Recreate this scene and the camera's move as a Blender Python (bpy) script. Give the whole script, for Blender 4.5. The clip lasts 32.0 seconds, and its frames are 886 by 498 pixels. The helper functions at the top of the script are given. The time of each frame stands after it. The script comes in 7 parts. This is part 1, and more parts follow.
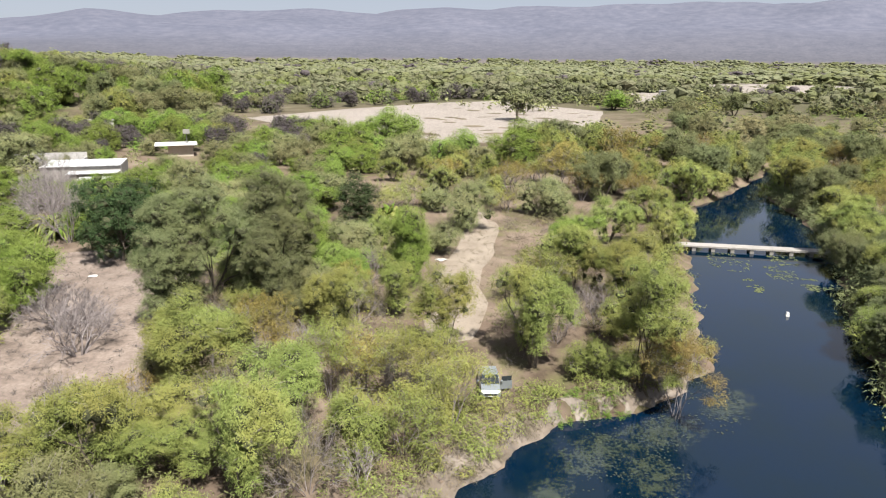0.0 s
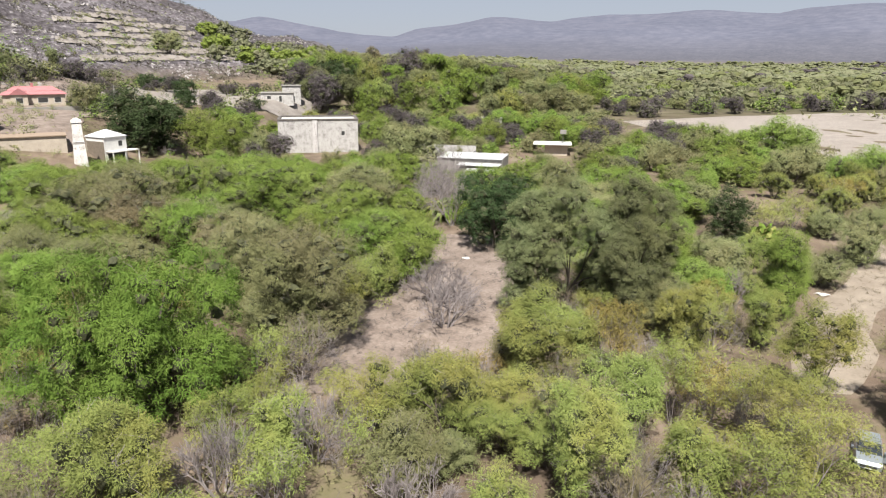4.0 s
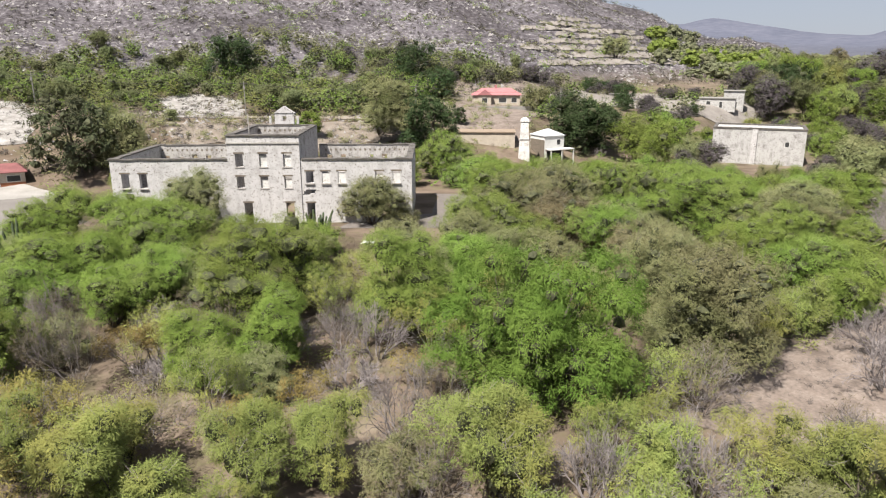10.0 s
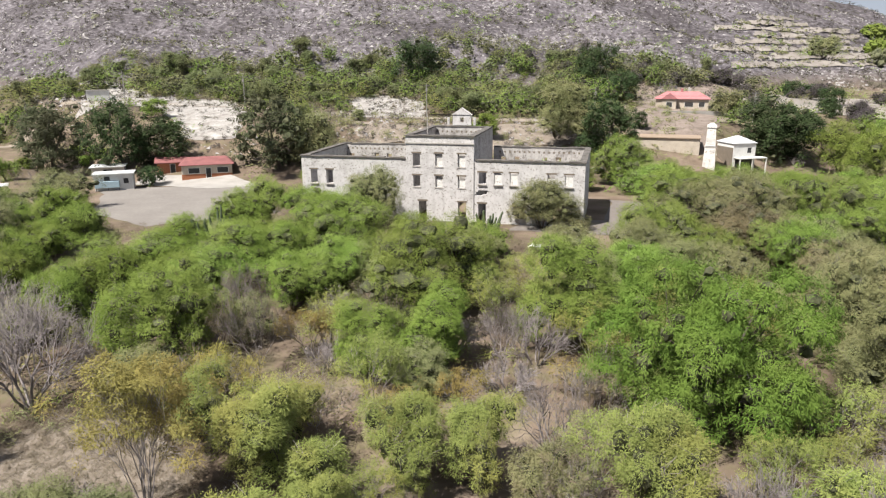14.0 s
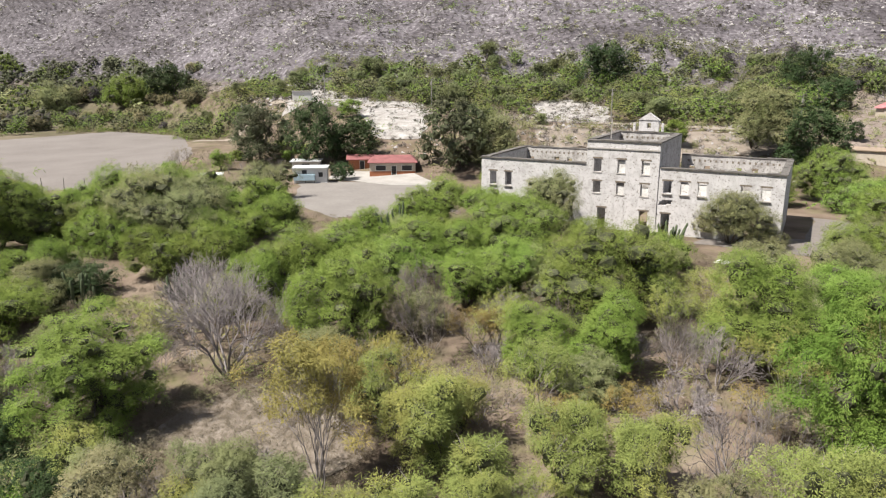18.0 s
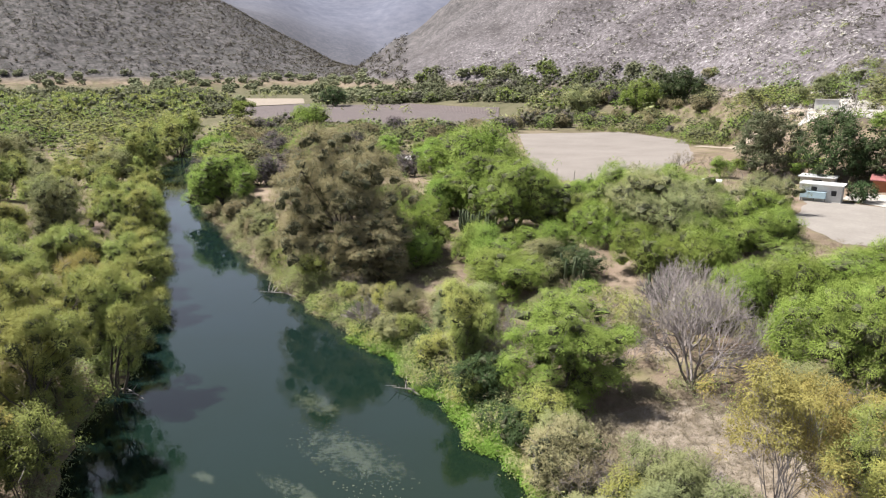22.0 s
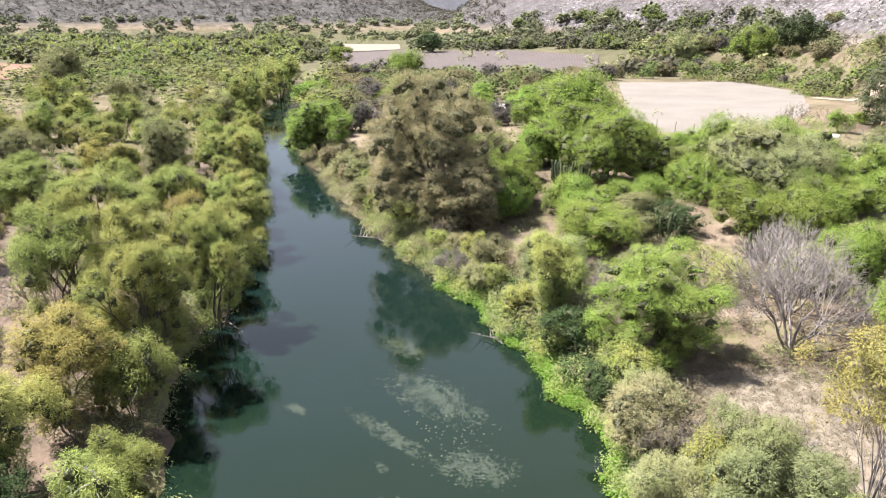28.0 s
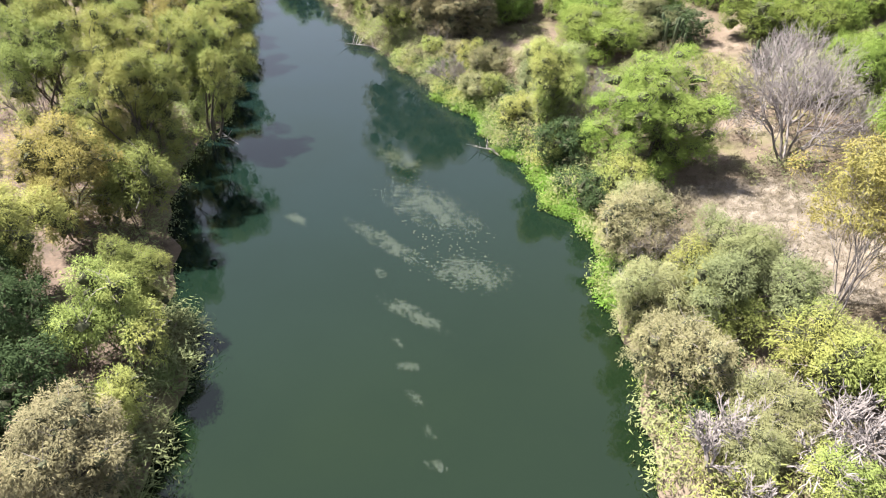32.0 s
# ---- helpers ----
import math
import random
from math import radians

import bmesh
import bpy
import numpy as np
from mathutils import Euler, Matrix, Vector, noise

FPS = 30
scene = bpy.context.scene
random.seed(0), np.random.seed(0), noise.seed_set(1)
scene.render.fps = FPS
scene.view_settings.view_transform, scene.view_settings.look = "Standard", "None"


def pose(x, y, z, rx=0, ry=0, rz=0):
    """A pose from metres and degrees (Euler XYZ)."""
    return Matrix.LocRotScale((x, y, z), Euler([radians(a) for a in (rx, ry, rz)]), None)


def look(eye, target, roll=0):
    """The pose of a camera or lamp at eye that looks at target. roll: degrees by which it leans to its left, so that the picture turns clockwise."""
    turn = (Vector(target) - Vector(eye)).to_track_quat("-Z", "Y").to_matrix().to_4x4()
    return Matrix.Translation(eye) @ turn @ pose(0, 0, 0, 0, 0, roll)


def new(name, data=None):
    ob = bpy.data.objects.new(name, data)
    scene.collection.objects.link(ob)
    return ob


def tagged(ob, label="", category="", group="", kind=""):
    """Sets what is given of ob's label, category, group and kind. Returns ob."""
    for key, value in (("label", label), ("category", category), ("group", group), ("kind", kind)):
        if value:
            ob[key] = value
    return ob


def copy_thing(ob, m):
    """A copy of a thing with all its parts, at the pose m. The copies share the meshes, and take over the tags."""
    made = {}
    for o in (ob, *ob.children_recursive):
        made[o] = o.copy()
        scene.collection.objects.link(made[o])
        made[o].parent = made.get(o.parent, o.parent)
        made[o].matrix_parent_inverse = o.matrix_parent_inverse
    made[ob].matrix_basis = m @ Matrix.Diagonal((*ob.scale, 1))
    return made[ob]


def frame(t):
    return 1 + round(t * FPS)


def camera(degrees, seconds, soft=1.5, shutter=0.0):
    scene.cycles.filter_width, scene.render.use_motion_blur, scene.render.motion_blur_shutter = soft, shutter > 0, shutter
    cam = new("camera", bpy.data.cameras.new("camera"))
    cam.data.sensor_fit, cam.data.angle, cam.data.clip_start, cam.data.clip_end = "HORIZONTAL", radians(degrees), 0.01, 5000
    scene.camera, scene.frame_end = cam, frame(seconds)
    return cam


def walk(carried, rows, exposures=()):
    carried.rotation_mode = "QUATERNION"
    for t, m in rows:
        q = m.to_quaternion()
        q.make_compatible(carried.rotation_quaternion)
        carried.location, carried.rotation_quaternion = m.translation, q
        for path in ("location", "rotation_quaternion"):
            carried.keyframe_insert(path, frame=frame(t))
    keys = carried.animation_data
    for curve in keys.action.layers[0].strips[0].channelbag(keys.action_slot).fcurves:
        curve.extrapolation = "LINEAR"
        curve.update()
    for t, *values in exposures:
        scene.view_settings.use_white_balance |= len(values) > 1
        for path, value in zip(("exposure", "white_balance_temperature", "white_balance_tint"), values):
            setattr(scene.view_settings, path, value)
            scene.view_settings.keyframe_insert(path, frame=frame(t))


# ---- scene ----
import collections

# Camera: a drone that hovers over the river and turns, then tilts down.
ROWS = [
    (0.0, -0.00, 0.00, 28.00, 78.39, -15.66, 0.54), (0.5, 0.14, -0.01, 28.00, 75.12, -15.66, 0.55), (1.0, 0.20, -0.05, 28.01, 72.29, -15.65, 0.55),
    (1.5, 0.28, 0.13, 28.01, 68.74, -15.64, 0.55), (2.0, 0.37, 0.36, 28.02, 64.81, -15.65, 0.49), (2.5, 0.48, 0.56, 28.03, 60.76, -15.63, 0.44),
    (3.0, 0.55, 0.66, 28.04, 56.63, -15.62, 0.39), (3.5, 0.66, 0.67, 28.05, 52.47, -15.63, 0.33), (4.0, 0.71, 0.57, 28.05, 48.30, -15.62, 0.38),
    (4.5, 0.89, 0.71, 28.06, 44.16, -15.63, 0.35), (6.5, 1.43, 1.71, 28.22, 30.24, -15.62, -0.06), (7.0, 1.34, 1.72, 28.23, 28.35, -15.59, -0.08),
    (7.5, 1.28, 1.80, 28.24, 26.49, -15.56, -0.00), (8.0, 1.25, 1.85, 28.24, 24.44, -15.56, -0.09), (8.5, 1.23, 1.86, 28.26, 22.22, -15.53, -0.10),
    (9.0, 1.32, 1.87, 28.29, 19.38, -15.49, -0.11), (9.5, 1.49, 1.86, 28.31, 16.52, -15.48, -0.07), (10.0, 1.58, 1.85, 28.33, 13.64, -15.44, -0.15),
    (10.5, 1.73, 1.88, 28.35, 10.80, -15.42, -0.14), (11.0, 1.89, 1.99, 28.36, 7.93, -15.39, -0.22), (11.5, 2.04, 1.99, 28.35, 5.83, -15.34, -0.29),
    (12.0, 2.05, 2.00, 28.36, 5.76, -15.32, -0.29), (12.5, 2.08, 2.06, 28.35, 2.73, -15.28, -0.30), (13.0, 2.02, 2.05, 28.35, 0.04, -15.23, -0.31),
    (13.5, 2.01, 2.10, 28.34, -0.44, -15.21, -0.35), (15.5, 1.71, 2.47, 28.14, -5.16, -14.94, -0.30), (16.0, 1.69, 2.52, 28.12, -7.26, -14.90, -0.27),
    (16.5, 1.66, 2.57, 28.08, -9.34, -14.85, -0.33), (17.0, 1.67, 2.62, 28.04, -11.45, -14.79, -0.24), (17.5, 1.69, 2.65, 28.00, -13.56, -14.73, -0.26),
    (18.0, 1.65, 2.60, 27.95, -15.61, -14.70, -0.18), (18.5, 1.62, 2.58, 27.90, -17.70, -14.65, -0.14), (19.0, 1.67, 2.53, 27.85, -19.84, -14.61, -0.15),
    (19.5, 1.56, 2.51, 27.80, -21.86, -14.59, -0.13), (20.0, 1.47, 2.51, 27.76, -23.89, -14.55, -0.04), (20.5, 1.35, 2.64, 27.72, -30.24, -14.54, 0.03),
    (21.0, 1.26, 2.72, 27.68, -38.70, -14.48, 0.01), (21.5, 1.07, 2.75, 27.67, -47.12, -14.40, 0.08), (22.0, 0.94, 2.62, 27.67, -55.26, -14.27, 0.25),
    (22.5, 0.90, 2.61, 27.68, -57.36, -14.25, 0.28), (23.0, 0.88, 2.63, 27.68, -59.47, -14.24, 0.36), (23.5, 0.89, 2.58, 27.68, -61.55, -14.25, 0.39),
    (24.0, 0.90, 2.63, 27.68, -62.75, -14.23, 0.34), (24.5, 0.90, 2.66, 27.68, -63.15, -14.20, 0.30), (25.0, 0.88, 2.67, 27.68, -63.13, -14.41, 0.27),
    (25.5, 0.87, 2.65, 27.68, -63.07, -14.72, 0.34), (27.5, 0.90, 2.67, 27.67, -63.00, -17.65, 0.20), (28.0, 0.94, 2.70, 27.66, -62.99, -18.50, 0.18),
    (28.5, 0.93, 2.70, 27.65, -62.95, -19.33, 0.17), (29.0, 0.92, 2.72, 27.64, -62.88, -20.17, 0.22), (29.5, 0.91, 2.75, 27.63, -62.87, -21.01, 0.20),
    (30.0, 0.93, 2.75, 27.63, -62.85, -21.85, 0.22), (30.5, 0.96, 2.75, 27.62, -62.83, -22.74, 0.19), (31.0, 0.99, 2.76, 27.62, -62.83, -23.73, 0.16),
    (31.5, 1.05, 2.76, 27.62, -62.76, -28.49, 0.17), (32.0, 1.14, 2.69, 27.62, -62.66, -33.95, 0.26),
]


def aim(x, y, z, az, pitch, roll):
    a, p = radians(az), radians(pitch)
    way = Vector((math.sin(a) * math.cos(p), math.cos(a) * math.cos(p), math.sin(p)))
    return look((x, y, z), Vector((x, y, z)) + way * 10, roll)


cam = camera(65.46, 32.0, soft=1.2)
walk(cam, [(r[0], aim(*r[1:])) for r in ROWS], exposures=[(0, 1.02), (4, 0.89), (20, 0.92), (23, 1.5), (25, 1.64), (28, 1.78), (31, 1.88), (32, 1.9)])

# World and sun.
SUN_AZ, SUN_EL = 232.0, 59.0  # degrees, clockwise from +y; above the horizon
world = bpy.data.worlds.new("sky")
scene.world = world
world.use_nodes = True
wt = world.node_tree
sky = wt.nodes.new("ShaderNodeTexSky")
sky.sky_type, sky.sun_disc = "NISHITA", False
sky.sun_elevation, sky.sun_rotation = radians(SUN_EL), radians(SUN_AZ)
sky.altitude, sky.air_density, sky.dust_density = 600, 0.9, 1.0
sky.ozone_density = 1.0
haze = wt.nodes.new("ShaderNodeMix")
haze.data_type = "RGBA"
haze.inputs[0].default_value, haze.inputs[7].default_value = 0.6, (11.0, 11.7, 14.0, 1)
wt.links.new(sky.outputs[0], haze.inputs[6])
wt.links.new(haze.outputs[2], wt.nodes["Background"].inputs[0])
wt.nodes["Background"].inputs[1].default_value = 0.0305
sun = new("sun", bpy.data.lights.new("sun", "SUN"))
sun.data.energy, sun.data.angle, sun.data.color = 6.0, radians(0.5), (1.0, 0.95, 0.87)
_a, _e = radians(SUN_AZ), radians(SUN_EL)
sun.matrix_world = look(Vector((math.sin(_a) * math.cos(_e), math.cos(_a) * math.cos(_e), math.sin(_e))) * 100, (0, 0, 0))


# ---- materials ----
def nodes_of(name):
    m = bpy.data.materials.new(name)
    m.use_nodes = True
    nt = m.node_tree
    return m, nt, nt.nodes["Principled BSDF"]


def node(nt, kind, **inputs):
    n = nt.nodes.new(kind)
    for key, value in inputs.items():
        n.inputs[key.replace("_", " ")].default_value = value
    return n


def position(nt):
    return nt.nodes.new("ShaderNodeNewGeometry").outputs["Position"]


def noise_of(nt, scale, detail=4.0, rough=0.55, vector=None, distortion=0.0):
    n = node(nt, "ShaderNodeTexNoise", Scale=scale, Detail=detail, Roughness=rough, Distortion=distortion)
    nt.links.new(vector if vector else position(nt), n.inputs["Vector"])
    return n.outputs["Fac"]


def ramp(nt, fac, stops):
    n = nt.nodes.new("ShaderNodeValToRGB")
    el = n.color_ramp.elements
    while len(el) < len(stops):
        el.new(0.5)
    for e, (at, c) in zip(el, stops):
        e.position, e.color = at, (*c, 1) if len(c) == 3 else c
    nt.links.new(fac, n.inputs[0])
    return n.outputs[0]


def mix(nt, fac, a, b, how="MIX"):
    n = nt.nodes.new("ShaderNodeMix")
    n.data_type, n.blend_type = "RGBA", how
    for sock, v in ((n.inputs[0], fac), (n.inputs[6], a), (n.inputs[7], b)):
        if isinstance(v, bpy.types.NodeSocket):
            nt.links.new(v, sock)
        elif isinstance(v, (int, float)):
            sock.default_value = v
        else:
            sock.default_value = (*v, 1)
    return n.outputs[2]


def bump(nt, fac, strength, distance, shader):
    n = node(nt, "ShaderNodeBump", Strength=strength, Distance=distance)
    nt.links.new(fac, n.inputs["Height"])
    nt.links.new(n.outputs[0], shader.inputs["Normal"])


def surface(name, stops, scale=1.0, fine=9.0, rough=0.9, strength=0.4, dist=0.03, metal=0.0, grain=0.25):
    """A matt surface: stops over a coarse noise, darkened and lightened by a fine one, with relief."""
    m, nt, b = nodes_of(name)
    base = ramp(nt, noise_of(nt, scale, 6), stops)
    f = noise_of(nt, fine, 5, 0.65)
    col = mix(nt, grain, base, ramp(nt, f, [(0.3, (0.25, 0.25, 0.25)), (0.7, (0.75, 0.75, 0.75))]), "OVERLAY")
    nt.links.new(col, b.inputs["Base Color"])
    b.inputs["Roughness"].default_value, b.inputs["Metallic"].default_value = rough, metal
    bump(nt, f, strength, dist, b)
    return m


def leaf(name, dark, light, warm, through_light=0.2):
    """Foliage: each tree and each sprig has its own shade."""
    m, nt, b = nodes_of(name)
    info = nt.nodes.new("ShaderNodeObjectInfo")
    geo = nt.nodes.new("ShaderNodeNewGeometry")
    each = node(nt, "ShaderNodeMapRange")
    nt.links.new(geo.outputs["Random Per Island"], each.inputs[0])
    each.inputs[3].default_value, each.inputs[4].default_value = 0.22, 0.72
    c = mix(nt, each.outputs[0], dark, light)
    c = mix(nt, ramp(nt, noise_of(nt, 0.9, 2), [(0.35, (0, 0, 0)), (0.65, (0.4, 0.4, 0.4))]), c, light)
    patch = ramp(nt, noise_of(nt, 0.14, 4), [(0.44, (0, 0, 0)), (0.6, (1, 1, 1))])
    c = mix(nt, patch, c, warm)
    v = node(nt, "ShaderNodeMapRange")
    nt.links.new(info.outputs["Random"], v.inputs[0])
    v.inputs[3].default_value, v.inputs[4].default_value = 0.76, 1.12
    hsv = node(nt, "ShaderNodeHueSaturation", Saturation=0.92)
    h = node(nt, "ShaderNodeMapRange")
    nt.links.new(info.outputs["Random"], h.inputs[0])
    h.inputs[3].default_value, h.inputs[4].default_value = 0.486, 0.512
    nt.links.new(c, hsv.inputs["Color"])
    nt.links.new(v.outputs[0], hsv.inputs["Value"])
    nt.links.new(h.outputs[0], hsv.inputs["Hue"])
    nt.links.new(hsv.outputs[0], b.inputs["Base Color"])
    b.inputs["Roughness"].default_value = 0.75
    b.inputs["Specular IOR Level"].default_value = 0.08
    tr = nt.nodes.new("ShaderNodeBsdfTranslucent")
    nt.links.new(hsv.outputs[0], tr.inputs["Color"])
    ms = node(nt, "ShaderNodeMixShader", Fac=through_light)
    nt.links.new(b.outputs[0], ms.inputs[1])
    nt.links.new(tr.outputs[0], ms.inputs[2])
    nt.links.new(ms.outputs[0], nt.nodes["Material Output"].inputs[0])
    return m


M_LEAF = {
    "mesquite": leaf("mesquite_leaf", (0.075, 0.13, 0.018), (0.208, 0.296, 0.042), (0.188, 0.25, 0.046)),
    "pepper": leaf("weeping_green_leaf", (0.044, 0.09, 0.011), (0.132, 0.205, 0.022), (0.122, 0.178, 0.024)),
    "dusty": leaf("dusty_green_leaf", (0.084, 0.1, 0.055), (0.195, 0.208, 0.112), (0.178, 0.18, 0.103)),
    "palo": leaf("grey_green_leaf", (0.108, 0.126, 0.052), (0.252, 0.268, 0.112), (0.225, 0.222, 0.1)),
    "willow": leaf("willow_leaf", (0.092, 0.126, 0.03), (0.27, 0.322, 0.077), (0.258, 0.262, 0.065)),
    "olive": leaf("olive_leaf", (0.085, 0.106, 0.046), (0.21, 0.235, 0.104), (0.165, 0.18, 0.074)),
    "gold": leaf("golden_leaf", (0.13, 0.125, 0.03), (0.36, 0.31, 0.075), (0.31, 0.285, 0.07)),
    "mauve": leaf("mauve_twigs", (0.06, 0.05, 0.055), (0.13, 0.112, 0.118), (0.1, 0.085, 0.088)),
    "laurel": leaf("dark_green_leaf", (0.024, 0.046, 0.018), (0.055, 0.09, 0.03), (0.045, 0.07, 0.025)),
    "browntree": leaf("brown_leaf", (0.116, 0.104, 0.056), (0.273, 0.244, 0.129), (0.232, 0.201, 0.101)),
    "ochre": leaf("ochre_leaf", (0.12, 0.11, 0.032), (0.265, 0.228, 0.06), (0.24, 0.185, 0.05)),
    "cedar": leaf("casuarina_leaf", (0.03, 0.042, 0.022), (0.08, 0.092, 0.042), (0.065, 0.065, 0.034)),
    "scrub": leaf("dry_scrub_leaf", (0.12, 0.1, 0.066), (0.23, 0.2, 0.135), (0.18, 0.145, 0.09)),
    "vine": leaf("creeper_leaf", (0.062, 0.12, 0.012), (0.15, 0.24, 0.024), (0.12, 0.185, 0.022)),
    "reed": leaf("reed_leaf", (0.06, 0.088, 0.03), (0.15, 0.18, 0.06), (0.18, 0.17, 0.085)),
    "straw": leaf("straw", (0.12, 0.098, 0.07), (0.23, 0.195, 0.14), (0.18, 0.145, 0.105)),
    "grey": leaf("grey_brush", (0.075, 0.066, 0.064), (0.155, 0.138, 0.134), (0.125, 0.108, 0.1)),
    "hill": leaf("hill_scrub", (0.04, 0.034, 0.032), (0.1, 0.086, 0.08), (0.085, 0.08, 0.05), 0.1),
}
M_BARK = surface("bark", [(0.3, (0.036, 0.03, 0.024)), (0.7, (0.096, 0.078, 0.06))], 2, 20)
M_TWIG = surface("bare_twigs", [(0.3, (0.14, 0.121, 0.12)), (0.7, (0.25, 0.221, 0.218))], 1, 15)
# dark green-brown for the crowns' cores, shade among the leaves put into colour
M_CROWN_SHADE = surface("crown_inner_shade", [(0.3, (0.032, 0.036, 0.016)), (0.7, (0.07, 0.074, 0.034))], 2, 9, grain=0.6)
M_CACTUS = surface("cactus_skin", [(0.3, (0.03, 0.048, 0.021)), (0.7, (0.072, 0.09, 0.042))], 3, 20)


# ---- meshes ----
def mesh(name, verts, faces, material, smooth=False, tangle=0):
    me = bpy.data.meshes.new(name)
    if isinstance(faces, np.ndarray):
        n, k = faces.shape
        me.vertices.add(len(verts))
        me.vertices.foreach_set("co", np.asarray(verts, np.float32).ravel())
        me.loops.add(n * k)
        me.loops.foreach_set("vertex_index", faces.astype(np.int32).ravel())
        me.polygons.add(n)
        me.polygons.foreach_set("loop_start", np.arange(0, n * k, k, dtype=np.int32))
        me.update(calc_edges=True)
    else:
        me.from_pydata(verts if isinstance(verts, list) else verts.tolist(), [], faces)
    me.materials.append(material)
    me.polygons.foreach_set("use_smooth", [smooth] * len(me.polygons))
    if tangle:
        # the last faces are lumps inside the crown, darkened to stand for shade
        me.materials.append(M_CROWN_SHADE)
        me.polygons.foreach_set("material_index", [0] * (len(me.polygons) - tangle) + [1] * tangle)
    me.update()
    return me


def child(name, me, parent, label="", at=None):
    ob = new(name, me)
    ob.parent = parent
    if at is not None:
        ob.matrix_basis = at
    return tagged(ob, label)


def part(name, bm, material, parent, label="", at=None):
    me = bpy.data.meshes.new(name)
    bm.to_mesh(me)
    bm.free()
    me.materials.append(material)
    return child(name, me, parent, label, at)


def box(bm, x0, x1, y0, y1, z0, z1):
    v = [bm.verts.new(p) for p in ((x0, y0, z0), (x1, y0, z0), (x1, y1, z0), (x0, y1, z0), (x0, y0, z1), (x1, y0, z1), (x1, y1, z1), (x0, y1, z1))]
    for f in ((3, 2, 1, 0), (4, 5, 6, 7), (0, 1, 5, 4), (1, 2, 6, 5), (2, 3, 7, 6), (3, 0, 4, 7)):
        bm.faces.new([v[i] for i in f])
    return bm


def boxes(*sizes):
    bm = bmesh.new()
    for s in sizes:
        box(bm, *s)
    return bm


def tube(points, radii, sides=5):
    """Verts and faces of a tapering tube."""
    pts = [Vector(p) for p in points]
    verts, faces = [], []
    for i, p in enumerate(pts):
        t = (pts[min(i + 1, len(pts) - 1)] - pts[max(i - 1, 0)]).normalized()
        a = t.orthogonal().normalized()
        b = t.cross(a)
        for k in range(sides):
            w = 2 * math.pi * k / sides
            verts.append(tuple(p + (a * math.cos(w) + b * math.sin(w)) * radii[i]))
    for i in range(len(pts) - 1):
        for k in range(sides):
            k2 = (k + 1) % sides
            faces.append((i * sides + k, i * sides + k2, (i + 1) * sides + k2, (i + 1) * sides + k))
    faces.append(tuple(range((len(pts) - 1) * sides, len(pts) * sides)))
    return verts, faces


def join(pieces):
    verts, faces = [], []
    for v, f in pieces:
        n = len(verts)
        verts += list(v)
        faces += [tuple(i + n for i in q) for q in f]
    return verts, faces


def relief(x, y, z):
    """Boulders and gullies on the slopes, ridges on the far mountains."""
    r, add = math.hypot(x, y), 0.0
    if z > 18 and r < 1300:
        k = min(1.0, (z - 18) / 8)
        add = k * (6.0 * noise.noise((x * 0.035, y * 0.035, 3.0)) + 1.0 * noise.noise((x * 0.11, y * 0.11, 3.0)))
    if z > 40 and r > 1000:
        add += 38 * noise.noise((x * 0.003, y * 0.003, 1.0)) * min(1, (z - 40) / 120)
    return add


def land(x, y):
    """Height of the built ground at many places."""
    z = height(x, y)
    return z + np.array([relief(a, b, c) for a, b, c in zip(np.ravel(x), np.ravel(y), np.ravel(z))]).reshape(z.shape)


def z_at(x, y):
    z = float(height(x, y))
    return z + relief(x, y, z)

# ---- the lie of the land ----
NB_X = (-400, -260, -187, -160, -121, -104, -80, -52, -42, -31, -22, -15, -12, 14, 40, 45, 50, 53, 57, 63, 77, 95, 110, 122, 140, 150, 160, 200, 260, 400)
NB_Y = (120, 80, 52, 45, 40, 37, 35, 35, 33.5, 32, 27, 23.4, 21.6, 14, 6.7, 4, 0, -5, -9, -12.8, -13.2, -15, -16, -17.4, -22, -28, -33, -51, -75, -105)
SB_X = (-400, -260, -214, -164, -99, -64, -55, -41, -32, -27, -23, 0, 40, 61, 85, 112, 136, 150, 160, 200, 260, 400)
SB_Y = (112, 68, 49, 36.5, 23.5, 11.4, 6, 3.6, 2.8, 1.4, -1, -12, -24, -27, -31.5, -38.5, -39, -38, -39.5, -57, -80, -110)


def step(a, b, v):
    u = np.clip((v - a) / (b - a), 0, 1)
    return u * u * (3 - 2 * u)


def river_depth(x, y):
    """Metres inside the river's banks, negative on land."""
    wob = 0.5 * np.sin(x * 0.55) + 0.35 * np.sin(x * 1.27 + 1.0)
    return np.minimum(np.interp(x, NB_X, NB_Y) + wob - y, y - np.interp(x, SB_X, SB_Y) - 0.8 * wob)


def rolling(x, y):
    return np.sin(x * 0.31 + 1.3 * np.sin(y * 0.17)) * np.sin(y * 0.27 + 0.9 * np.sin(x * 0.21))


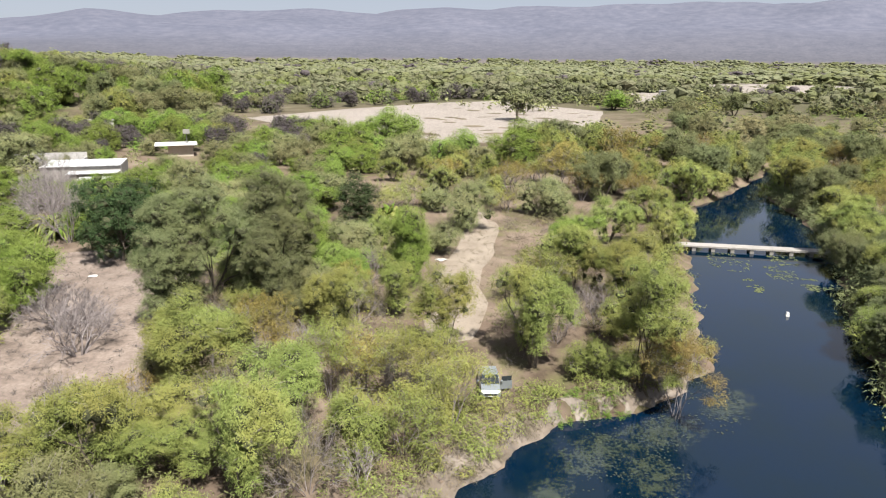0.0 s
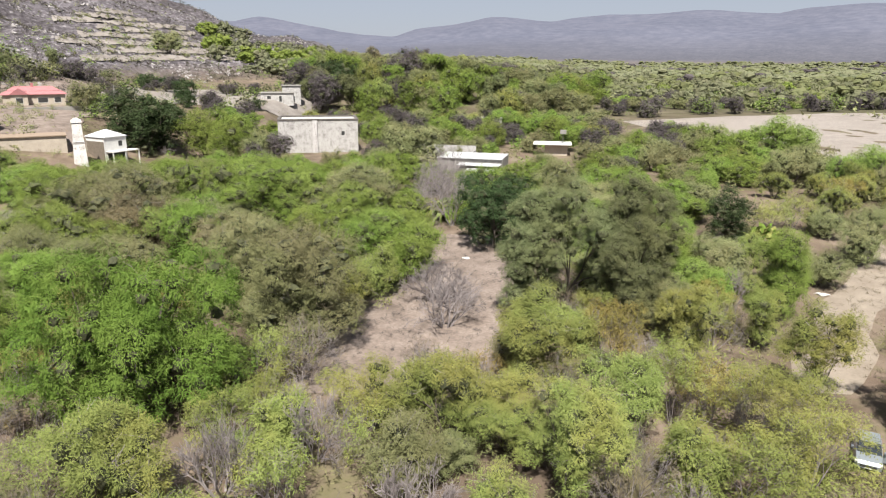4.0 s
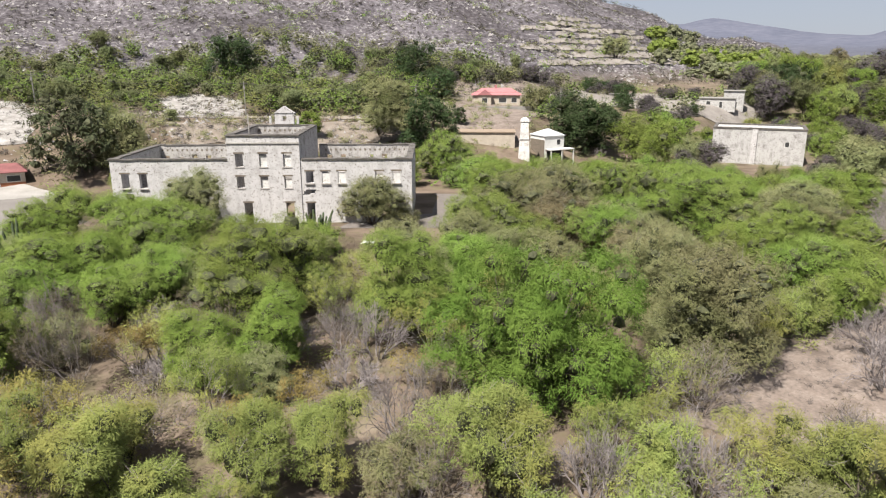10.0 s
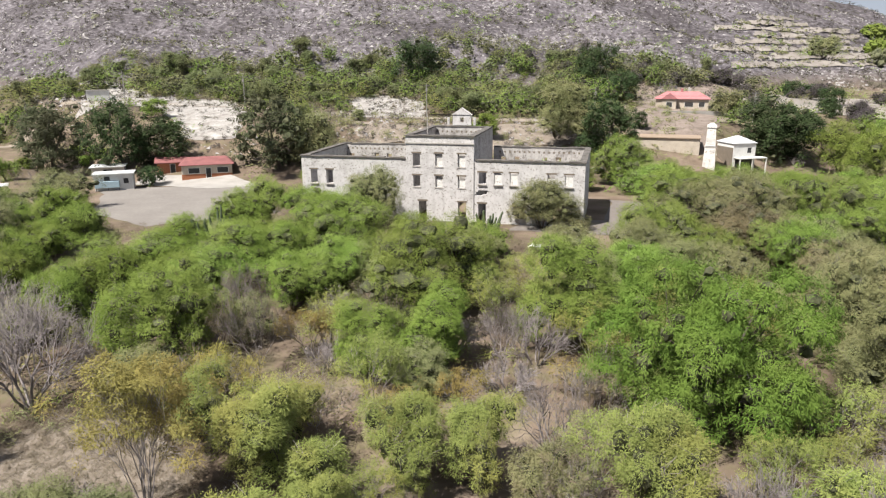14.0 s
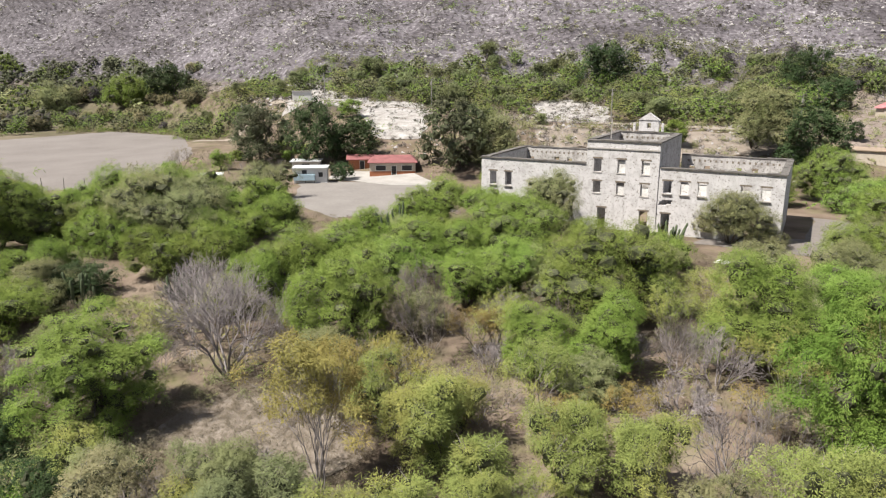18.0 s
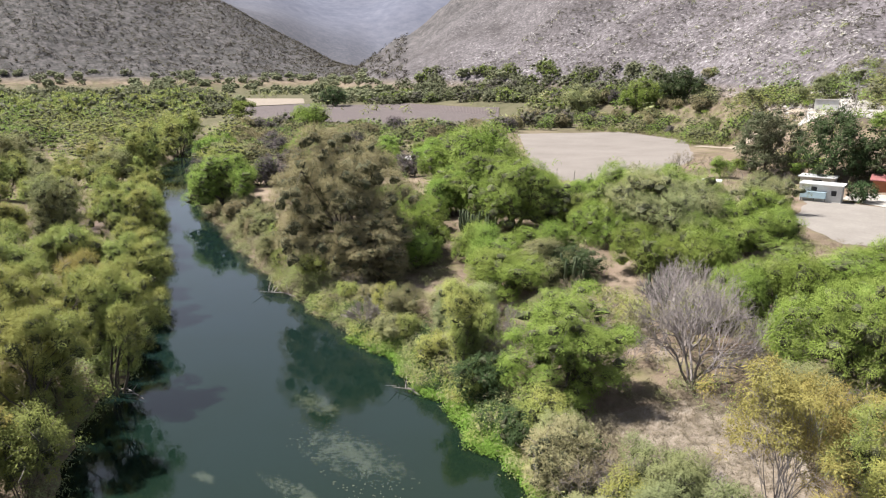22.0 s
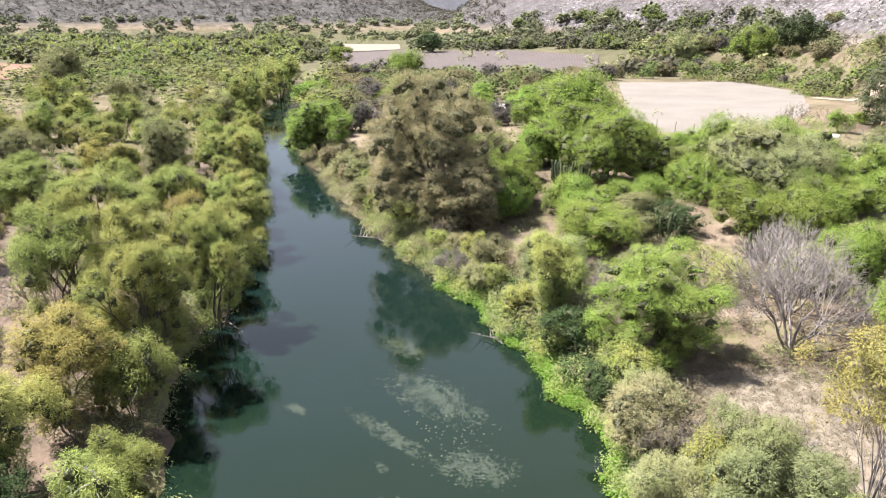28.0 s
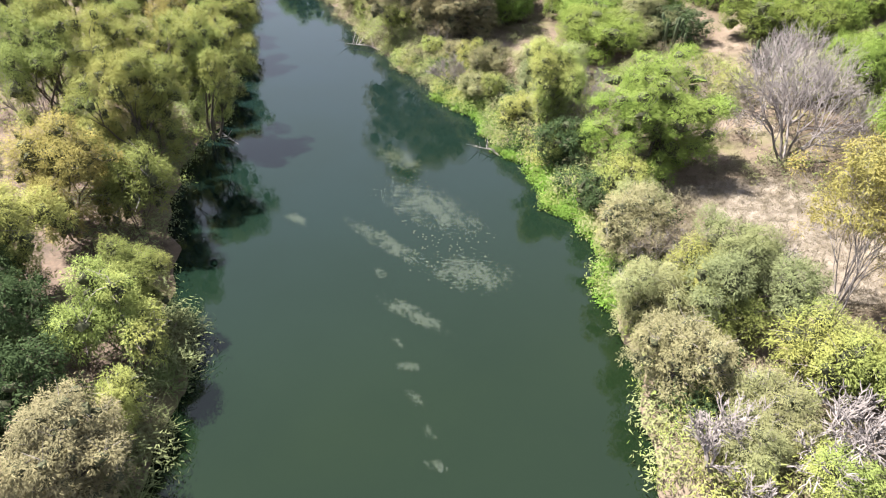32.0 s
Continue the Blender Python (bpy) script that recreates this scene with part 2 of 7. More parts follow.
def height(x, y):
    """The lie of the land, the water's surface being at 0."""
    x, y = np.asarray(x, float), np.asarray(y, float)
    d = river_depth(x, y)
    r, az = np.hypot(x, y), np.degrees(np.arctan2(x, y))
    e = -d
    z = np.where(d > 0, -1.6 * step(0, 4, d), 0.05 + 1.45 * step(0, 2.6, e) + 1.4 * step(3, 45, e))
    z = z + 1.4 * step(62, 95, y) * step(60, 20, np.abs(x + 40) - 60)
    z = z + 0.14 * rolling(x, y) * step(3, 10, e) * step(95, 60, y)
    near = step(800, 450, r)
    # the slope up to the old road and the foot of the rocky hill
    r0 = np.interp(az, (-66, -50, -42, -34, -29, -25, -15, 0, 20, 34, 38, 44, 62), (560, 420, 350, 290, 190, 158, 142, 134, 148, 190, 270, 282, 300))
    rise = np.interp(az, (-66, -45, -30, -20, 0, 20, 34, 46, 54, 62), (1, 8, 14, 12, 9.5, 9.5, 9, 13, 8, 0))
    foot = np.interp(az, (-66, -55, -45, -34, -25, 0, 20, 40, 60), (640, 540, 470, 390, 280, 240, 258, 430, 440))
    z = z + rise * step(r0, r0 + 0.45 * (foot - r0), r) + 3.5 * (rise / 10) * step(r0 + 0.45 * (foot - r0), foot, r)
    crest = np.interp(az, (-66, -62, -60.6, -54.5, -45, 0, 15, 20, 25, 30, 34, 38, 42), (0, 1.0, 2.1, 6.2, 9, 10, 8.6, 6.8, 4.7, 3.2, 1.7, 0.9, -0.6))
    rc = np.interp(az, (-66, -55, -45, 0, 20, 45), (900, 820, 700, 560, 560, 640))
    top = np.maximum(28 + rc * np.tan(np.radians(crest)) - 17, 0) * step(-67, -61, az) * step(44, 38, az)
    u = np.clip((r - foot) / (rc - foot), 0, 1)
    rough = 1 + 0.05 * np.sin(az * 0.31 + r * 0.012) + 0.03 * np.sin(az * 0.83 + 2) * step(0, 0.4, u)
    hill = top * (0.75 * u + 0.25 * u * u) * np.where(u < 1, rough, rough)
    hill = hill * step(rc + 900, rc + 60, r)
    z = z + hill
    # far hills up the valley and across the plain
    el1 = np.interp(az, (-180, -140, -110, -85, -73.5, -69, -63.9, -60), (4, 5, 8, 8.5, 6.2, 4.2, 1.6, 0))
    w1 = step(820, 1500, r) * (step(-59, -63, az))
    z1 = 1500 * np.tan(np.radians(el1)) * w1 * (1 + 0.05 * np.sin(az * 0.4 + r * 0.003) + 0.04 * np.sin(az * 0.93 + r * 0.004))
    el2 = np.interp(az, (-180, -100, -76, -66, -55, -30, 20, 30, 34, 40, 44.4, 46, 51.9, 57, 61, 70, 81.5, 95, 111, 140, 180), (6, 7, 7.4, 6.4, 7.6, 7, 3, 2.6, 2.6, 1.9, 1.7, 2.1, 3.0, 3.0, 3.4, 3.5, 4.15, 4.3, 4.2, 5, 6))
    z2 = 3300 * np.tan(np.radians(el2)) * (0.85 * step(1700, 3300, r) + 0.15 * np.clip((r - 1700) / 1600, 0, 1)) * (1 + 0.02 * np.sin(az * 0.3 + r * 0.002) * step(3300, 2400, r))
    z = z + z1 * step(3400, 2200, r) + z2
    return z


def ground_material():
    m, nt, b = nodes_of("dry_ground")
    pos = position(nt)
    sep = nt.nodes.new("ShaderNodeSeparateXYZ")
    nt.links.new(pos, sep.inputs[0])
    soil = ramp(nt, noise_of(nt, 0.12, 6, 0.6), [(0.3, (0.105, 0.077, 0.058)), (0.55, (0.165, 0.128, 0.1)), (0.75, (0.22, 0.18, 0.143))])
    litter = ramp(nt, noise_of(nt, 0.8, 6, 0.7), [(0.35, (0.036, 0.027, 0.019)), (0.65, (0.1, 0.078, 0.053))])
    c = mix(nt, ramp(nt, noise_of(nt, 0.06, 5, 0.6, None, 0.6), [(0.46, (0, 0, 0)), (0.62, (0.85, 0.85, 0.85))]), soil, litter)
    grass = ramp(nt, noise_of(nt, 0.22, 5, 0.65), [(0.5, (0, 0, 0)), (0.7, (0.7, 0.7, 0.7))])
    c = mix(nt, grass, c, (0.101, 0.106, 0.0414))
    # bare rock and thorn scrub on the hills, by height above the river
    rock_hi = ramp(nt, noise_of(nt, 0.45, 8, 0.7), [(0.34, (0.038, 0.034, 0.036)), (0.47, (0.08, 0.072, 0.078)), (0.58, (0.125, 0.115, 0.123)), (0.65, (0.25, 0.238, 0.241)), (0.74, (0.4, 0.385, 0.388))])
    big = ramp(nt, noise_of(nt, 0.022, 4, 0.6), [(0.35, (0.26, 0.25, 0.25)), (0.62, (0.7, 0.7, 0.71))])
    rock_hi = mix(nt, 0.7, rock_hi, big, "OVERLAY")
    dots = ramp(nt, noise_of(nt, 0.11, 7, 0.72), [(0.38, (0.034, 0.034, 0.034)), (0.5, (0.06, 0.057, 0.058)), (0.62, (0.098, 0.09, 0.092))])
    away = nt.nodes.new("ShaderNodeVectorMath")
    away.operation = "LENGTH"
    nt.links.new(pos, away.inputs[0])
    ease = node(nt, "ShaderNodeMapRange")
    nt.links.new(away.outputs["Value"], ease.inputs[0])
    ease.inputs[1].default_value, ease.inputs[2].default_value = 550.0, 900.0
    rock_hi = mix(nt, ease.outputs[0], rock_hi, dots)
    up = node(nt, "ShaderNodeMapRange")
    nt.links.new(sep.outputs[2], up.inputs[0])
    up.inputs[1].default_value, up.inputs[2].default_value = 15.0, 24.0
    c = mix(nt, up.outputs[0], c, rock_hi)
    far = nt.nodes.new("ShaderNodeVectorMath")
    far.operation = "LENGTH"
    nt.links.new(pos, far.inputs[0])
    veg = node(nt, "ShaderNodeMapRange")
    nt.links.new(far.outputs["Value"], veg.inputs[0])
    veg.inputs[1].default_value, veg.inputs[2].default_value = 210.0, 420.0
    low = node(nt, "ShaderNodeMapRange")
    nt.links.new(sep.outputs[2], low.inputs[0])
    low.inputs[1].default_value, low.inputs[2].default_value, low.inputs[3].default_value, low.inputs[4].default_value = 9.0, 16.0, 0.8, 0.0
    both = nt.nodes.new("ShaderNodeMath")
    both.operation = "MULTIPLY"
    nt.links.new(veg.outputs[0], both.inputs[0])
    nt.links.new(low.outputs[0], both.inputs[1])
    c = mix(nt, both.outputs[0], c, ramp(nt, noise_of(nt, 0.03, 7, 0.7), [(0.35, (0.045, 0.05, 0.026)), (0.55, (0.07, 0.07, 0.04)), (0.75, (0.125, 0.105, 0.075))]))
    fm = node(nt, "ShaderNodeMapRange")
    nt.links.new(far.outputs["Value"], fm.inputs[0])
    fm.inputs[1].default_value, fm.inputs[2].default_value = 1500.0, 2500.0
    # grey-blue haze of distance, put into the far mountains' colour
    hazy_mount = ramp(nt, noise_of(nt, 0.03, 6, 0.6), [(0.3, (0.078, 0.085, 0.115)), (0.5, (0.093, 0.099, 0.13)), (0.7, (0.112, 0.116, 0.147))])
    hazy_mount = mix(nt, 0.3, hazy_mount, ramp(nt, noise_of(nt, 0.004, 4), [(0.35, (0.38, 0.39, 0.42)), (0.65, (0.62, 0.6, 0.6))]), "OVERLAY")
    c = mix(nt, fm.outputs[0], c, hazy_mount)
    nt.links.new(c, b.inputs["Base Color"])
    b.inputs["Roughness"].default_value = 0.95
    b.inputs["Specular IOR Level"].default_value = 0.1
    bump(nt, noise_of(nt, 2.2, 8, 0.7), 0.6, 0.12, b)
    return m


def build_ground():
    az = np.radians(np.concatenate([np.arange(-110, 125, 0.5), np.arange(125, 250, 3.0)]))
    r = np.concatenate([[0.5], np.arange(4, 130, 1.0), np.arange(130, 320, 2.2), 320 * 1.022 ** np.arange(0, 123)])
    r = r[r < 4700]
    A, R = np.meshgrid(az, r, indexing="ij")
    X, Y = R * np.sin(A), R * np.cos(A)
    Z = land(X, Y)
    n, k = A.shape
    verts = np.stack([X.ravel(), Y.ravel(), Z.ravel()], 1)
    i, j = np.meshgrid(np.arange(n), np.arange(k - 1), indexing="ij")
    i2 = (i + 1) % n
    faces = np.stack([(i * k + j).ravel(), (i * k + j + 1).ravel(), (i2 * k + j + 1).ravel(), (i2 * k + j).ravel()], 1)
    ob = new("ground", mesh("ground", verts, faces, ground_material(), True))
    tagged(ob, "dry pinkish earth with litter rising to a rocky hill", "ground", kind="structure")


build_ground()


def water_material():
    m, nt, b = nodes_of("river_water")
    sep = nt.nodes.new("ShaderNodeSeparateXYZ")
    nt.links.new(position(nt), sep.inputs[0])
    west = node(nt, "ShaderNodeMapRange")
    nt.links.new(sep.outputs[0], west.inputs[0])
    west.inputs[1].default_value, west.inputs[2].default_value = -75.0, 30.0
    clear = ramp(nt, west.outputs[0], [(0.0, (0.0045, 0.011, 0.011)), (0.3, (0.005, 0.012, 0.009)), (0.5, (0.006, 0.0125, 0.005)), (0.68, (0.005, 0.0105, 0.005)), (1.0, (0.0006, 0.0075, 0.021))])
    c = mix(nt, ramp(nt, noise_of(nt, 0.09, 4), [(0.4, (0, 0, 0)), (0.7, (0.45, 0.45, 0.45))]), clear, (0.0035, 0.009, 0.004))
    nt.links.new(c, b.inputs["Base Color"])
    b.inputs["Roughness"].default_value = 0.04
    b.inputs["IOR"].default_value = 1.46
    bump(nt, noise_of(nt, 1.6, 3), 0.03, 0.03, b)
    return m


def build_water():
    xs = np.linspace(-300, 300, 301)
    lo, hi = np.interp(xs, SB_X, SB_Y) - 5, np.interp(xs, NB_X, NB_Y) + 5
    verts, faces = [], []
    for x, a, c in zip(xs, lo, hi):
        verts += [(x, a, 0), (x, c, 0)]
    for i in range(len(xs) - 1):
        faces.append((2 * i, 2 * i + 2, 2 * i + 3, 2 * i + 1))
    tagged(new("water", mesh("water", verts, faces, water_material())), "calm deep green river reflecting sky and trees", "river", kind="structure")


build_water()


def drape(name, outline, material, label, category, lift=0.05, cell=2.5, fray=0.5):
    """A patch of ground cover over an outlined area, lying on the land."""
    xs, ys = [p[0] for p in outline], [p[1] for p in outline]
    rng = random.Random(len(name))
    pts = []
    for (x0, y0), (x1, y1) in zip(outline, outline[1:] + outline[:1]):
        n = max(2, int(math.hypot(x1 - x0, y1 - y0) / cell))
        for i in range(n):
            pts.append((x0 + (x1 - x0) * i / n + rng.uniform(-fray, fray), y0 + (y1 - y0) * i / n + rng.uniform(-fray, fray)))
    bm = bmesh.new()
    f = bm.faces.new([bm.verts.new((x, y, 0)) for x, y in pts])
    f.normal_update()
    if f.normal.z < 0:
        f.normal_flip()
    for axis, lo, hi in ((0, min(xs), max(xs)), (1, min(ys), max(ys))):
        n = int((hi - lo) / cell)
        for i in range(1, n):
            co, no = [0, 0, 0], [0, 0, 0]
            co[axis], no[axis] = lo + (hi - lo) * i / n, 1
            bmesh.ops.bisect_plane(bm, geom=bm.verts[:] + bm.edges[:] + bm.faces[:], plane_co=co, plane_no=no)
    for v in bm.verts:
        v.co.z = z_at(v.co.x, v.co.y) + lift
    bmesh.ops.triangulate(bm, faces=bm.faces[:])
    me = bpy.data.meshes.new(name)
    bm.to_mesh(me)
    bm.free()
    me.materials.append(material)
    return tagged(new(name, me), label, category, kind="structure")


def furrowed(name, low, high, scale):
    """Turned earth in long uneven rows."""
    m, nt, b = nodes_of(name)
    w = node(nt, "ShaderNodeTexWave", Scale=scale, Distortion=1.5, Detail=3.0)
    w.bands_direction = "DIAGONAL"
    nt.links.new(position(nt), w.inputs["Vector"])
    base = mix(nt, noise_of(nt, 0.05, 5, 0.65), low, high)
    rows = mix(nt, 0.35, base, w.outputs[0], "OVERLAY")
    c = mix(nt, 0.35, rows, ramp(nt, noise_of(nt, 0.9, 5, 0.65), [(0.3, (0.25, 0.25, 0.25)), (0.7, (0.75, 0.75, 0.75))]), "OVERLAY")
    nt.links.new(c, b.inputs["Base Color"])
    b.inputs["Roughness"].default_value = 0.95
    bump(nt, w.outputs[0], 0.6, 0.2, b)
    return m


M_TRACK = surface("dusty_track", [(0.3, (0.165, 0.134, 0.104)), (0.7, (0.23, 0.196, 0.156))], 0.3, 4)
M_PINK = surface("bare_pink_earth", [(0.32, (0.1, 0.077, 0.063)), (0.46, (0.15, 0.118, 0.099)), (0.68, (0.202, 0.164, 0.14))], 0.35, 3, grain=0.55)
M_PITCH = surface("swept_earth", [(0.3, (0.112, 0.097, 0.088)), (0.7, (0.148, 0.131, 0.12))], 0.08, 2, grain=0.4)
M_YARD = surface("grey_yard", [(0.3, (0.136, 0.122, 0.112)), (0.7, (0.17, 0.156, 0.143))], 0.2, 2)
M_STUBBLE = furrowed("harvested_field", (0.17, 0.147, 0.127), (0.255, 0.228, 0.205), 0.35)
M_DRYGRASS = surface("flattened_dry_grass", [(0.3, (0.13, 0.104, 0.082)), (0.7, (0.2, 0.17, 0.14))], 0.6, 5, grain=0.5)
M_CUT = surface("pale_cut_bank", [(0.3, (0.15, 0.132, 0.118)), (0.48, (0.24, 0.225, 0.21)), (0.7, (0.34, 0.325, 0.31))], 0.4, 2.5, strength=0.8, dist=0.3, grain=0.5)
M_PALE = surface("pale_concrete", [(0.3, (0.22, 0.206, 0.19)), (0.7, (0.29, 0.275, 0.258))], 0.4, 4)
M_TERRACE = surface("terrace_earth", [(0.3, (0.145, 0.126, 0.112)), (0.7, (0.235, 0.213, 0.193))], 0.15, 1.5, grain=0.5)
M_PLOUGH = furrowed("ploughed_plot", (0.05, 0.038, 0.039), (0.08, 0.063, 0.064), 0.4)
drape("dirt_track", [(118, 19), (104, 12.5), (92, 11.5), (77, 11.5), (68, 9), (60, 9.5), (58, 12.5), (63, 15), (70, 14.5), (78, 17), (92, 16.5), (106, 18.5)], M_TRACK, "pale dusty dirt track worn between trees", "dirt track", cell=2.2, fray=0.3)
drape("bare_clearing", [(29, 42), (34, 35), (46, 33), (55, 38), (66, 46), (79, 57), (74, 66), (62, 60), (50, 54), (39, 48)], M_PINK, "bare pinkish earth clearing with sparse litter", "clearing")
drape("village_yard", [(-68, 138), (-37, 140), (-27, 114), (-45, 104), (-58, 114)], M_YARD, "grey swept earth yard before the red house", "yard")
drape("sports_field", [(-225, 198), (-207, 245), (-165, 232), (-119, 172), (-98, 120), (-115, 112), (-150, 138)], M_PITCH, "pale bare earth playing field", "playing field", cell=6)
drape("dry_clearing", [(-33, 40), (-30, 48), (-22, 50), (-15, 42), (-19, 38), (-26, 38.5)], M_DRYGRASS, "pale clearing of flattened dry straw", "clearing")
drape("harvested_field", [(262, 137), (320, 113), (375, 85), (408, 52), (344, -7), (215, -2), (203, 44), (216, 75), (236, 106)], M_STUBBLE, "harvested pale field with old furrows", "field", lift=0.1, cell=14)
drape("ploughed_plot", [(-500, 160), (-528, 231), (-436, 274), (-344, 284), (-265, 219), (-300, 172), (-350, 150), (-400, 130)], M_PLOUGH, "dull purple brown ploughed plot", "field", lift=0.5, cell=14)
drape("fallow_field", [(-640, 215), (-610, 268), (-530, 234), (-515, 168)], M_DRYGRASS, "pale fallow field up the valley", "field", lift=0.6, cell=24)
drape("pale_cut_slope", [(-134, 256), (-125, 257), (-103, 231), (-87, 221), (-65, 217), (-54, 188), (-49, 168), (-57, 166), (-64, 172), (-75, 185), (-92, 200), (-101, 193), (-112, 222)], M_CUT, "bare whitish cut bank above the yard", "cut bank", lift=0.15, cell=3, fray=1.5)
drape("pale_cut_slope", [(-30, 224), (-25, 240), (-9, 226), (-5, 196), (-8, 184), (-24, 184)], M_CUT, "bare whitish rocky bank behind the ruin", "cut bank", lift=0.15, cell=3, fray=1.5)
drape("dry_slope", [(-24, 178), (4, 176), (33, 179), (34, 166), (8, 160), (-20, 164)], M_DRYGRASS, "bare beige earth slope behind the ruin", "slope", lift=0.12, cell=3, fray=1.5)
drape("upper_road", [(-150, 214), (-100, 204), (-58, 199), (-20, 186), (20, 180), (44, 176), (44, 181), (20, 185), (-20, 191), (-58, 204), (-100, 209), (-150, 219)], M_TRACK, "pale unpaved upper road along the slope", "road", lift=0.15, cell=3, fray=0.4)
drape("bungalow_yard", [(54, 233), (68, 260), (92, 268), (112, 262), (84, 206), (70, 180), (60, 164), (46, 164), (48, 194)], M_PINK, "bare pinkish slope round the bungalow", "yard", lift=0.2, cell=3, fray=1.2)
drape("upper_slope", [(104, 262), (128, 272), (160, 262), (188, 244), (166, 206), (140, 204), (118, 214), (100, 236)], M_TERRACE, "pale fallow slope below the terraces", "slope", lift=0.25, cell=3.5, fray=1.5)
drape("forecourt", [(-64, 142), (-65, 149), (-56, 149.5), (-46, 148.5), (-37, 140), (-47, 137), (-57, 140)], M_PALE, "pale concrete forecourt of the red house", "forecourt", lift=0.08, cell=2.0, fray=0.1)


def contour(az, z):
    """Distance at which the hillside first reaches the height z in that direction."""
    a = radians(az)
    for r in range(250, 620, 2):
        if z_at(r * math.sin(a), r * math.cos(a)) > z:
            return r * math.sin(a), r * math.cos(a)
    return 620 * math.sin(a), 620 * math.cos(a)


TERRACES = []
for k in range(8):
    z = 24.5 + 3.6 * k
    lo, hi = 21.4 + 1.6 * math.sin(k * 2.1), 32.8 - 1.0 * k + 1.1 * math.sin(k * 1.7)
    fan = [lo + q * (hi - lo) / 16 for q in range(17)]
    TERRACES.append((z, fan))
    drape("terrace_strip", [contour(q, z + 2.4) for q in fan] + [contour(q, z) for q in fan[::-1]], M_TERRACE, "pale terrace strip on the hillside", "terrace", lift=0.5, cell=4, fray=0.6)
M_LITTER = surface("leaf_litter", [(0.3, (0.05, 0.033, 0.024)), (0.7, (0.12, 0.082, 0.06))], 0.5, 4, grain=0.5)
south = [(-150 + 8 * k, float(np.interp(-150 + 8 * k, SB_X, SB_Y)) - 1.2) for k in range(16)]
drape("woodland_floor", south + [(-28, -26), (-60, -40), (-150, -40)], M_LITTER, "reddish brown leaf litter below the willows", "woodland floor", lift=0.2, cell=3.5, fray=0.6)
M_REDSOIL = furrowed("red_soil", (0.12, 0.055, 0.04), (0.17, 0.085, 0.062), 0.4)
drape("red_field", [(-474, -46), (-436, -20), (-351, -10), (-335, -32), (-400, -52)], M_REDSOIL, "bare red earth field beyond the willows", "field", lift=0.5, cell=14)
drape("far_field", [(559, -21), (540, -56), (511, -65), (403, -22), (423, -6)], M_STUBBLE, "pale field beyond the river woods", "field", lift=0.15, cell=14)
drape("far_field", [(800, -112), (747, -248), (580, -194), (592, -117)], M_STUBBLE, "distant pale field on the plain", "field", lift=0.2, cell=24)
drape("ruin_yard", [(10, 101), (24, 98), (36, 104), (40, 120), (30, 124), (26, 108), (12, 104)], M_PITCH, "pale bare earth beside the ruin", "yard", lift=0.05, cell=2.5)
M_MUD = surface("damp_shore", [(0.3, (0.085, 0.068, 0.053)), (0.7, (0.185, 0.152, 0.122))], 0.6, 5, 0.6)
shore_x = [34 + 1.5 * q for q in range(20)]
shore = [(q, float(np.interp(q, NB_X, NB_Y))) for q in shore_x]
drape("muddy_shore", [(a, b + 2.4) for a, b in shore] + [(a, b - 0.4) for a, b in shore[::-1]], M_MUD, "pinkish damp earth and stones along the shore", "shore", lift=0.04, cell=0.9, fray=0.4)


# ---- trees ----
def tufts(rng, centres, radii, count, per, spread, ln, wd, droop, up=0.55):
    """Feathery tufts of leaves over the outside of overlapping clumps, with gaps between."""
    centres, radii = np.array(centres), np.array(radii)
    w = radii[:, 0] ** 2 * rng.uniform(0.5, 1.5, len(centres))
    k = rng.choice(len(centres), count * 2, p=w / w.sum())
    d = rng.normal(size=(count * 2, 3))
    d /= np.linalg.norm(d, axis=1)[:, None]
    d[:, 2] = np.where(d[:, 2] < -0.45, -d[:, 2], d[:, 2])
    p = centres[k] + d * radii[k] * (0.66 + 0.42 * rng.random(count * 2) ** 0.7)[:, None]
    deep = np.full(len(p), 9.0)
    for c, r, i in zip(centres, radii, range(len(centres))):
        q = (((p - c) / r) ** 2).sum(1)
        deep = np.minimum(deep, np.where(k == i, 9.0, q))
    keep = np.nonzero((deep > 0.6) | (rng.random(len(p)) < 0.1))[0][:count]
    p, d = p[keep], d[keep]
    m = len(p)
    size = rng.uniform(0.6, 1.4, m)
    d3 = np.repeat(d, per, 0)
    e = rng.normal(size=(m * per, 3)) + 0.8 * d3
    e[:, 2] -= droop
    e /= np.linalg.norm(e, axis=1)[:, None]
    s3 = np.repeat(size, per)[:, None]
    base = np.repeat(p, per, 0) + e * spread * s3 * rng.random((m * per, 1)) ** 0.6
    n = 0.8 * d3 + rng.normal(size=e.shape) * 0.27
    n[:, 2] += up
    n /= np.linalg.norm(n, axis=1)[:, None]
    out = e - 0.75 * n * (e * n).sum(1)[:, None]
    out /= np.linalg.norm(out, axis=1)[:, None] + 1e-9
    side = np.cross(out, n)
    side /= np.linalg.norm(side, axis=1)[:, None] + 1e-9
    z = rng.uniform(0.65, 1.35, (m * per, 1))
    verts = np.stack([base - side * wd * 0.5 * z, base + side * wd * 0.5 * z, base + out * ln * z], 1).reshape(-1, 3)
    return verts, np.arange(m * per * 3).reshape(-1, 3)


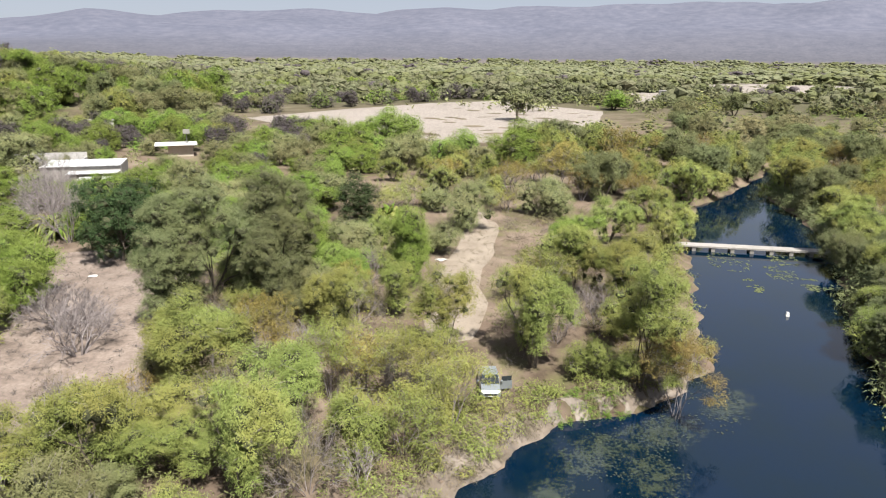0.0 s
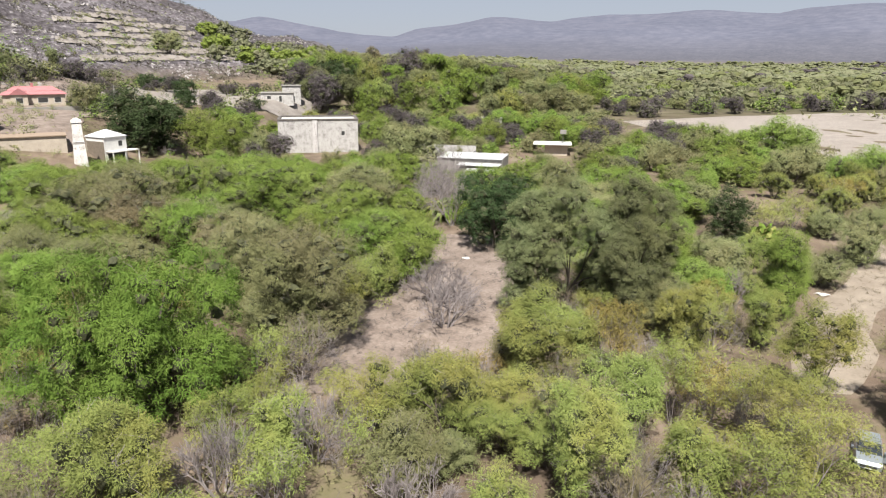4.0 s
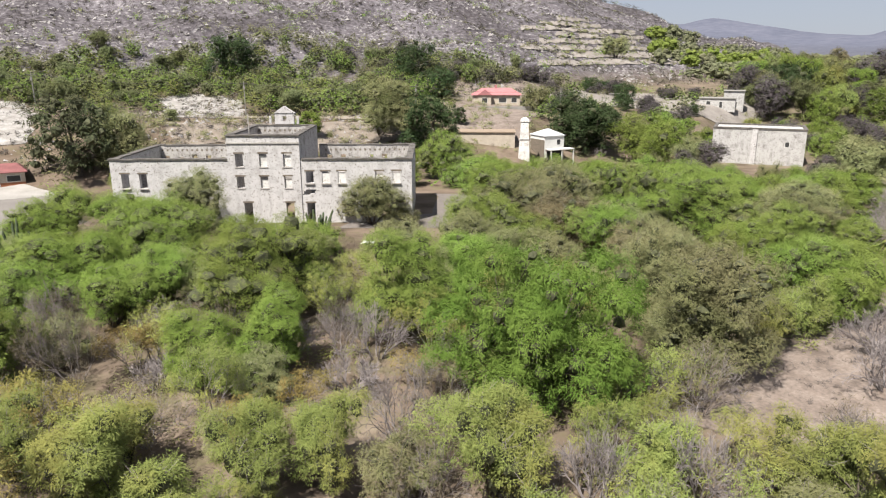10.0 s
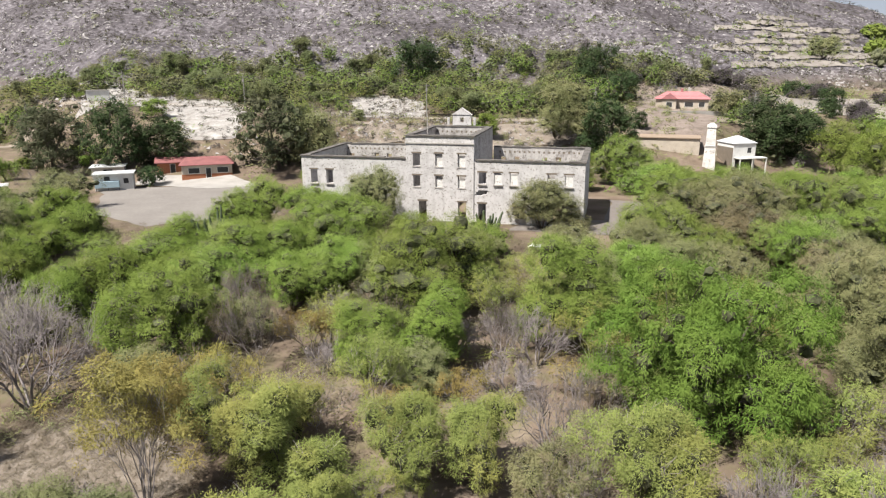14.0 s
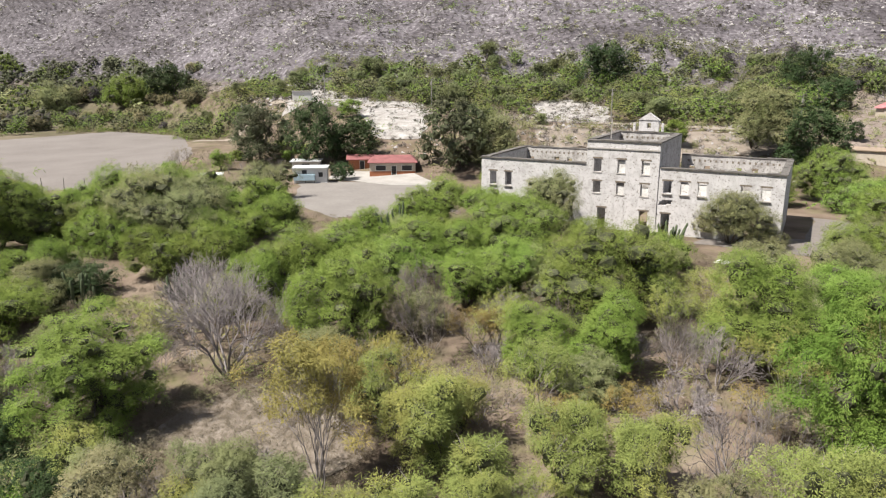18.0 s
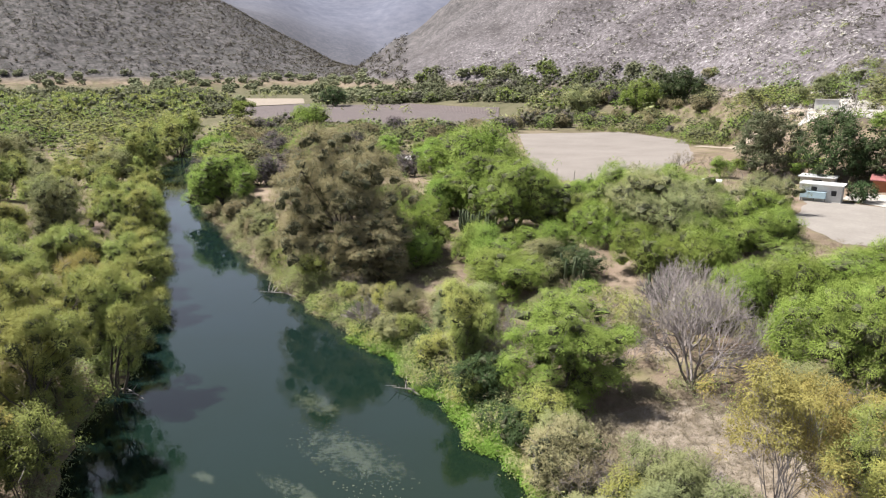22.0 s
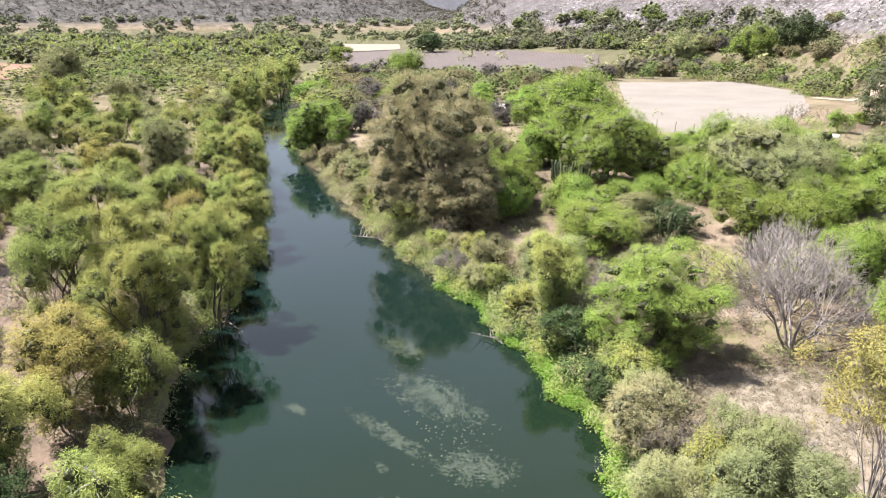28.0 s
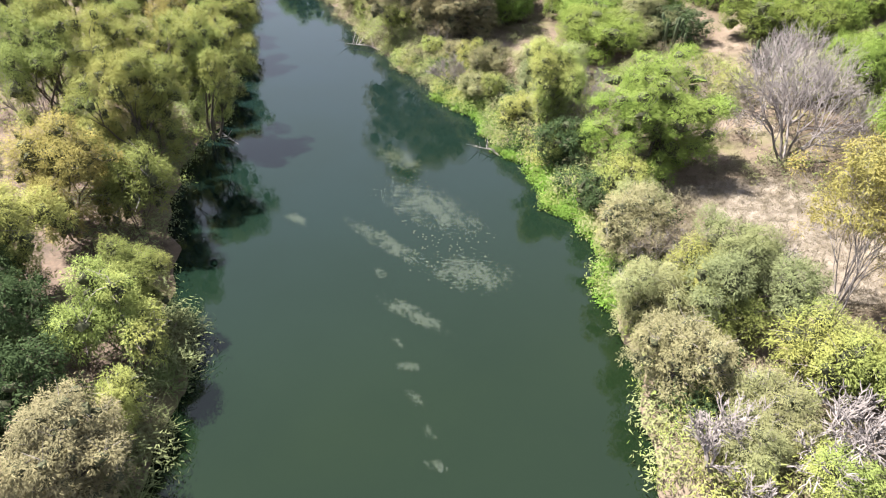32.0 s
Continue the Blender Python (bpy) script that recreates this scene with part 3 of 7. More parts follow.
T = (1 + 5 ** 0.5) / 2
BALL = np.array([(-1, T, 0), (1, T, 0), (-1, -T, 0), (1, -T, 0), (0, -1, T), (0, 1, T), (0, -1, -T), (0, 1, -T), (T, 0, -1), (T, 0, 1), (-T, 0, -1), (-T, 0, 1)]) / 1.902
BALL_FACES = np.array([(0, 11, 5), (0, 5, 1), (0, 1, 7), (0, 7, 10), (0, 10, 11), (1, 5, 9), (5, 11, 4), (11, 10, 2), (10, 7, 6), (7, 1, 8), (3, 9, 4), (3, 4, 2), (3, 2, 6), (3, 6, 8), (3, 8, 9), (4, 9, 5), (2, 4, 11), (6, 2, 10), (8, 6, 7), (9, 8, 1)])


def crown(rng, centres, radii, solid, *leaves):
    """Tufts of leaves round clumps, each with an added solid lump inside that blocks light and deepens the crown's
    shade.
    """
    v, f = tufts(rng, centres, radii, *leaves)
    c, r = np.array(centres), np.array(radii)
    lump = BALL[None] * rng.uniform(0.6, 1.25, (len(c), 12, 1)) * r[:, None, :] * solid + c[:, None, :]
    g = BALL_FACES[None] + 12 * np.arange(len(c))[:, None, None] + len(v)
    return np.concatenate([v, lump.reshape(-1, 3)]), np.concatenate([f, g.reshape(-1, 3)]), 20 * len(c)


def branching(rng, h, w, stems, forks, thick, fine, upright=0.6):
    """Stems that fork again and again into fine twigs; gives the tubes and the tips."""
    pieces, tips = [], []

    def grow(p, way, ln, r, level):
        bend = (way + Vector(rng.normal(size=3)) * 0.22).normalized()
        m = p + way * ln * 0.5
        q = m + bend * ln * 0.5
        pieces.append(tube([p, m, q], [r, r * 0.8, r * 0.55], 5 if level == 0 else 3))
        if level == len(forks):
            tips.append(tuple(q))
            return
        for i in range(forks[level]):
            a = Vector(rng.normal(size=3))
            a = (a - bend * a.dot(bend)).normalized()
            turn = (bend + a * rng.uniform(0.35, 1.0) + Vector((0, 0, 0.12))).normalized()
            start = q if i < 2 else m.lerp(q, rng.uniform(0.1, 0.9))
            grow(start, turn, ln * rng.uniform(0.5, 0.85), max(r * 0.5, fine), level + 1)

    for i in range(stems):
        a = 6.2832 * (i + rng.uniform(0.1, 0.9)) / stems
        lean = rng.uniform(0.25, 1.0) * (1 - upright) * 1.6
        way = Vector((math.cos(a) * lean, math.sin(a) * lean, 1)).normalized()
        grow(Vector((0.2 * math.cos(a), 0.2 * math.sin(a), -0.3)), way, h * (0.45 if len(forks) < 4 else 0.3), thick, 0)
    # bring the spread to the wanted height and width
    zs = max(t[2] for t in tips)
    xs = sorted(math.hypot(t[0], t[1]) for t in tips)[int(len(tips) * 0.93)]
    kx, kz = 0.5 * w / xs, h / zs
    fit = lambda v: (v[0] * kx, v[1] * kx, v[2] * kz)
    return [([fit(v) for v in vs], fs) for vs, fs in pieces], [fit(t) for t in tips]


def sprigs(rng, centres, radii, count, length, width, droop, shell=0.7):
    """Many thin leaf sprays round clump centres, hanging outward."""
    centres, radii = np.array(centres), np.array(radii)
    w = radii[:, 0] ** 2 * rng.uniform(0.35, 1.65, len(centres))
    k = rng.choice(len(centres), count, p=w / w.sum())
    d = rng.normal(size=(count, 3))
    d /= np.linalg.norm(d, axis=1)[:, None]
    d[:, 2] = np.where(d[:, 2] < -0.35, -d[:, 2], d[:, 2])
    rad = shell + (1 - shell) * rng.random(count) ** 0.6
    rad *= 1 + 0.12 * rng.normal(size=count).clip(-1.5, 1.5)
    p = centres[k] + d * radii[k] * rad[:, None]
    n = d + rng.normal(size=(count, 3)) * 0.45
    n[:, 2] += 0.6
    out = np.cross(n, rng.normal(size=(count, 3)))
    out /= np.linalg.norm(out, axis=1)[:, None] + 1e-9
    out += d * 0.3
    out[:, 2] -= droop * 0.6
    out /= np.linalg.norm(out, axis=1)[:, None]
    side = np.cross(out, n)
    side /= np.linalg.norm(side, axis=1)[:, None] + 1e-9
    size = rng.uniform(0.6, 1.35, count)[:, None]
    a = p - side * width * 0.5 * size
    b = p + side * width * 0.5 * size
    c = p + out * length * size
    verts = np.stack([a, b, c], 1).reshape(-1, 3)
    return verts, np.arange(count * 3).reshape(-1, 3)


def skeleton_of(rng, centres, h, stems, fork, thick, gnarl=0.5):
    """Trunk and limbs that reach towards the clumps."""
    pieces = []
    foot = [(rng.uniform(-0.25, 0.25) * (stems > 1), rng.uniform(-0.25, 0.25) * (stems > 1)) for _ in range(stems)]
    forks = []
    for fx, fy in foot:
        a = rng.uniform(0, 6.28)
        top = Vector((fx * 3 + math.cos(a) * 0.3, fy * 3 + math.sin(a) * 0.3, h * fork))
        mid = Vector((fx * 1.6, fy * 1.6, h * fork * 0.5)) + Vector(rng.normal(size=3)) * 0.12
        pieces.append(tube([(fx, fy, -0.4), mid, top], [thick * 1.25, thick, thick * 0.75], 6))
        forks.append(top)
    for c in centres[::4]:
        c = Vector(c)
        f = min(forks, key=lambda q: (q - c).length)
        m = f.lerp(c, 0.5) + Vector(rng.normal(size=3)) * gnarl * (c - f).length * 0.4
        pieces.append(tube([f, m, c], [thick * 0.42, thick * 0.26, thick * 0.09], 4))
    return pieces


def twigs_of(rng, centres, radii, count, length, thick):
    pieces = []
    for _ in range(count):
        k = rng.integers(len(centres))
        c = Vector(centres[k])
        d = Vector(rng.normal(size=3))
        d.z = abs(d.z) * 0.8 + 0.1
        d.normalize()
        r = radii[k][0]
        p1 = c + d * r * 0.6 + Vector(rng.normal(size=3)) * 0.12 * length
        p2 = p1 + (d + Vector(rng.normal(size=3)) * 0.5).normalized() * length
        pieces.append(tube([c, p1, p2], [thick, thick * 0.7, thick * 0.25], 3))
    return pieces


# kind: height, width, clumps, tufts, leaves in a tuft, tuft size, leaf length, width, droop, stems, fork, trunk, skirt, bare twigs
KINDS = {
    "mesquite": (7.5, 10.0, 60, 2700, 28, 0.42, 0.155, 0.0431, 0.35, 4, 0.34, 0.2, 0.12, 40),
    "dome": (8.5, 10.0, 70, 2700, 28, 0.42, 0.163, 0.0447, 0.5, 3, 0.3, 0.2, 0.03, 30),
    "pepper": (10.0, 13.0, 90, 4800, 30, 0.44, 0.178, 0.0447, 1.1, 2, 0.3, 0.3, 0.02, 20),
    "palo": (7.5, 9.5, 64, 2100, 30, 0.42, 0.163, 0.0432, 0.7, 4, 0.3, 0.18, 0.08, 150),
    "willow": (9.5, 7.5, 44, 1600, 30, 0.38, 0.139, 0.0381, 0.6, 4, 0.36, 0.12, 0.14, 110),
    "gold": (9.5, 7.5, 44, 1600, 30, 0.38, 0.139, 0.0381, 0.6, 4, 0.36, 0.12, 0.1, 110),
    "mauve": (7.0, 9.5, 64, 1300, 16, 0.42, 0.3, 0.05, 0.0, 4, 0.3, 0.16, 0.06, 300),
    "olive": (10.0, 10.0, 84, 2900, 28, 0.42, 0.163, 0.048, 0.35, 4, 0.3, 0.2, 0.06, 120),
    "laurel": (9.0, 8.5, 56, 1500, 20, 0.4, 0.201, 0.0704, 0.3, 1, 0.25, 0.25, 0.06, 0),
    "browntree": (9.0, 10.0, 84, 2800, 24, 0.42, 0.186, 0.0478, 0.4, 5, 0.25, 0.25, 0.03, 300),
    "cedar": (14.0, 9.0, 70, 1500, 16, 0.46, 0.279, 0.0662, 0.9, 1, 0.2, 0.25, 0.06, 40),
    "tule": (10.0, 11.0, 40, 620, 8, 0.5, 0.5, 0.2, 0.4, 1, 0.4, 0.35, 0.3, 30),
    "ochre": (7.0, 6.0, 0, 700, 16, 0.32, 0.17, 0.045, 0.4, 5, 0.0, 0.08, 0.45, 0),
    "sapling": (6.5, 5.5, 0, 640, 16, 0.32, 0.16, 0.042, 0.4, 5, 0.0, 0.06, 0.2, 0),
    "scrub": (4.0, 5.0, 0, 260, 14, 0.3, 0.18, 0.032, 0.3, 7, 0.0, 0.05, 0.15, 0),
    "bare": (6.0, 6.5, 0, 0, 0, 0, 0, 0, 0, 6, 0.0, 0.1, 0.0, 0),
}
AIRY = {"mesquite": (0.3, 0.13), "palo": (0.35, 0.125), "willow": (0.72, 0.1), "gold": (0.7, 0.1), "mauve": (0.4, 0.13), "olive": (0.62, 0.09)}
WORDS = {
    "mesquite": "bright green feathery mesquite tree with spreading dome crown",
    "pepper": "dense bright green weeping tree with skirts to the ground",
    "palo": "grey-green feathery thorn tree with drooping twigs",
    "willow": "yellow-green riverside willow with many thin stems",
    "gold": "golden-leaved riverside willow with thin stems",
    "mauve": "leafless mauve-grey tree with a dense mass of twigs",
    "dome": "rounded bright green feathery tree with low skirts",
    "sapling": "slender many-stemmed sapling with sparse yellow-green leaves",
    "olive": "tall dull olive-green tree with twin rounded crowns",
    "laurel": "dense dark green broadleaf tree with rounded crown",
    "browntree": "large tree with brownish thinning dry foliage",
    "ochre": "thin tree with ochre yellow leaves over bare stems",
    "cedar": "tall dark grey-green casuarina with ragged crown",
    "scrub": "tangle of tan dry thorn scrub",
    "bare": "leafless grey thorn tree with tangled fine branches",
    "tule": "lone open-crowned green tree in the field",
}
PROTO = {}


def crown_plan(rng, h, w, n, low, size=1.0):
    """Clumps over an uneven dome whose skirt hangs to the share low of the height, with some inside."""
    centres, radii = [], []
    mid, half = h * (low + 0.92) / 2, h * (0.92 - low) / 2
    lean = rng.uniform(0, 6.28)
    for i in range(n):
        inner = i % 4 == 3
        u = 1 - 1.72 * (i + 0.5) / n
        a = i * 2.39996 + rng.uniform(-0.5, 0.5)
        q = (max(0.0, 1 - abs(u) ** 2.1)) ** 0.5 if u > 0 else math.sqrt(max(0.0, 1 - 0.55 * u * u))
        k = rng.uniform(0.2, 0.5) if inner else rng.uniform(0.6, 0.92)
        k *= 1 + 0.14 * math.cos(2 * a + lean) + 0.1 * math.cos(3 * a + 2 * lean)
        s = w / size ** 0.5 * rng.uniform(0.075, 0.135) * (30 / n * size) ** 0.12
        centres.append((q * k * w * 0.5 * math.cos(a), q * k * w * 0.5 * math.sin(a), mid + u * half * (1.25 if u < 0 else k + 0.1)))
        radii.append((s * rng.uniform(0.85, 1.3), s * rng.uniform(0.85, 1.3), s * rng.uniform(0.7, 1.0)))
    return centres, radii


def prototype(kind, seed, light=False, size=1.0, aspect=1.0):
    rng = np.random.default_rng(sum(map(ord, kind)) * 7 + seed + int(aspect * 100))
    root = new(kind + "_tree" if kind != "scrub" else "dry_scrub")
    root.empty_display_size = 0.5
    h, w, n, count, per, spread, ln, wd, droop, stems, fork, thick, low, tw = KINDS[kind]
    h, w, n, count, tw = h * size * aspect, w * size, int(n * size * max(1, aspect)), int(count * size ** 1.7 * aspect ** 0.7), int(tw * size)
    if light:
        n, count, per, ln, wd, spread, tw = int(n * 0.75), int(count * 0.55), per * 2 // 3, ln * 1.4, wd * 1.9, spread * 1.3, 0
    leafs = M_LEAF.get({"tule": "olive", "dome": "mesquite", "sapling": "willow"}.get(kind, kind))
    if not n:
        # open-branched: stems fork into twigs that carry what leaves there are
        forks = (3, 4, 3) if light else (3, 4, 4) if kind in ("ochre", "sapling") else (4, 5, 5) if kind == "scrub" else (5, 4, 4, 4) if size > 1.3 else (4, 4, 4, 3)
        wood, tips = branching(rng, h, w, stems if not light else 4, forks, thick * size ** 0.5, 0.014, 0.7 if kind in ("ochre", "sapling") else 0.3)
        stem = child("trunk", mesh("trunk", *join(wood), M_TWIG), root, "grey forking stems and fine twigs")
        if kind == "scrub":
            tagged(stem, kind="stuff")
        if count:
            high = [t for t in tips if t[2] > h * low]
            child("crown", mesh("crown", *tufts(rng, high, [(0.42, 0.42, 0.36)] * len(high), count, per, spread, ln, wd, droop), leafs), root)
        return root, h, w
    if kind in AIRY:
        # clumps of leaves at the ends of the branches
        upright, clump = AIRY[kind]
        wood, tips = branching(rng, h * 0.9, w * 0.82, stems, (3, 3) if light or size < 1 else (3, 4) if kind in ("willow", "gold") else (3, 5) if size < 1.5 else (4, 7), thick * size, 0.03, upright)
        hang = 0.2 if kind in ("willow", "gold") else 0.4 if kind == "olive" else 0.6
        tips += [(x * rng.uniform(0.7, 1.08), y * rng.uniform(0.7, 1.08), z * rng.uniform(0.3, 0.75)) for x, y, z in tips if rng.random() < hang]
        centres = [t for t in tips if t[2] > h * low]
        s = [w * clump * size ** -0.4 * rng.uniform(0.65, 1.25) * (1.15 if len(centres) < 30 else 1.0) for _ in centres]
        plume = 1.5 if kind in ("willow", "gold", "olive") else 1.0
        radii = [(q, q * rng.uniform(0.8, 1.2), q * rng.uniform(0.6, 0.9) * plume) for q in s]
    else:
        centres, radii = crown_plan(rng, h, w, n, low, size)
        wood = skeleton_of(rng, centres, h, stems, fork, thick)
    child("trunk", mesh("trunk", *join(wood), M_BARK), root)
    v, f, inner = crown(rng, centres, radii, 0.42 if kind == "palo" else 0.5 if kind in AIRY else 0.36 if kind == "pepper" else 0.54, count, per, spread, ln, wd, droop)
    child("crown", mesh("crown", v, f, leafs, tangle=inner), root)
    if tw:
        tagged(child("dead_wood", mesh("dead_wood", *join(twigs_of(rng, centres, radii, tw, 0.9, 0.022)), M_TWIG), root, "bare pale twigs among the leaves"), kind="stuff")
    return root, h, w


placed = []
TALLY = collections.Counter()
BEYOND = collections.defaultdict(list)
TURN = random.Random(11)


def tree(kind, x, y, w, h, group=""):
    """Sets a tree of that width and height on the ground."""
    light = math.hypot(x, y) > 150
    TALLY[kind] += 1
    if light and TALLY[kind] > 280 and kind in ("palo", "willow", "mesquite"):
        BEYOND[kind].append((x, y, w, h))
        placed.append((x, y, w * 0.5))
        return None
    h0, w0 = KINDS[kind][:2]
    size = 1.0 if light else min((0.6, 1.0, 1.6, 2.3), key=lambda q: abs(math.log(w / w0 / q)))
    if kind in ("pepper", "tule"):
        size = 1.0
    aspect = min((0.55, 0.85, 1.3), key=lambda q: abs(math.log(h / w * w0 / h0 / q)))
    seed = TURN.randrange(2) if size == 1.0 and aspect == 0.85 else 0
    key = (kind, seed, light, size, aspect)
    m = pose(x, y, z_at(x, y), TURN.uniform(-4, 4), TURN.uniform(-4, 4), TURN.uniform(0, 360))
    fresh = key not in PROTO
    if fresh:
        PROTO[key] = prototype(kind, seed, light, size, aspect)
    root, h0, w0 = PROTO[key]
    sized = m @ Matrix.Diagonal((w / w0, w / w0, h / h0, 1))
    if fresh:
        root.matrix_basis = sized
        ob = tagged(root, WORDS[kind], "tree" if kind != "scrub" else "shrub")
    else:
        made = root.scale.copy()
        ob = copy_thing(root, sized @ Matrix.Diagonal((1 / made.x, 1 / made.y, 1 / made.z, 1)))
    if group:
        tagged(ob, group=group)
    placed.append((x, y, w * 0.5))
    return ob


tree("olive", 57.0, 35.0, 13.8, 15.0)
tree("olive", 63.0, 30.0, 13.6, 15.0)
tree("mesquite", 72.1, 20.0, 8.4, 9.5)
tree("laurel", 97.9, 33.6, 6.5, 7.4)
tree("ochre", 49.1, 25.3, 5.7, 6.9)
tree("willow", 44.0, 28.6, 9.3, 9.1)
tree("willow", 32.8, 18.6, 7.2, 8.1)
tree("willow", 56.3, 3.3, 8.0, 9.4)
tree("willow", 55.2, -5.7, 8.1, 12.5)
tree("ochre", 52.9, -8.5, 6.9, 8.7)
tree("willow", 74.5, -5.0, 12.5, 8.0)
tree("willow", 76.6, 0.7, 7.8, 8.1)
tree("palo", 101.3, 16.8, 8.7, 7.2)
tree("mesquite", 150.2, 27.7, 11.3, 8.4)
tree("mesquite", 166.2, 14.7, 15.7, 9.6)
tree("ochre", 139.3, 4.7, 12.6, 10.1)
tree("ochre", 129.4, 13.4, 9.7, 6.6)
tree("willow", 63.3, 18.5, 6.9, 6.9)
tree("sapling", 45.5, 12.0, 5.6, 7.4)
tree("sapling", 45.7, 18.0, 5.4, 7.0)
tree("willow", 56.4, 21.4, 7.4, 6.8)
tree("laurel", 73.1, 55.7, 10.6, 10.4)
tree("bare", 86.3, 77.4, 10.2, 8.6)
tree("bare", 94.0, 83.5, 11.0, 10.0)
tree("mesquite", 54.2, 54.3, 6.7, 4.8)
tree("willow", 32.9, 28.6, 7.9, 6.5)
tree("willow", 57.3, 11.4, 5.7, 8.2)
tree("sapling", 49.8, 10.0, 3.7, 5.8)
tree("willow", 97.5, -12.1, 9.5, 7.6)
tree("mesquite", 190.1, 53.1, 14.5, 10.0)
tree("mesquite", 165.3, 59.5, 15.7, 9.4)
tree("tule", 282.5, 28.0, 16.0, 12.3)
tree("mesquite", 356.7, -12.0, 16.8, 8.7)
tree("pepper", 20.5, 47.6, 15.6, 12.4)
tree("palo", 36.6, 47.2, 11.8, 11.7)
tree("palo", 36.7, 57.0, 9.0, 11.3)
tree("mesquite", 37.7, 103.6, 22.0, 8.0)
tree("mesquite", 50.4, 96.6, 17.0, 8.7)
tree("mesquite", 58.2, 86.2, 16.9, 9.4)
tree("palo", 77.3, 87.4, 14.4, 8.3)
tree("browntree", 38.0, 83.7, 11.4, 7.3)
tree("laurel", 80.3, 173.7, 17.1, 12.8)
tree("mesquite", 88.5, 156.0, 15.3, 11.1)
tree("laurel", 81.5, 60.6, 9.3, 9.0)
tree("bare", 78.5, 68.1, 8.7, 9.3)
tree("willow", 48.5, 30.1, 8.9, 4.9)
tree("willow", 35.3, 25.2, 10.2, 5.3)
tree("bare", 25.1, 33.4, 4.9, 6.9)
tree("willow", 41.4, 20.7, 8.9, 6.3)
tree("palo", 151.9, 40.1, 12.7, 8.1)
tree("palo", 113.1, 112.0, 16.9, 10.3)
tree("laurel", 205.2, 246.1, 22.0, 15.0)
tree("browntree", 319.5, 347.9, 15.0, 15.0)
tree("mesquite", 327.2, 186.8, 22.0, 15.0)
tree("bare", 273.8, 185.9, 22.0, 15.0)
tree("palo", 182.0, 352.1, 17.0, 10.5)
tree("mesquite", 12.3, 63.1, 12.4, 10.4)
tree("mesquite", -0.4, 68.8, 17.0, 10.8)
tree("mesquite", -13.4, 89.4, 17.3, 7.1)
tree("palo", -14.0, 125.9, 13.1, 7.3)
tree("mesquite", -14.9, 70.9, 10.0, 6.3)
tree("mesquite", 1.2, 56.2, 8.7, 7.4)
tree("browntree", 40.8, 69.1, 9.2, 7.5)
tree("mesquite", 58.3, 57.3, 7.4, 5.6)
tree("mesquite", 67.0, 101.9, 19.4, 8.2)
tree("bare", 8.8, 43.4, 6.6, 6.8)
tree("willow", 13.1, 36.9, 8.7, 7.1)
tree("willow", 3.7, 41.7, 7.2, 5.7)
tree("willow", -9.3, 44.7, 7.0, 5.1)
tree("bare", 19.1, 34.9, 6.3, 5.8)
tree("willow", 23.3, 34.5, 5.7, 5.1)
tree("willow", 31.5, 32.8, 7.3, 4.9)
tree("laurel", 36.4, 157.9, 14.3, 14.1)
tree("palo", 26.5, 168.0, 17.5, 14.6)
tree("laurel", -9.7, 259.0, 19.0, 15.0)
tree("laurel", 52.4, 257.9, 14.4, 15.0)
tree("laurel", 55.5, 231.5, 13.2, 9.4)
tree("palo", 15.1, 102.6, 11.8, 7.2)
tree("dome", -23.1, 57.9, 11.4, 9.6)
tree("mesquite", -35.5, 82.7, 15.9, 4.8)
tree("mesquite", -4.5, 56.4, 8.3, 6.8)
tree("scrub", -15.0, 57.6, 6.4, 10.1)
tree("ochre", -17.2, 39.3, 6.0, 9.9)
tree("willow", -9.0, 40.3, 9.3, 8.1)
tree("willow", -16.1, 46.3, 7.3, 5.5)
tree("willow", -1.4, 40.8, 7.3, 6.3)
tree("palo", -10.3, 104.3, 12.5, 9.4)
tree("mesquite", -19.0, 102.6, 11.0, 6.5)
tree("palo", 40.8, 96.1, 22.0, 9.2)
tree("cedar", -92.9, 164.0, 14.7, 16.9)
tree("laurel", -72.6, 155.4, 13.9, 15.0)
tree("laurel", -63.4, 156.1, 13.9, 11.3)
tree("cedar", -36.2, 150.6, 18.3, 16.5)
tree("palo", -29.4, 153.6, 14.9, 12.3)
tree("mesquite", 10.4, 166.2, 5.3, 6.0)
tree("dome", -36.2, 41.2, 10.8, 9.8)
tree("bare", -31.8, 51.5, 12.5, 11.0)
tree("ochre", -15.7, 36.4, 6.7, 11.3)
tree("palo", -61.1, 83.5, 22.0, 10.5)
tree("mesquite", -93.7, 79.2, 20.2, 10.6)
tree("mesquite", -58.4, 52.4, 11.2, 5.9)
tree("laurel", -59.2, 64.5, 8.1, 3.9)
tree("palo", -64.9, 116.1, 12.9, 6.5)
tree("laurel", -207.7, 285.5, 22.0, 15.0)
tree("palo", -268.1, 279.5, 22.0, 15.0)
tree("mesquite", -224.9, 277.9, 22.0, 15.0)
tree("cedar", -87.0, 154.5, 12.8, 16.8)
tree("browntree", -83.5, 44.5, 22.5, 19.5)
tree("mesquite", -135.3, 44.2, 13.8, 11.2)
tree("mesquite", -127.5, 102.3, 22.0, 10.9)
tree("mesquite", -82.4, 74.6, 17.3, 11.1)
tree("willow", -45.9, 37.2, 7.7, 8.4)
tree("mesquite", -66.0, 88.0, 20.4, 10.2)
tree("laurel", -484.3, 238.3, 22.0, 15.0)
tree("mesquite", -372.1, 130.1, 14.0, 11.3)
tree("mesquite", -291.2, 131.6, 22.0, 10.2)
tree("willow", -250.5, 65.0, 20.3, 15.0)
tree("willow", -38.5, -4.5, 8.0, 8.5)
tree("willow", -52.1, 4.6, 10.2, 11.8)
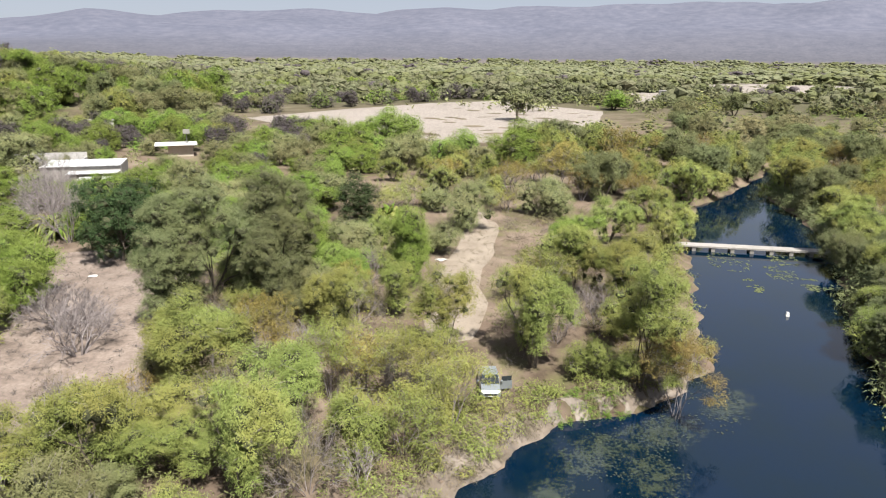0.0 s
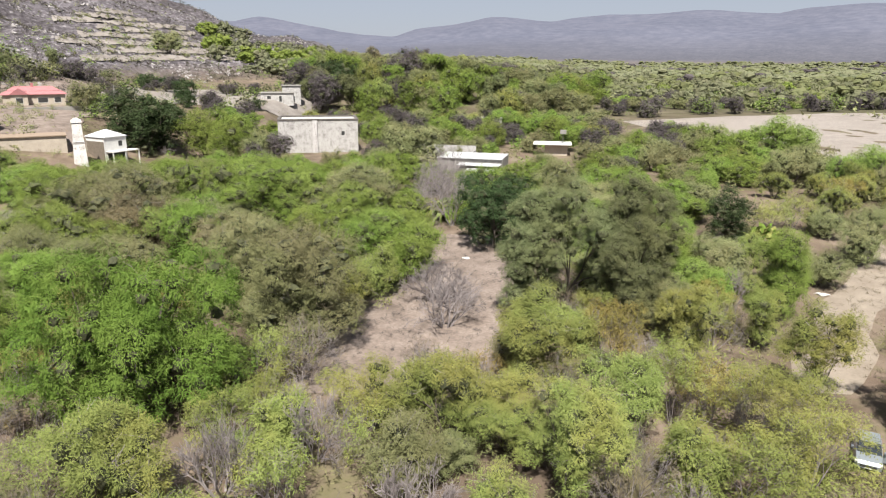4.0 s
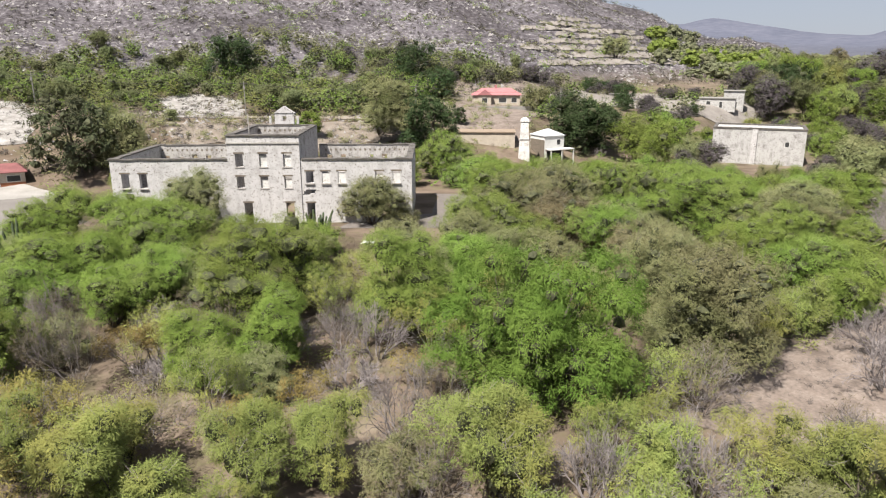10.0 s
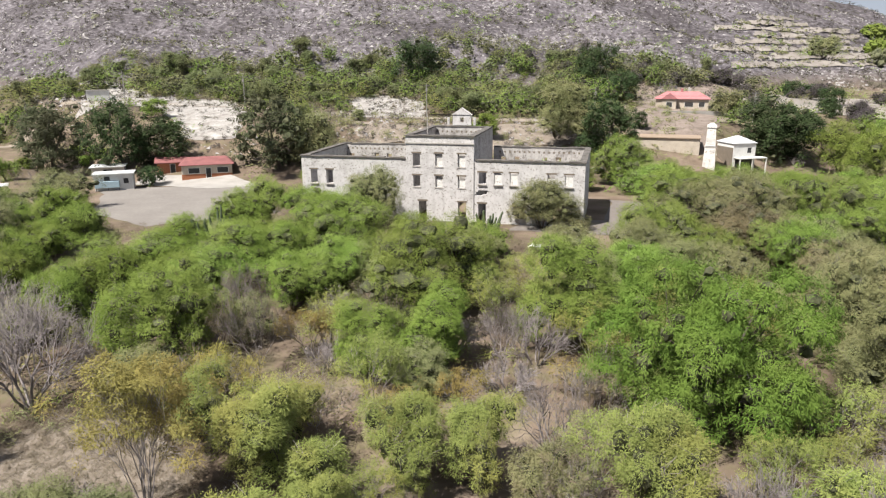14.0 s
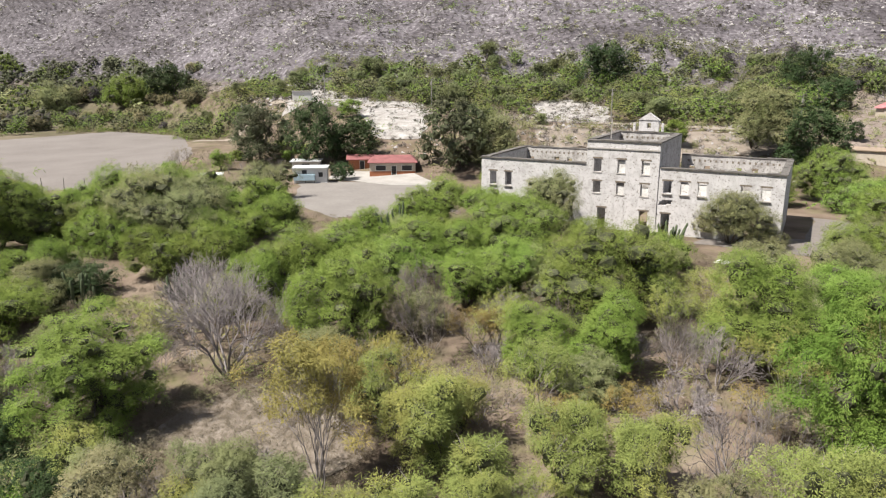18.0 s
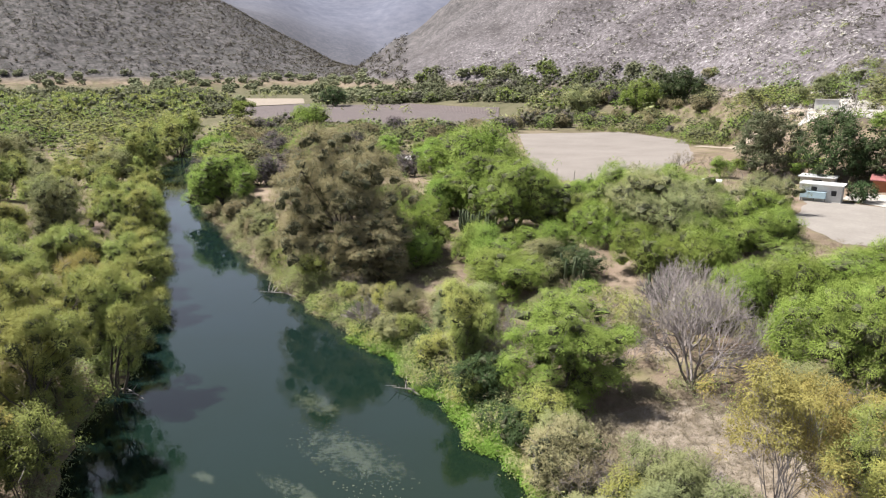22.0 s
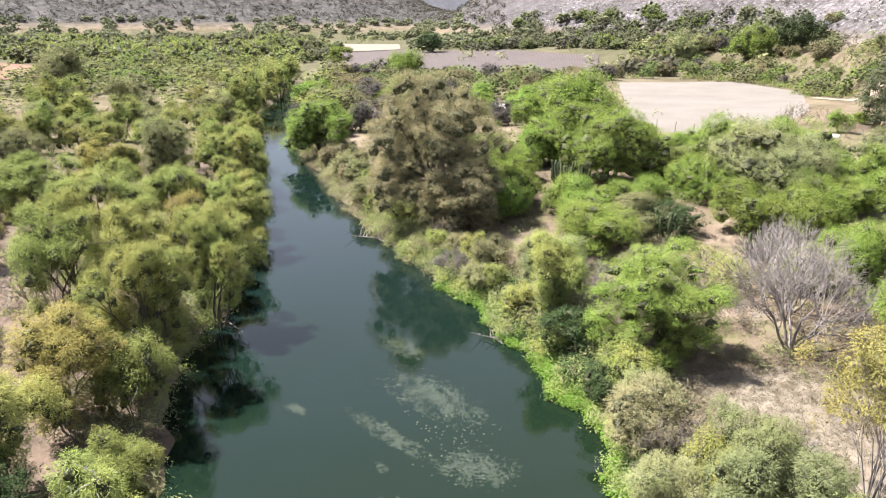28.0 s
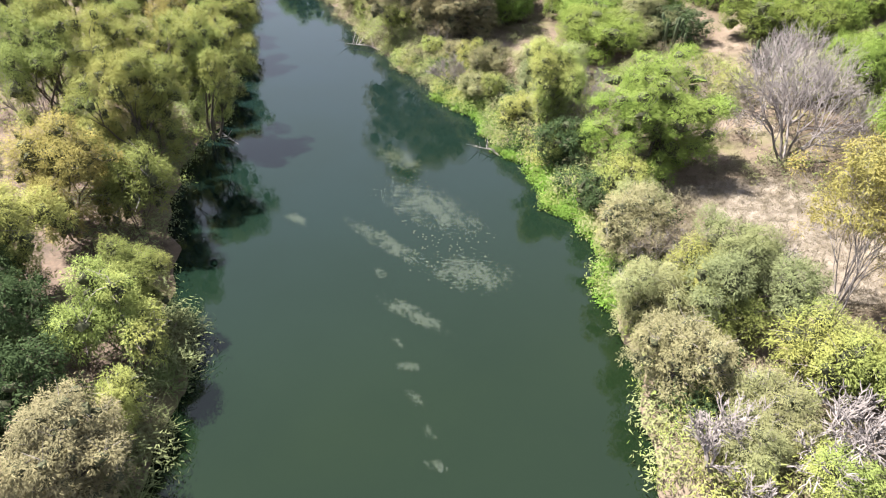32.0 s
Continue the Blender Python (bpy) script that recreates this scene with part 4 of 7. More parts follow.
tree("willow", -61.4, 10.9, 9.6, 12.5)
tree("willow", -58.7, -1.2, 11.2, 13.4)
tree("willow", -63.4, 4.9, 10.4, 11.4)
tree("willow", -81.8, 16.5, 9.7, 9.8)
tree("willow", -87.1, 11.5, 11.3, 9.3)
tree("willow", -86.0, 3.0, 13.4, 9.9)
tree("willow", -93.1, -4.8, 11.8, 10.4)
tree("willow", -113.4, 21.1, 13.0, 10.6)
tree("willow", -130.3, 14.3, 15.3, 10.7)
tree("willow", -137.6, 1.7, 15.3, 8.9)
tree("bare", -70.4, -4.5, 7.0, 7.6)
tree("palo", -283.7, -2.7, 22.0, 15.0)
tree("willow", -182.9, 38.0, 16.1, 14.5)
tree("willow", -31.3, 0.5, 5.6, 6.1)
tree("laurel", -27.1, -5.0, 5.3, 5.6)
tree("olive", -19.5, 32.2, 8.8, 5.0)
tree("palo", -21.8, 27.5, 4.8, 5.1)
tree("bare", -10.0, 28.6, 8.0, 4.1)
tree("bare", -11.2, 23.6, 5.7, 3.5)
tree("willow", -12.5, 31.3, 5.8, 4.3)
tree("bare", 47.5, 41.8, 7.1, 5.5)
tree("mesquite", -27.6, 104.7, 10.4, 6.7)
tree("palo", -26.8, 84.6, 8.5, 5.4)
tree("mesquite", -21.8, 81.1, 11.9, 6.5)
tree("palo", 69.0, 81.1, 14.0, 7.7)
tree("mesquite", 34.8, 137.1, 13.4, 9.9)
tree("mesquite", 28.2, 88.4, 12.3, 5.7)
tree("palo", 45.7, 85.8, 12.7, 5.2)
tree("laurel", 78.6, 166.1, 16.9, 12.7)
tree("laurel", 47.9, 174.6, 4.2, 4.8)
tree("palo", 78.9, 201.9, 9.7, 8.0)
tree("laurel", 52.1, 219.5, 10.5, 9.6)
tree("laurel", -59.9, 141.5, 5.5, 3.9)
tree("mesquite", 100.7, 169.1, 15.1, 9.8)
tree("mesquite", 38.0, 126.5, 13.5, 5.6)
tree("mesquite", 45.4, 125.4, 12.3, 4.8)
tree("palo", 56.1, 130.2, 12.8, 4.6)
tree("browntree", -23.7, -2.6, 5.1, 5.2)
tree("laurel", -34.2, -5.5, 6.8, 6.9)
tree("willow", -26.8, -0.4, 3.4, 3.7)
tree("willow", 101.4, -4.2, 9.9, 6.6)
tree("palo", 114.8, 6.6, 9.9, 6.2)
tree("willow", 115.8, -11.2, 10.1, 6.6)
tree("mesquite", 95.8, 0.2, 8.1, 5.1)


tree("bare", 51.4, 46.8, 7.5, 5.0)
tree("bare", 53.0, 46.3, 6.5, 4.4)
tree("browntree", -74.0, 43.5, 10.0, 9.5)
tree("browntree", -93.0, 46.0, 10.0, 10.0)
tree("laurel", -40.5, 36.0, 4.6, 3.8)
tree("olive", -50.5, 40.5, 8.0, 6.0)
tree("laurel", -34.0, 34.2, 3.6, 2.6)
tree("gold", -45.5, -1.5, 9.0, 8.6)
tree("gold", -71.0, 9.5, 7.5, 9.5)
tree("bare", -36.5, 57.0, 11.0, 9.0)
tree("bare", -43.0, 63.5, 8.0, 7.0)
tree("bare", -28.0, 58.5, 7.5, 7.0)


def bank_trees(seed, n, x0, x1, north, lo, hi, kinds, size, group, tall=0.75):
    """Bushes and small trees that crowd the water's edge."""
    rng = random.Random(seed)
    for i in range(n):
        x = x0 + (x1 - x0) * (i + rng.uniform(0.1, 0.9)) / n
        off = rng.uniform(lo, hi)
        y = float(np.interp(x, NB_X, NB_Y)) + off if north else float(np.interp(x, SB_X, SB_Y)) - off
        w = rng.uniform(*size)
        tree(rng.choice(kinds), x, y, w, w * tall * rng.uniform(0.8, 1.2), group)


bank_trees(6, 40, -230, -135, True, 2.0, 7.0, ["palo", "willow", "mesquite"], (5.0, 9.0), "north bank bushes")
bank_trees(3, 46, -135, -6, True, 1.5, 6.5, ["palo", "scrub", "willow", "palo", "browntree"], (3.0, 5.2), "north bank bushes")
bank_trees(4, 26, -230, -32, False, 0.5, 3.5, ["willow"], (5.5, 8.0), "south bank willows", 1.2)
bank_trees(7, 18, 132, 240, True, 0.5, 5.0, ["willow", "willow", "olive"], (8.0, 12.0), "east river woods")
bank_trees(8, 18, 128, 240, False, 0.5, 5.0, ["willow", "olive", "willow"], (8.0, 12.0), "east river woods")
bank_trees(5, 16, 56, 118, False, 1.0, 6.0, ["willow", "olive", "laurel"], (6.0, 10.0), "far bank trees")

# ---- woods between the named trees ----
CLEAR = [(73.5, 67, 5), (79, 67, 4), (84, 73, 4), (66, 62, 4), (118, 236, 12), (135, 232, 12), (100, 240, 10), (375, 70, 40), (285, 115, 24), (-400, -27, 34), (-350, -24, 16), (-450, -32, 20), (-29, 43, 8), (-18, 41, 5), (-69, 47, 7), (-64, 43, 5), (-40, 98, 8), (-45, 104, 8), (-36, 91, 5), (-84, 68, 6), (-81, 63, 5), (-71, 73, 5), (-47, 69, 6), (-41, 73, 6), (-52, 66, 5), (117, 104, 9), (108, 98, 8), (104, 92, 7), (160, 226, 12), (152, 214, 8), (48, 5, 3), (51, 3, 3), (112, 128, 8), (146, 93, 8), (138, 88, 7), (-50, 160, 9), (-47, 154, 6), (58, 13, 5), (66, 12, 6), (73, 13, 6), (82, 14, 6), (90, 14, 5), (98, 15, 5), (108, 16, 5), (145, 195, 14), (135, 184, 9), (-310, 210, 55), (-400, 215, 70), (-460, 205, 60), (-680, 255, 90), (-560, 215, 50), (-122, 246, 12), (-105, 220, 10), (-88, 208, 10), (-72, 203, 12), (-60, 190, 10), (-54, 176, 8), (-20, 215, 13), (-16, 196, 9), (-16, 171, 8), (0, 169, 8), (16, 170, 8), (29, 172, 7), (60, 176, 10), (58, 196, 12), (72, 232, 16), (90, 245, 14), (64, 250, 10), (72, 196, 10), (70, 160, 9), (59, 156, 8), (-52, 150, 12), (-64, 138, 8), (480, -40, 60), (680, -165, 90), (-46, 122, 24), (-150, 175, 48), (-195, 205, 40), (50, 42, 9), (62, 50, 9), (38, 42, 6), (72, 60, 7), (-25, 43, 7), (-20, 45, 5),
         (0, 116, 27), (10, 100, 6), (60, 156, 14), (70, 212, 16), (117, 149, 16), (104, 132, 10), (119, 93, 12), (108, 84, 9), (66, 195, 12), (62, 182, 8), (56, 140, 9), (63, 143, 9), (156, 100, 8), (108, 15, 6), (92, 14, 6), (78, 14, 6), (66, 12, 5), (50, 6, 5),
         (20, 110, 22), (-112, 122, 22), (300, 60, 95), (-360, 205, 95), (112, 160, 4), (30, 118, 12), (166, 70, 6), (-62, 185, 11), (-18, 196, 11), (-105, 208, 9), (40, 115, 6), (44, 5, 3), (55, 9, 4), (60, 10, 4)]


def free(x, y, gap):
    if river_depth(x, y) > -1.5:
        return False
    if any((x - a) ** 2 + (y - b) ** 2 < r * r for a, b, r in CLEAR):
        return False
    return all((x - a) ** 2 + (y - b) ** 2 > (gap * (r + 2.0)) ** 2 for a, b, r in placed)


def wood(seed, n, az0, az1, r0, r1, kinds, size, gap, group, tall=(0.6, 0.95), keep=None):
    rng = random.Random(seed)
    made = tries = 0
    while made < n and tries < n * 30:
        tries += 1
        a, r = radians(rng.uniform(az0, az1)), math.sqrt(rng.uniform(r0 * r0, r1 * r1))
        x, y = r * math.sin(a), r * math.cos(a)
        if free(x, y, gap) and (keep is None or keep(x, y)):
            w = rng.uniform(*size)
            tree(rng.choice(kinds), x, y, w, w * rng.uniform(*tall), group)
            made += 1


def above_road(x, y):
    """On the hill's side of the upper road."""
    return math.hypot(x, y) > np.interp(math.degrees(math.atan2(x, y)), (-42, -35, -26, -16, -6, 6, 14, 32), (285, 266, 233, 214, 195, 189, 192, 225))


wood(1, 110, -20, 105, 33, 75, ["sapling", "palo", "sapling", "scrub", "ochre", "bare", "willow", "scrub", "sapling"], (3.5, 6.5), 0.55, "riverside thicket", (0.7, 1.1))
wood(2, 44, -70, -15, 36, 75, ["palo", "scrub", "scrub", "bare", "sapling", "bare"], (3.0, 5.5), 0.65, "riverside thicket", (0.6, 0.95))
wood(3, 150, -60, 70, 75, 140, ["mesquite", "mesquite", "palo", "dome", "mesquite"], (6, 10), 0.5, "valley thicket", (0.55, 0.8))
wood(4, 58, -125, -72, 30, 150, ["willow", "willow", "gold", "willow", "palo", "bare"], (6.0, 9.5), 0.82, "south bank willows", (0.9, 1.4))
wood(5, 34, -108, -74, 150, 215, ["willow", "willow", "palo"], (8, 12), 0.46, "south bank willows", (0.7, 1.1))
wood(6, 34, -42, 32, 150, 215, ["palo", "mesquite", "scrub", "scrub", "bare"], (3, 6), 0.45, "trees at the hill's foot", (0.6, 0.9), lambda x, y: not above_road(x, y))
wood(7, 80, 30, 70, 130, 225, ["palo", "mauve", "mesquite", "mesquite", "palo"], (6, 10), 0.42, "village trees", (0.5, 0.8))
wood(8, 80, 86, 124, 115, 200, ["willow", "willow", "olive", "ochre"], (7, 11), 0.36, "east river woods", (0.65, 1.0))
wood(9, 46, -75, -34, 160, 230, ["mesquite", "palo", "mesquite", "mauve"], (7, 11), 0.4, "valley thicket", (0.5, 0.75))
wood(11, 26, 103, 128, 62, 118, ["willow", "olive", "laurel"], (8, 12), 0.45, "far bank trees")
wood(12, 34, 70, 90, 75, 170, ["sapling", "willow", "palo", "ochre"], (5, 8), 0.5, "track-side trees", (0.6, 0.95))
wood(13, 60, 36, 61, 205, 275, ["palo", "mesquite", "willow", "mesquite", "mauve", "palo"], (7, 11), 0.36, "village trees", (0.5, 0.8))
wood(19, 110, 36, 60, 278, 400, ["palo", "mesquite", "willow", "olive", "mauve", "palo", "dome"], (12, 18), 0.34, "tall trees behind the village", (0.7, 0.95))
wood(10, 90, 61, 78, 150, 430, ["palo", "mesquite", "palo", "mesquite", "mauve"], (7, 12), 0.38, "village trees", (0.45, 0.65))
wood(14, 140, 86, 128, 190, 400, ["willow", "olive", "willow", "palo", "browntree"], (8, 13), 0.34, "east river woods", (0.5, 0.8))
wood(15, 230, -112, -71, 200, 420, ["willow", "willow", "palo", "mesquite"], (9, 14), 0.3, "upriver woods", (0.5, 0.8))
wood(16, 260, -72, -34, 205, 420, ["palo", "mesquite", "palo", "mesquite", "mauve", "browntree"], (6, 11), 0.36, "valley thicket", (0.5, 0.75))
wood(17, 380, -44, 20, 185, 300, ["palo", "mesquite", "willow", "olive", "mesquite", "willow", "palo", "mesquite"], (5, 9.5), 0.26, "trees at the hill's foot", (0.6, 0.9), above_road)
wood(20, 46, 20, 36, 190, 300, ["palo", "mesquite", "mauve", "palo", "laurel"], (5, 9), 0.5, "trees on the terraced slope", (0.6, 0.9))
wood(18, 60, 6, 24, 240, 300, ["mauve", "bare", "palo"], (5, 9), 0.3, "bare trees above the bungalow", (0.5, 0.8))
for k in range(16):
    a = k / 15
    tree("mauve" if k % 4 < 3 else "mesquite", 286 + 148 * a + 5 * math.sin(5 * k), 148 - 82 * a + 6 * math.cos(3 * k), 12 + 4 * math.sin(2 * k), 7.5 + 1.8 * math.sin(3 * k), "trees behind the harvested field")


def strew(kinds, places):
    """Many crowns in one sheet: each (x, y, z, breadth, height) takes one of the kinds, turned."""
    vs, fs, gs, n = [], [], [], 0
    for i, (x, y, z, b, h) in enumerate(places):
        (v, f, inner), q, t = kinds[i % len(kinds)], math.cos(i * 2.4), math.sin(i * 2.4)
        vs.append(np.stack([(v[:, 0] * q - v[:, 1] * t) * b + x, (v[:, 0] * t + v[:, 1] * q) * b + y, v[:, 2] * h + z], 1))
        fs.append(f[:-inner] + n)
        gs.append(f[-inner:] + n)
        n += len(v)
    gs = np.concatenate(gs)
    return np.concatenate(vs), np.concatenate(fs + [gs]), len(gs)


def beyond_trees(kind):
    """The many trees past those that can be counted, crown by crown in one sheet of foliage."""
    rng = np.random.default_rng(90)
    h0, w0, n, count, per, spread, ln, wd, droop = KINDS[kind][:9]
    kinds = []
    for _ in range(3):
        centres, radii = crown_plan(rng, h0, w0, 34, 0.05)
        kinds.append(crown(rng, centres, radii, 0.55, 230, 6, spread * 1.5, ln * 2.2, wd * 3.6, droop))
    v, f, inner = strew(kinds, [(x, y, z_at(x, y), w / w0, h / h0) for x, y, w, h in BEYOND[kind]])
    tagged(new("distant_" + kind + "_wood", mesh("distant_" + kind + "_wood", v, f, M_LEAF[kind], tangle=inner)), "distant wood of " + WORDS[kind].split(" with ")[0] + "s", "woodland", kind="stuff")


for k in sorted(BEYOND):
    beyond_trees(k)


def far_wood(name, seed, n, az0, az1, r0, r1, kind, size, label, high=None, sprays=290, low=0.45, open_share=-0.25, lumps=20):
    """Woods too far off to tell the trees apart: uneven crowns of many clumps, as one sheet of foliage."""
    rng = np.random.default_rng(seed)
    a, r = np.radians(rng.uniform(az0, az1, n)), np.sqrt(rng.uniform(r0 * r0, r1 * r1, n))
    x, y = r * np.sin(a), r * np.cos(a)
    ok = (river_depth(x, y) < -2) & (noise_field(x, y, seed) > open_share)
    for cx, cy, cr in CLEAR:
        ok &= (x - cx) ** 2 + (y - cy) ** 2 > cr * cr
    z = land(x, y)
    ok &= z < (high or 60)
    x, y, z = x[ok], y[ok], z[ok]
    w = rng.uniform(*size, len(x))
    tall = w * rng.uniform(low, low * 1.6, len(x))
    # four lumpy crowns of leaf tufts, turned and sized for each tree
    crowns = []
    for _ in range(4):
        centres, radii = crown_plan(rng, 0.6, 1.0, lumps, 0.0)
        crowns.append(crown(rng, centres, np.array(radii) * 1.35 * (20 / lumps) ** 0.4, 0.62 if r0 < 395 else 0.8, sprays // 3, 5, 0.065, 0.055, 0.034, 0.2, 0.2))
    v, f, inner = strew(crowns, list(zip(x, y, z - 0.2, w, tall / 0.6)))
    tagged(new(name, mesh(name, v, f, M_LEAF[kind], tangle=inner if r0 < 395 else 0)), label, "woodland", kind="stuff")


def noise_field(x, y, seed):
    return 0.15 + np.sin(x * 0.021 + seed) * np.sin(y * 0.027 + 2 * seed) + 0.5 * np.sin(x * 0.06 + y * 0.05 + seed)


far_wood("village_wood", 64, 260, 30, 76, 400, 560, "dusty", (9, 15), "grey-green village trees")
far_wood("village_green_wood", 65, 130, 30, 76, 400, 560, "mesquite", (9, 15), "green village trees")
far_wood("east_wood", 67, 260, 84, 128, 380, 560, "olive", (9, 15), "dull green woods along the river")
far_wood("upriver_wood", 69, 520, -112, -70, 380, 700, "willow", (11, 19), "yellow-green woods up the river")
far_wood("upriver_grey_wood", 70, 420, -112, -66, 380, 800, "dusty", (11, 19), "grey-green woods up the valley")
far_wood("valley_wood", 71, 760, -72, -32, 390, 620, "dusty", (8, 13), "grey-green trees of the valley", high=30)
far_wood("valley_green_wood", 72, 340, -72, -32, 390, 620, "mesquite", (8, 14), "green trees of the valley", high=30)
for k, (kind, words, n, thin) in enumerate((("dusty", "grey-green trees of the plain", 520, -0.25), ("olive", "dull green trees of the plain", 420, -0.25), ("dusty", "greyish trees of the plain", 240, 0.1), ("mauve", "leafless mauve-grey trees of the plain", 300, 0.75))):
    far_wood("plain_wood", 73 + k, n, 36, 118, 400, 800, kind, (11, 19), words, high=22, sprays=160, low=0.36, open_share=thin, lumps=8)
    far_wood("far_plain_wood", 83 + k, 4 * n, 36, 118, 760, 1900, kind, (16, 28), "distant " + words, high=24, sprays=48, low=0.24, open_share=thin, lumps=7)
far_wood("valley_far_wood", 76, 2300, -112, -50, 520, 1200, "dusty", (8, 15), "distant trees up the valley", high=26, sprays=100)
far_wood("valley_bare_wood", 78, 120, -72, -36, 300, 600, "grey", (8, 14), "leafless mauve-grey trees of the valley", high=30)


# ---- undergrowth, creepers, hillside scrub and rocks ----
def scattered(seed, n, az0, az1, r0, r1, keep):
    rng = np.random.default_rng(seed)
    a, r = np.radians(rng.uniform(az0, az1, n)), np.sqrt(rng.uniform(r0 * r0, r1 * r1, n))
    x, y = r * np.sin(a), r * np.cos(a)
    ok = keep(x, y)
    return rng, x[ok], y[ok]


def open_ground(x, y, share=0.9):
    ok = river_depth(x, y) < -0.6
    for a, b, r in CLEAR:
        ok &= (x - a) ** 2 + (y - b) ** 2 > (r * share) ** 2
    return ok


def brush(name, seed, n, area, kind, size, per, length, width, label, keep=open_ground, droop=0.2):
    rng, x, y = scattered(seed, n, *area, keep)
    s = rng.uniform(*size, len(x))
    z = land(x, y)
    centres = np.stack([x, y, z + s * 0.3], 1)
    radii = np.stack([s, s, s * rng.uniform(0.6, 1.1, len(x))], 1)
    v, f = sprigs(rng, centres, radii, per * len(x), length, width, droop, 0.2)
    return tagged(new(name, mesh(name, v, f, M_LEAF[kind])), label, "undergrowth", kind="stuff")


def patchy(threshold, scale, seed, inner=open_ground):
    def keep(x, y):
        w = np.sin(x * scale + seed) * np.sin(y * scale * 1.3 + 2 * seed) + 0.6 * np.sin(x * scale * 2.3 + y * scale * 1.7 + seed * 3)
        return inner(x, y) & (w > threshold)
    return keep


brush("dry_undergrowth", 21, 7000, (-115, 110, 24, 130), "straw", (0.4, 1.3), 26, 0.45, 0.05, "dry straw-coloured undergrowth below the trees", patchy(-0.2, 0.16, 1))
brush("green_undergrowth", 22, 4200, (-115, 110, 24, 130), "palo", (0.5, 1.7), 34, 0.4, 0.09, "low grey-green bushes below the trees", patchy(-0.1, 0.13, 2))
brush("yellow_green_undergrowth", 23, 2600, (-115, 110, 24, 110), "willow", (0.6, 1.8), 36, 0.4, 0.08, "yellow-green riverside saplings", patchy(0.0, 0.11, 4))
brush("grey_undergrowth", 24, 1800, (-115, 110, 24, 130), "grey", (0.5, 1.6), 34, 0.6, 0.035, "leafless grey brush below the trees", patchy(0.0, 0.12, 5), -0.2)
brush("valley_undergrowth", 25, 7000, (-100, 110, 130, 330), "palo", (1.0, 2.8), 26, 0.8, 0.25, "grey-green bushes of the valley", patchy(-0.35, 0.045, 3))
brush("valley_green_undergrowth", 26, 4500, (-100, 110, 130, 420), "mesquite", (1.0, 3.0), 26, 0.8, 0.25, "green bushes of the valley", patchy(0.1, 0.04, 7))
brush("plain_undergrowth", 27, 9000, (-110, 115, 330, 1700), "palo", (2.5, 6.0), 20, 2.4, 0.9, "distant bushes of the plain", patchy(-0.2, 0.012, 3, lambda x, y: height(x, y) < 16))
HILL = (-62, 40, 235, 620)


def outcrops(x, y):
    w = np.sin(x * 0.05 + 1.5 * np.sin(y * 0.03)) * np.sin(y * 0.06 + 1.2 * np.sin(x * 0.04)) + 0.6 * np.sin(x * 0.14 + y * 0.11)
    return on_hill(x, y) & (w > -0.1)


def on_hill(x, y):
    return height(x, y) > 15.5


brush("hill_scrub", 28, 38000, HILL, "hill", (0.4, 1.5), 10, 0.8, 0.26, "grey-brown thorn scrub on the rocky hill", on_hill)
brush("hill_green_scrub", 29, 1500, HILL, "palo", (0.8, 2.2), 16, 0.9, 0.3, "scattered green bushes on the rocky hill", on_hill)


def foot_of_hill(x, y):
    az, r = np.degrees(np.arctan2(x, y)), np.hypot(x, y)
    road = np.interp(az, (-42, -35, -26, -16, -6, 6, 14, 32), (285, 266, 233, 214, 195, 189, 192, 225))
    return open_ground(x, y, 0.9) & (r > road + 2) & (r < road + 85)


brush("slope_thicket", 66, 2600, (-44, 19, 185, 340), "palo", (0.8, 2.4), 70, 0.55, 0.16, "grey-green bushes above the upper road", foot_of_hill)
brush("slope_green_thicket", 67, 1500, (-44, 19, 185, 340), "mesquite", (0.8, 2.4), 70, 0.55, 0.16, "green bushes above the upper road", foot_of_hill)
brush("slope_brown_thicket", 68, 1100, (-44, 19, 185, 340), "browntree", (0.8, 2.2), 70, 0.55, 0.16, "brownish bushes above the upper road", foot_of_hill)


def rocks(name, seed, n, area, keep, size, material, label):
    rng, x, y = scattered(seed, n, *area, keep)
    z = land(x, y)
    base = np.array([(1, 0, 0), (0.2, 1, 0), (-1, 0.1, 0), (-0.1, -1, 0), (0.1, 0.2, 0.8), (0, 0, -0.6)])
    tri = np.array([(0, 1, 4), (1, 2, 4), (2, 3, 4), (3, 0, 4), (1, 0, 5), (2, 1, 5), (3, 2, 5), (0, 3, 5)])
    s = size[0] * (size[1] / size[0]) ** (rng.random(len(x)) ** 2)
    a = rng.uniform(0, 6.28, len(x))
    v = base[None] * (1 + 0.35 * rng.normal(size=(len(x), 6, 1))).clip(0.4, 1.8) * s[:, None, None]
    vx = v[:, :, 0] * np.cos(a)[:, None] - v[:, :, 1] * np.sin(a)[:, None]
    vy = v[:, :, 0] * np.sin(a)[:, None] + v[:, :, 1] * np.cos(a)[:, None]
    verts = np.stack([vx + x[:, None], vy + y[:, None], v[:, :, 2] + z[:, None]], 2).reshape(-1, 3)
    faces = (tri[None] + 6 * np.arange(len(x))[:, None, None]).reshape(-1, 3)
    return tagged(new(name, mesh(name, verts, faces, material)), label, "rocks", kind="stuff")


M_ROCK = surface("pale_limestone", [(0.3, (0.2, 0.185, 0.18)), (0.7, (0.34, 0.325, 0.318))], 0.4, 5)
rocks("hill_rocks", 31, 56000, HILL, outcrops, (0.2, 1.1), M_ROCK, "pale limestone boulders on the hillside")


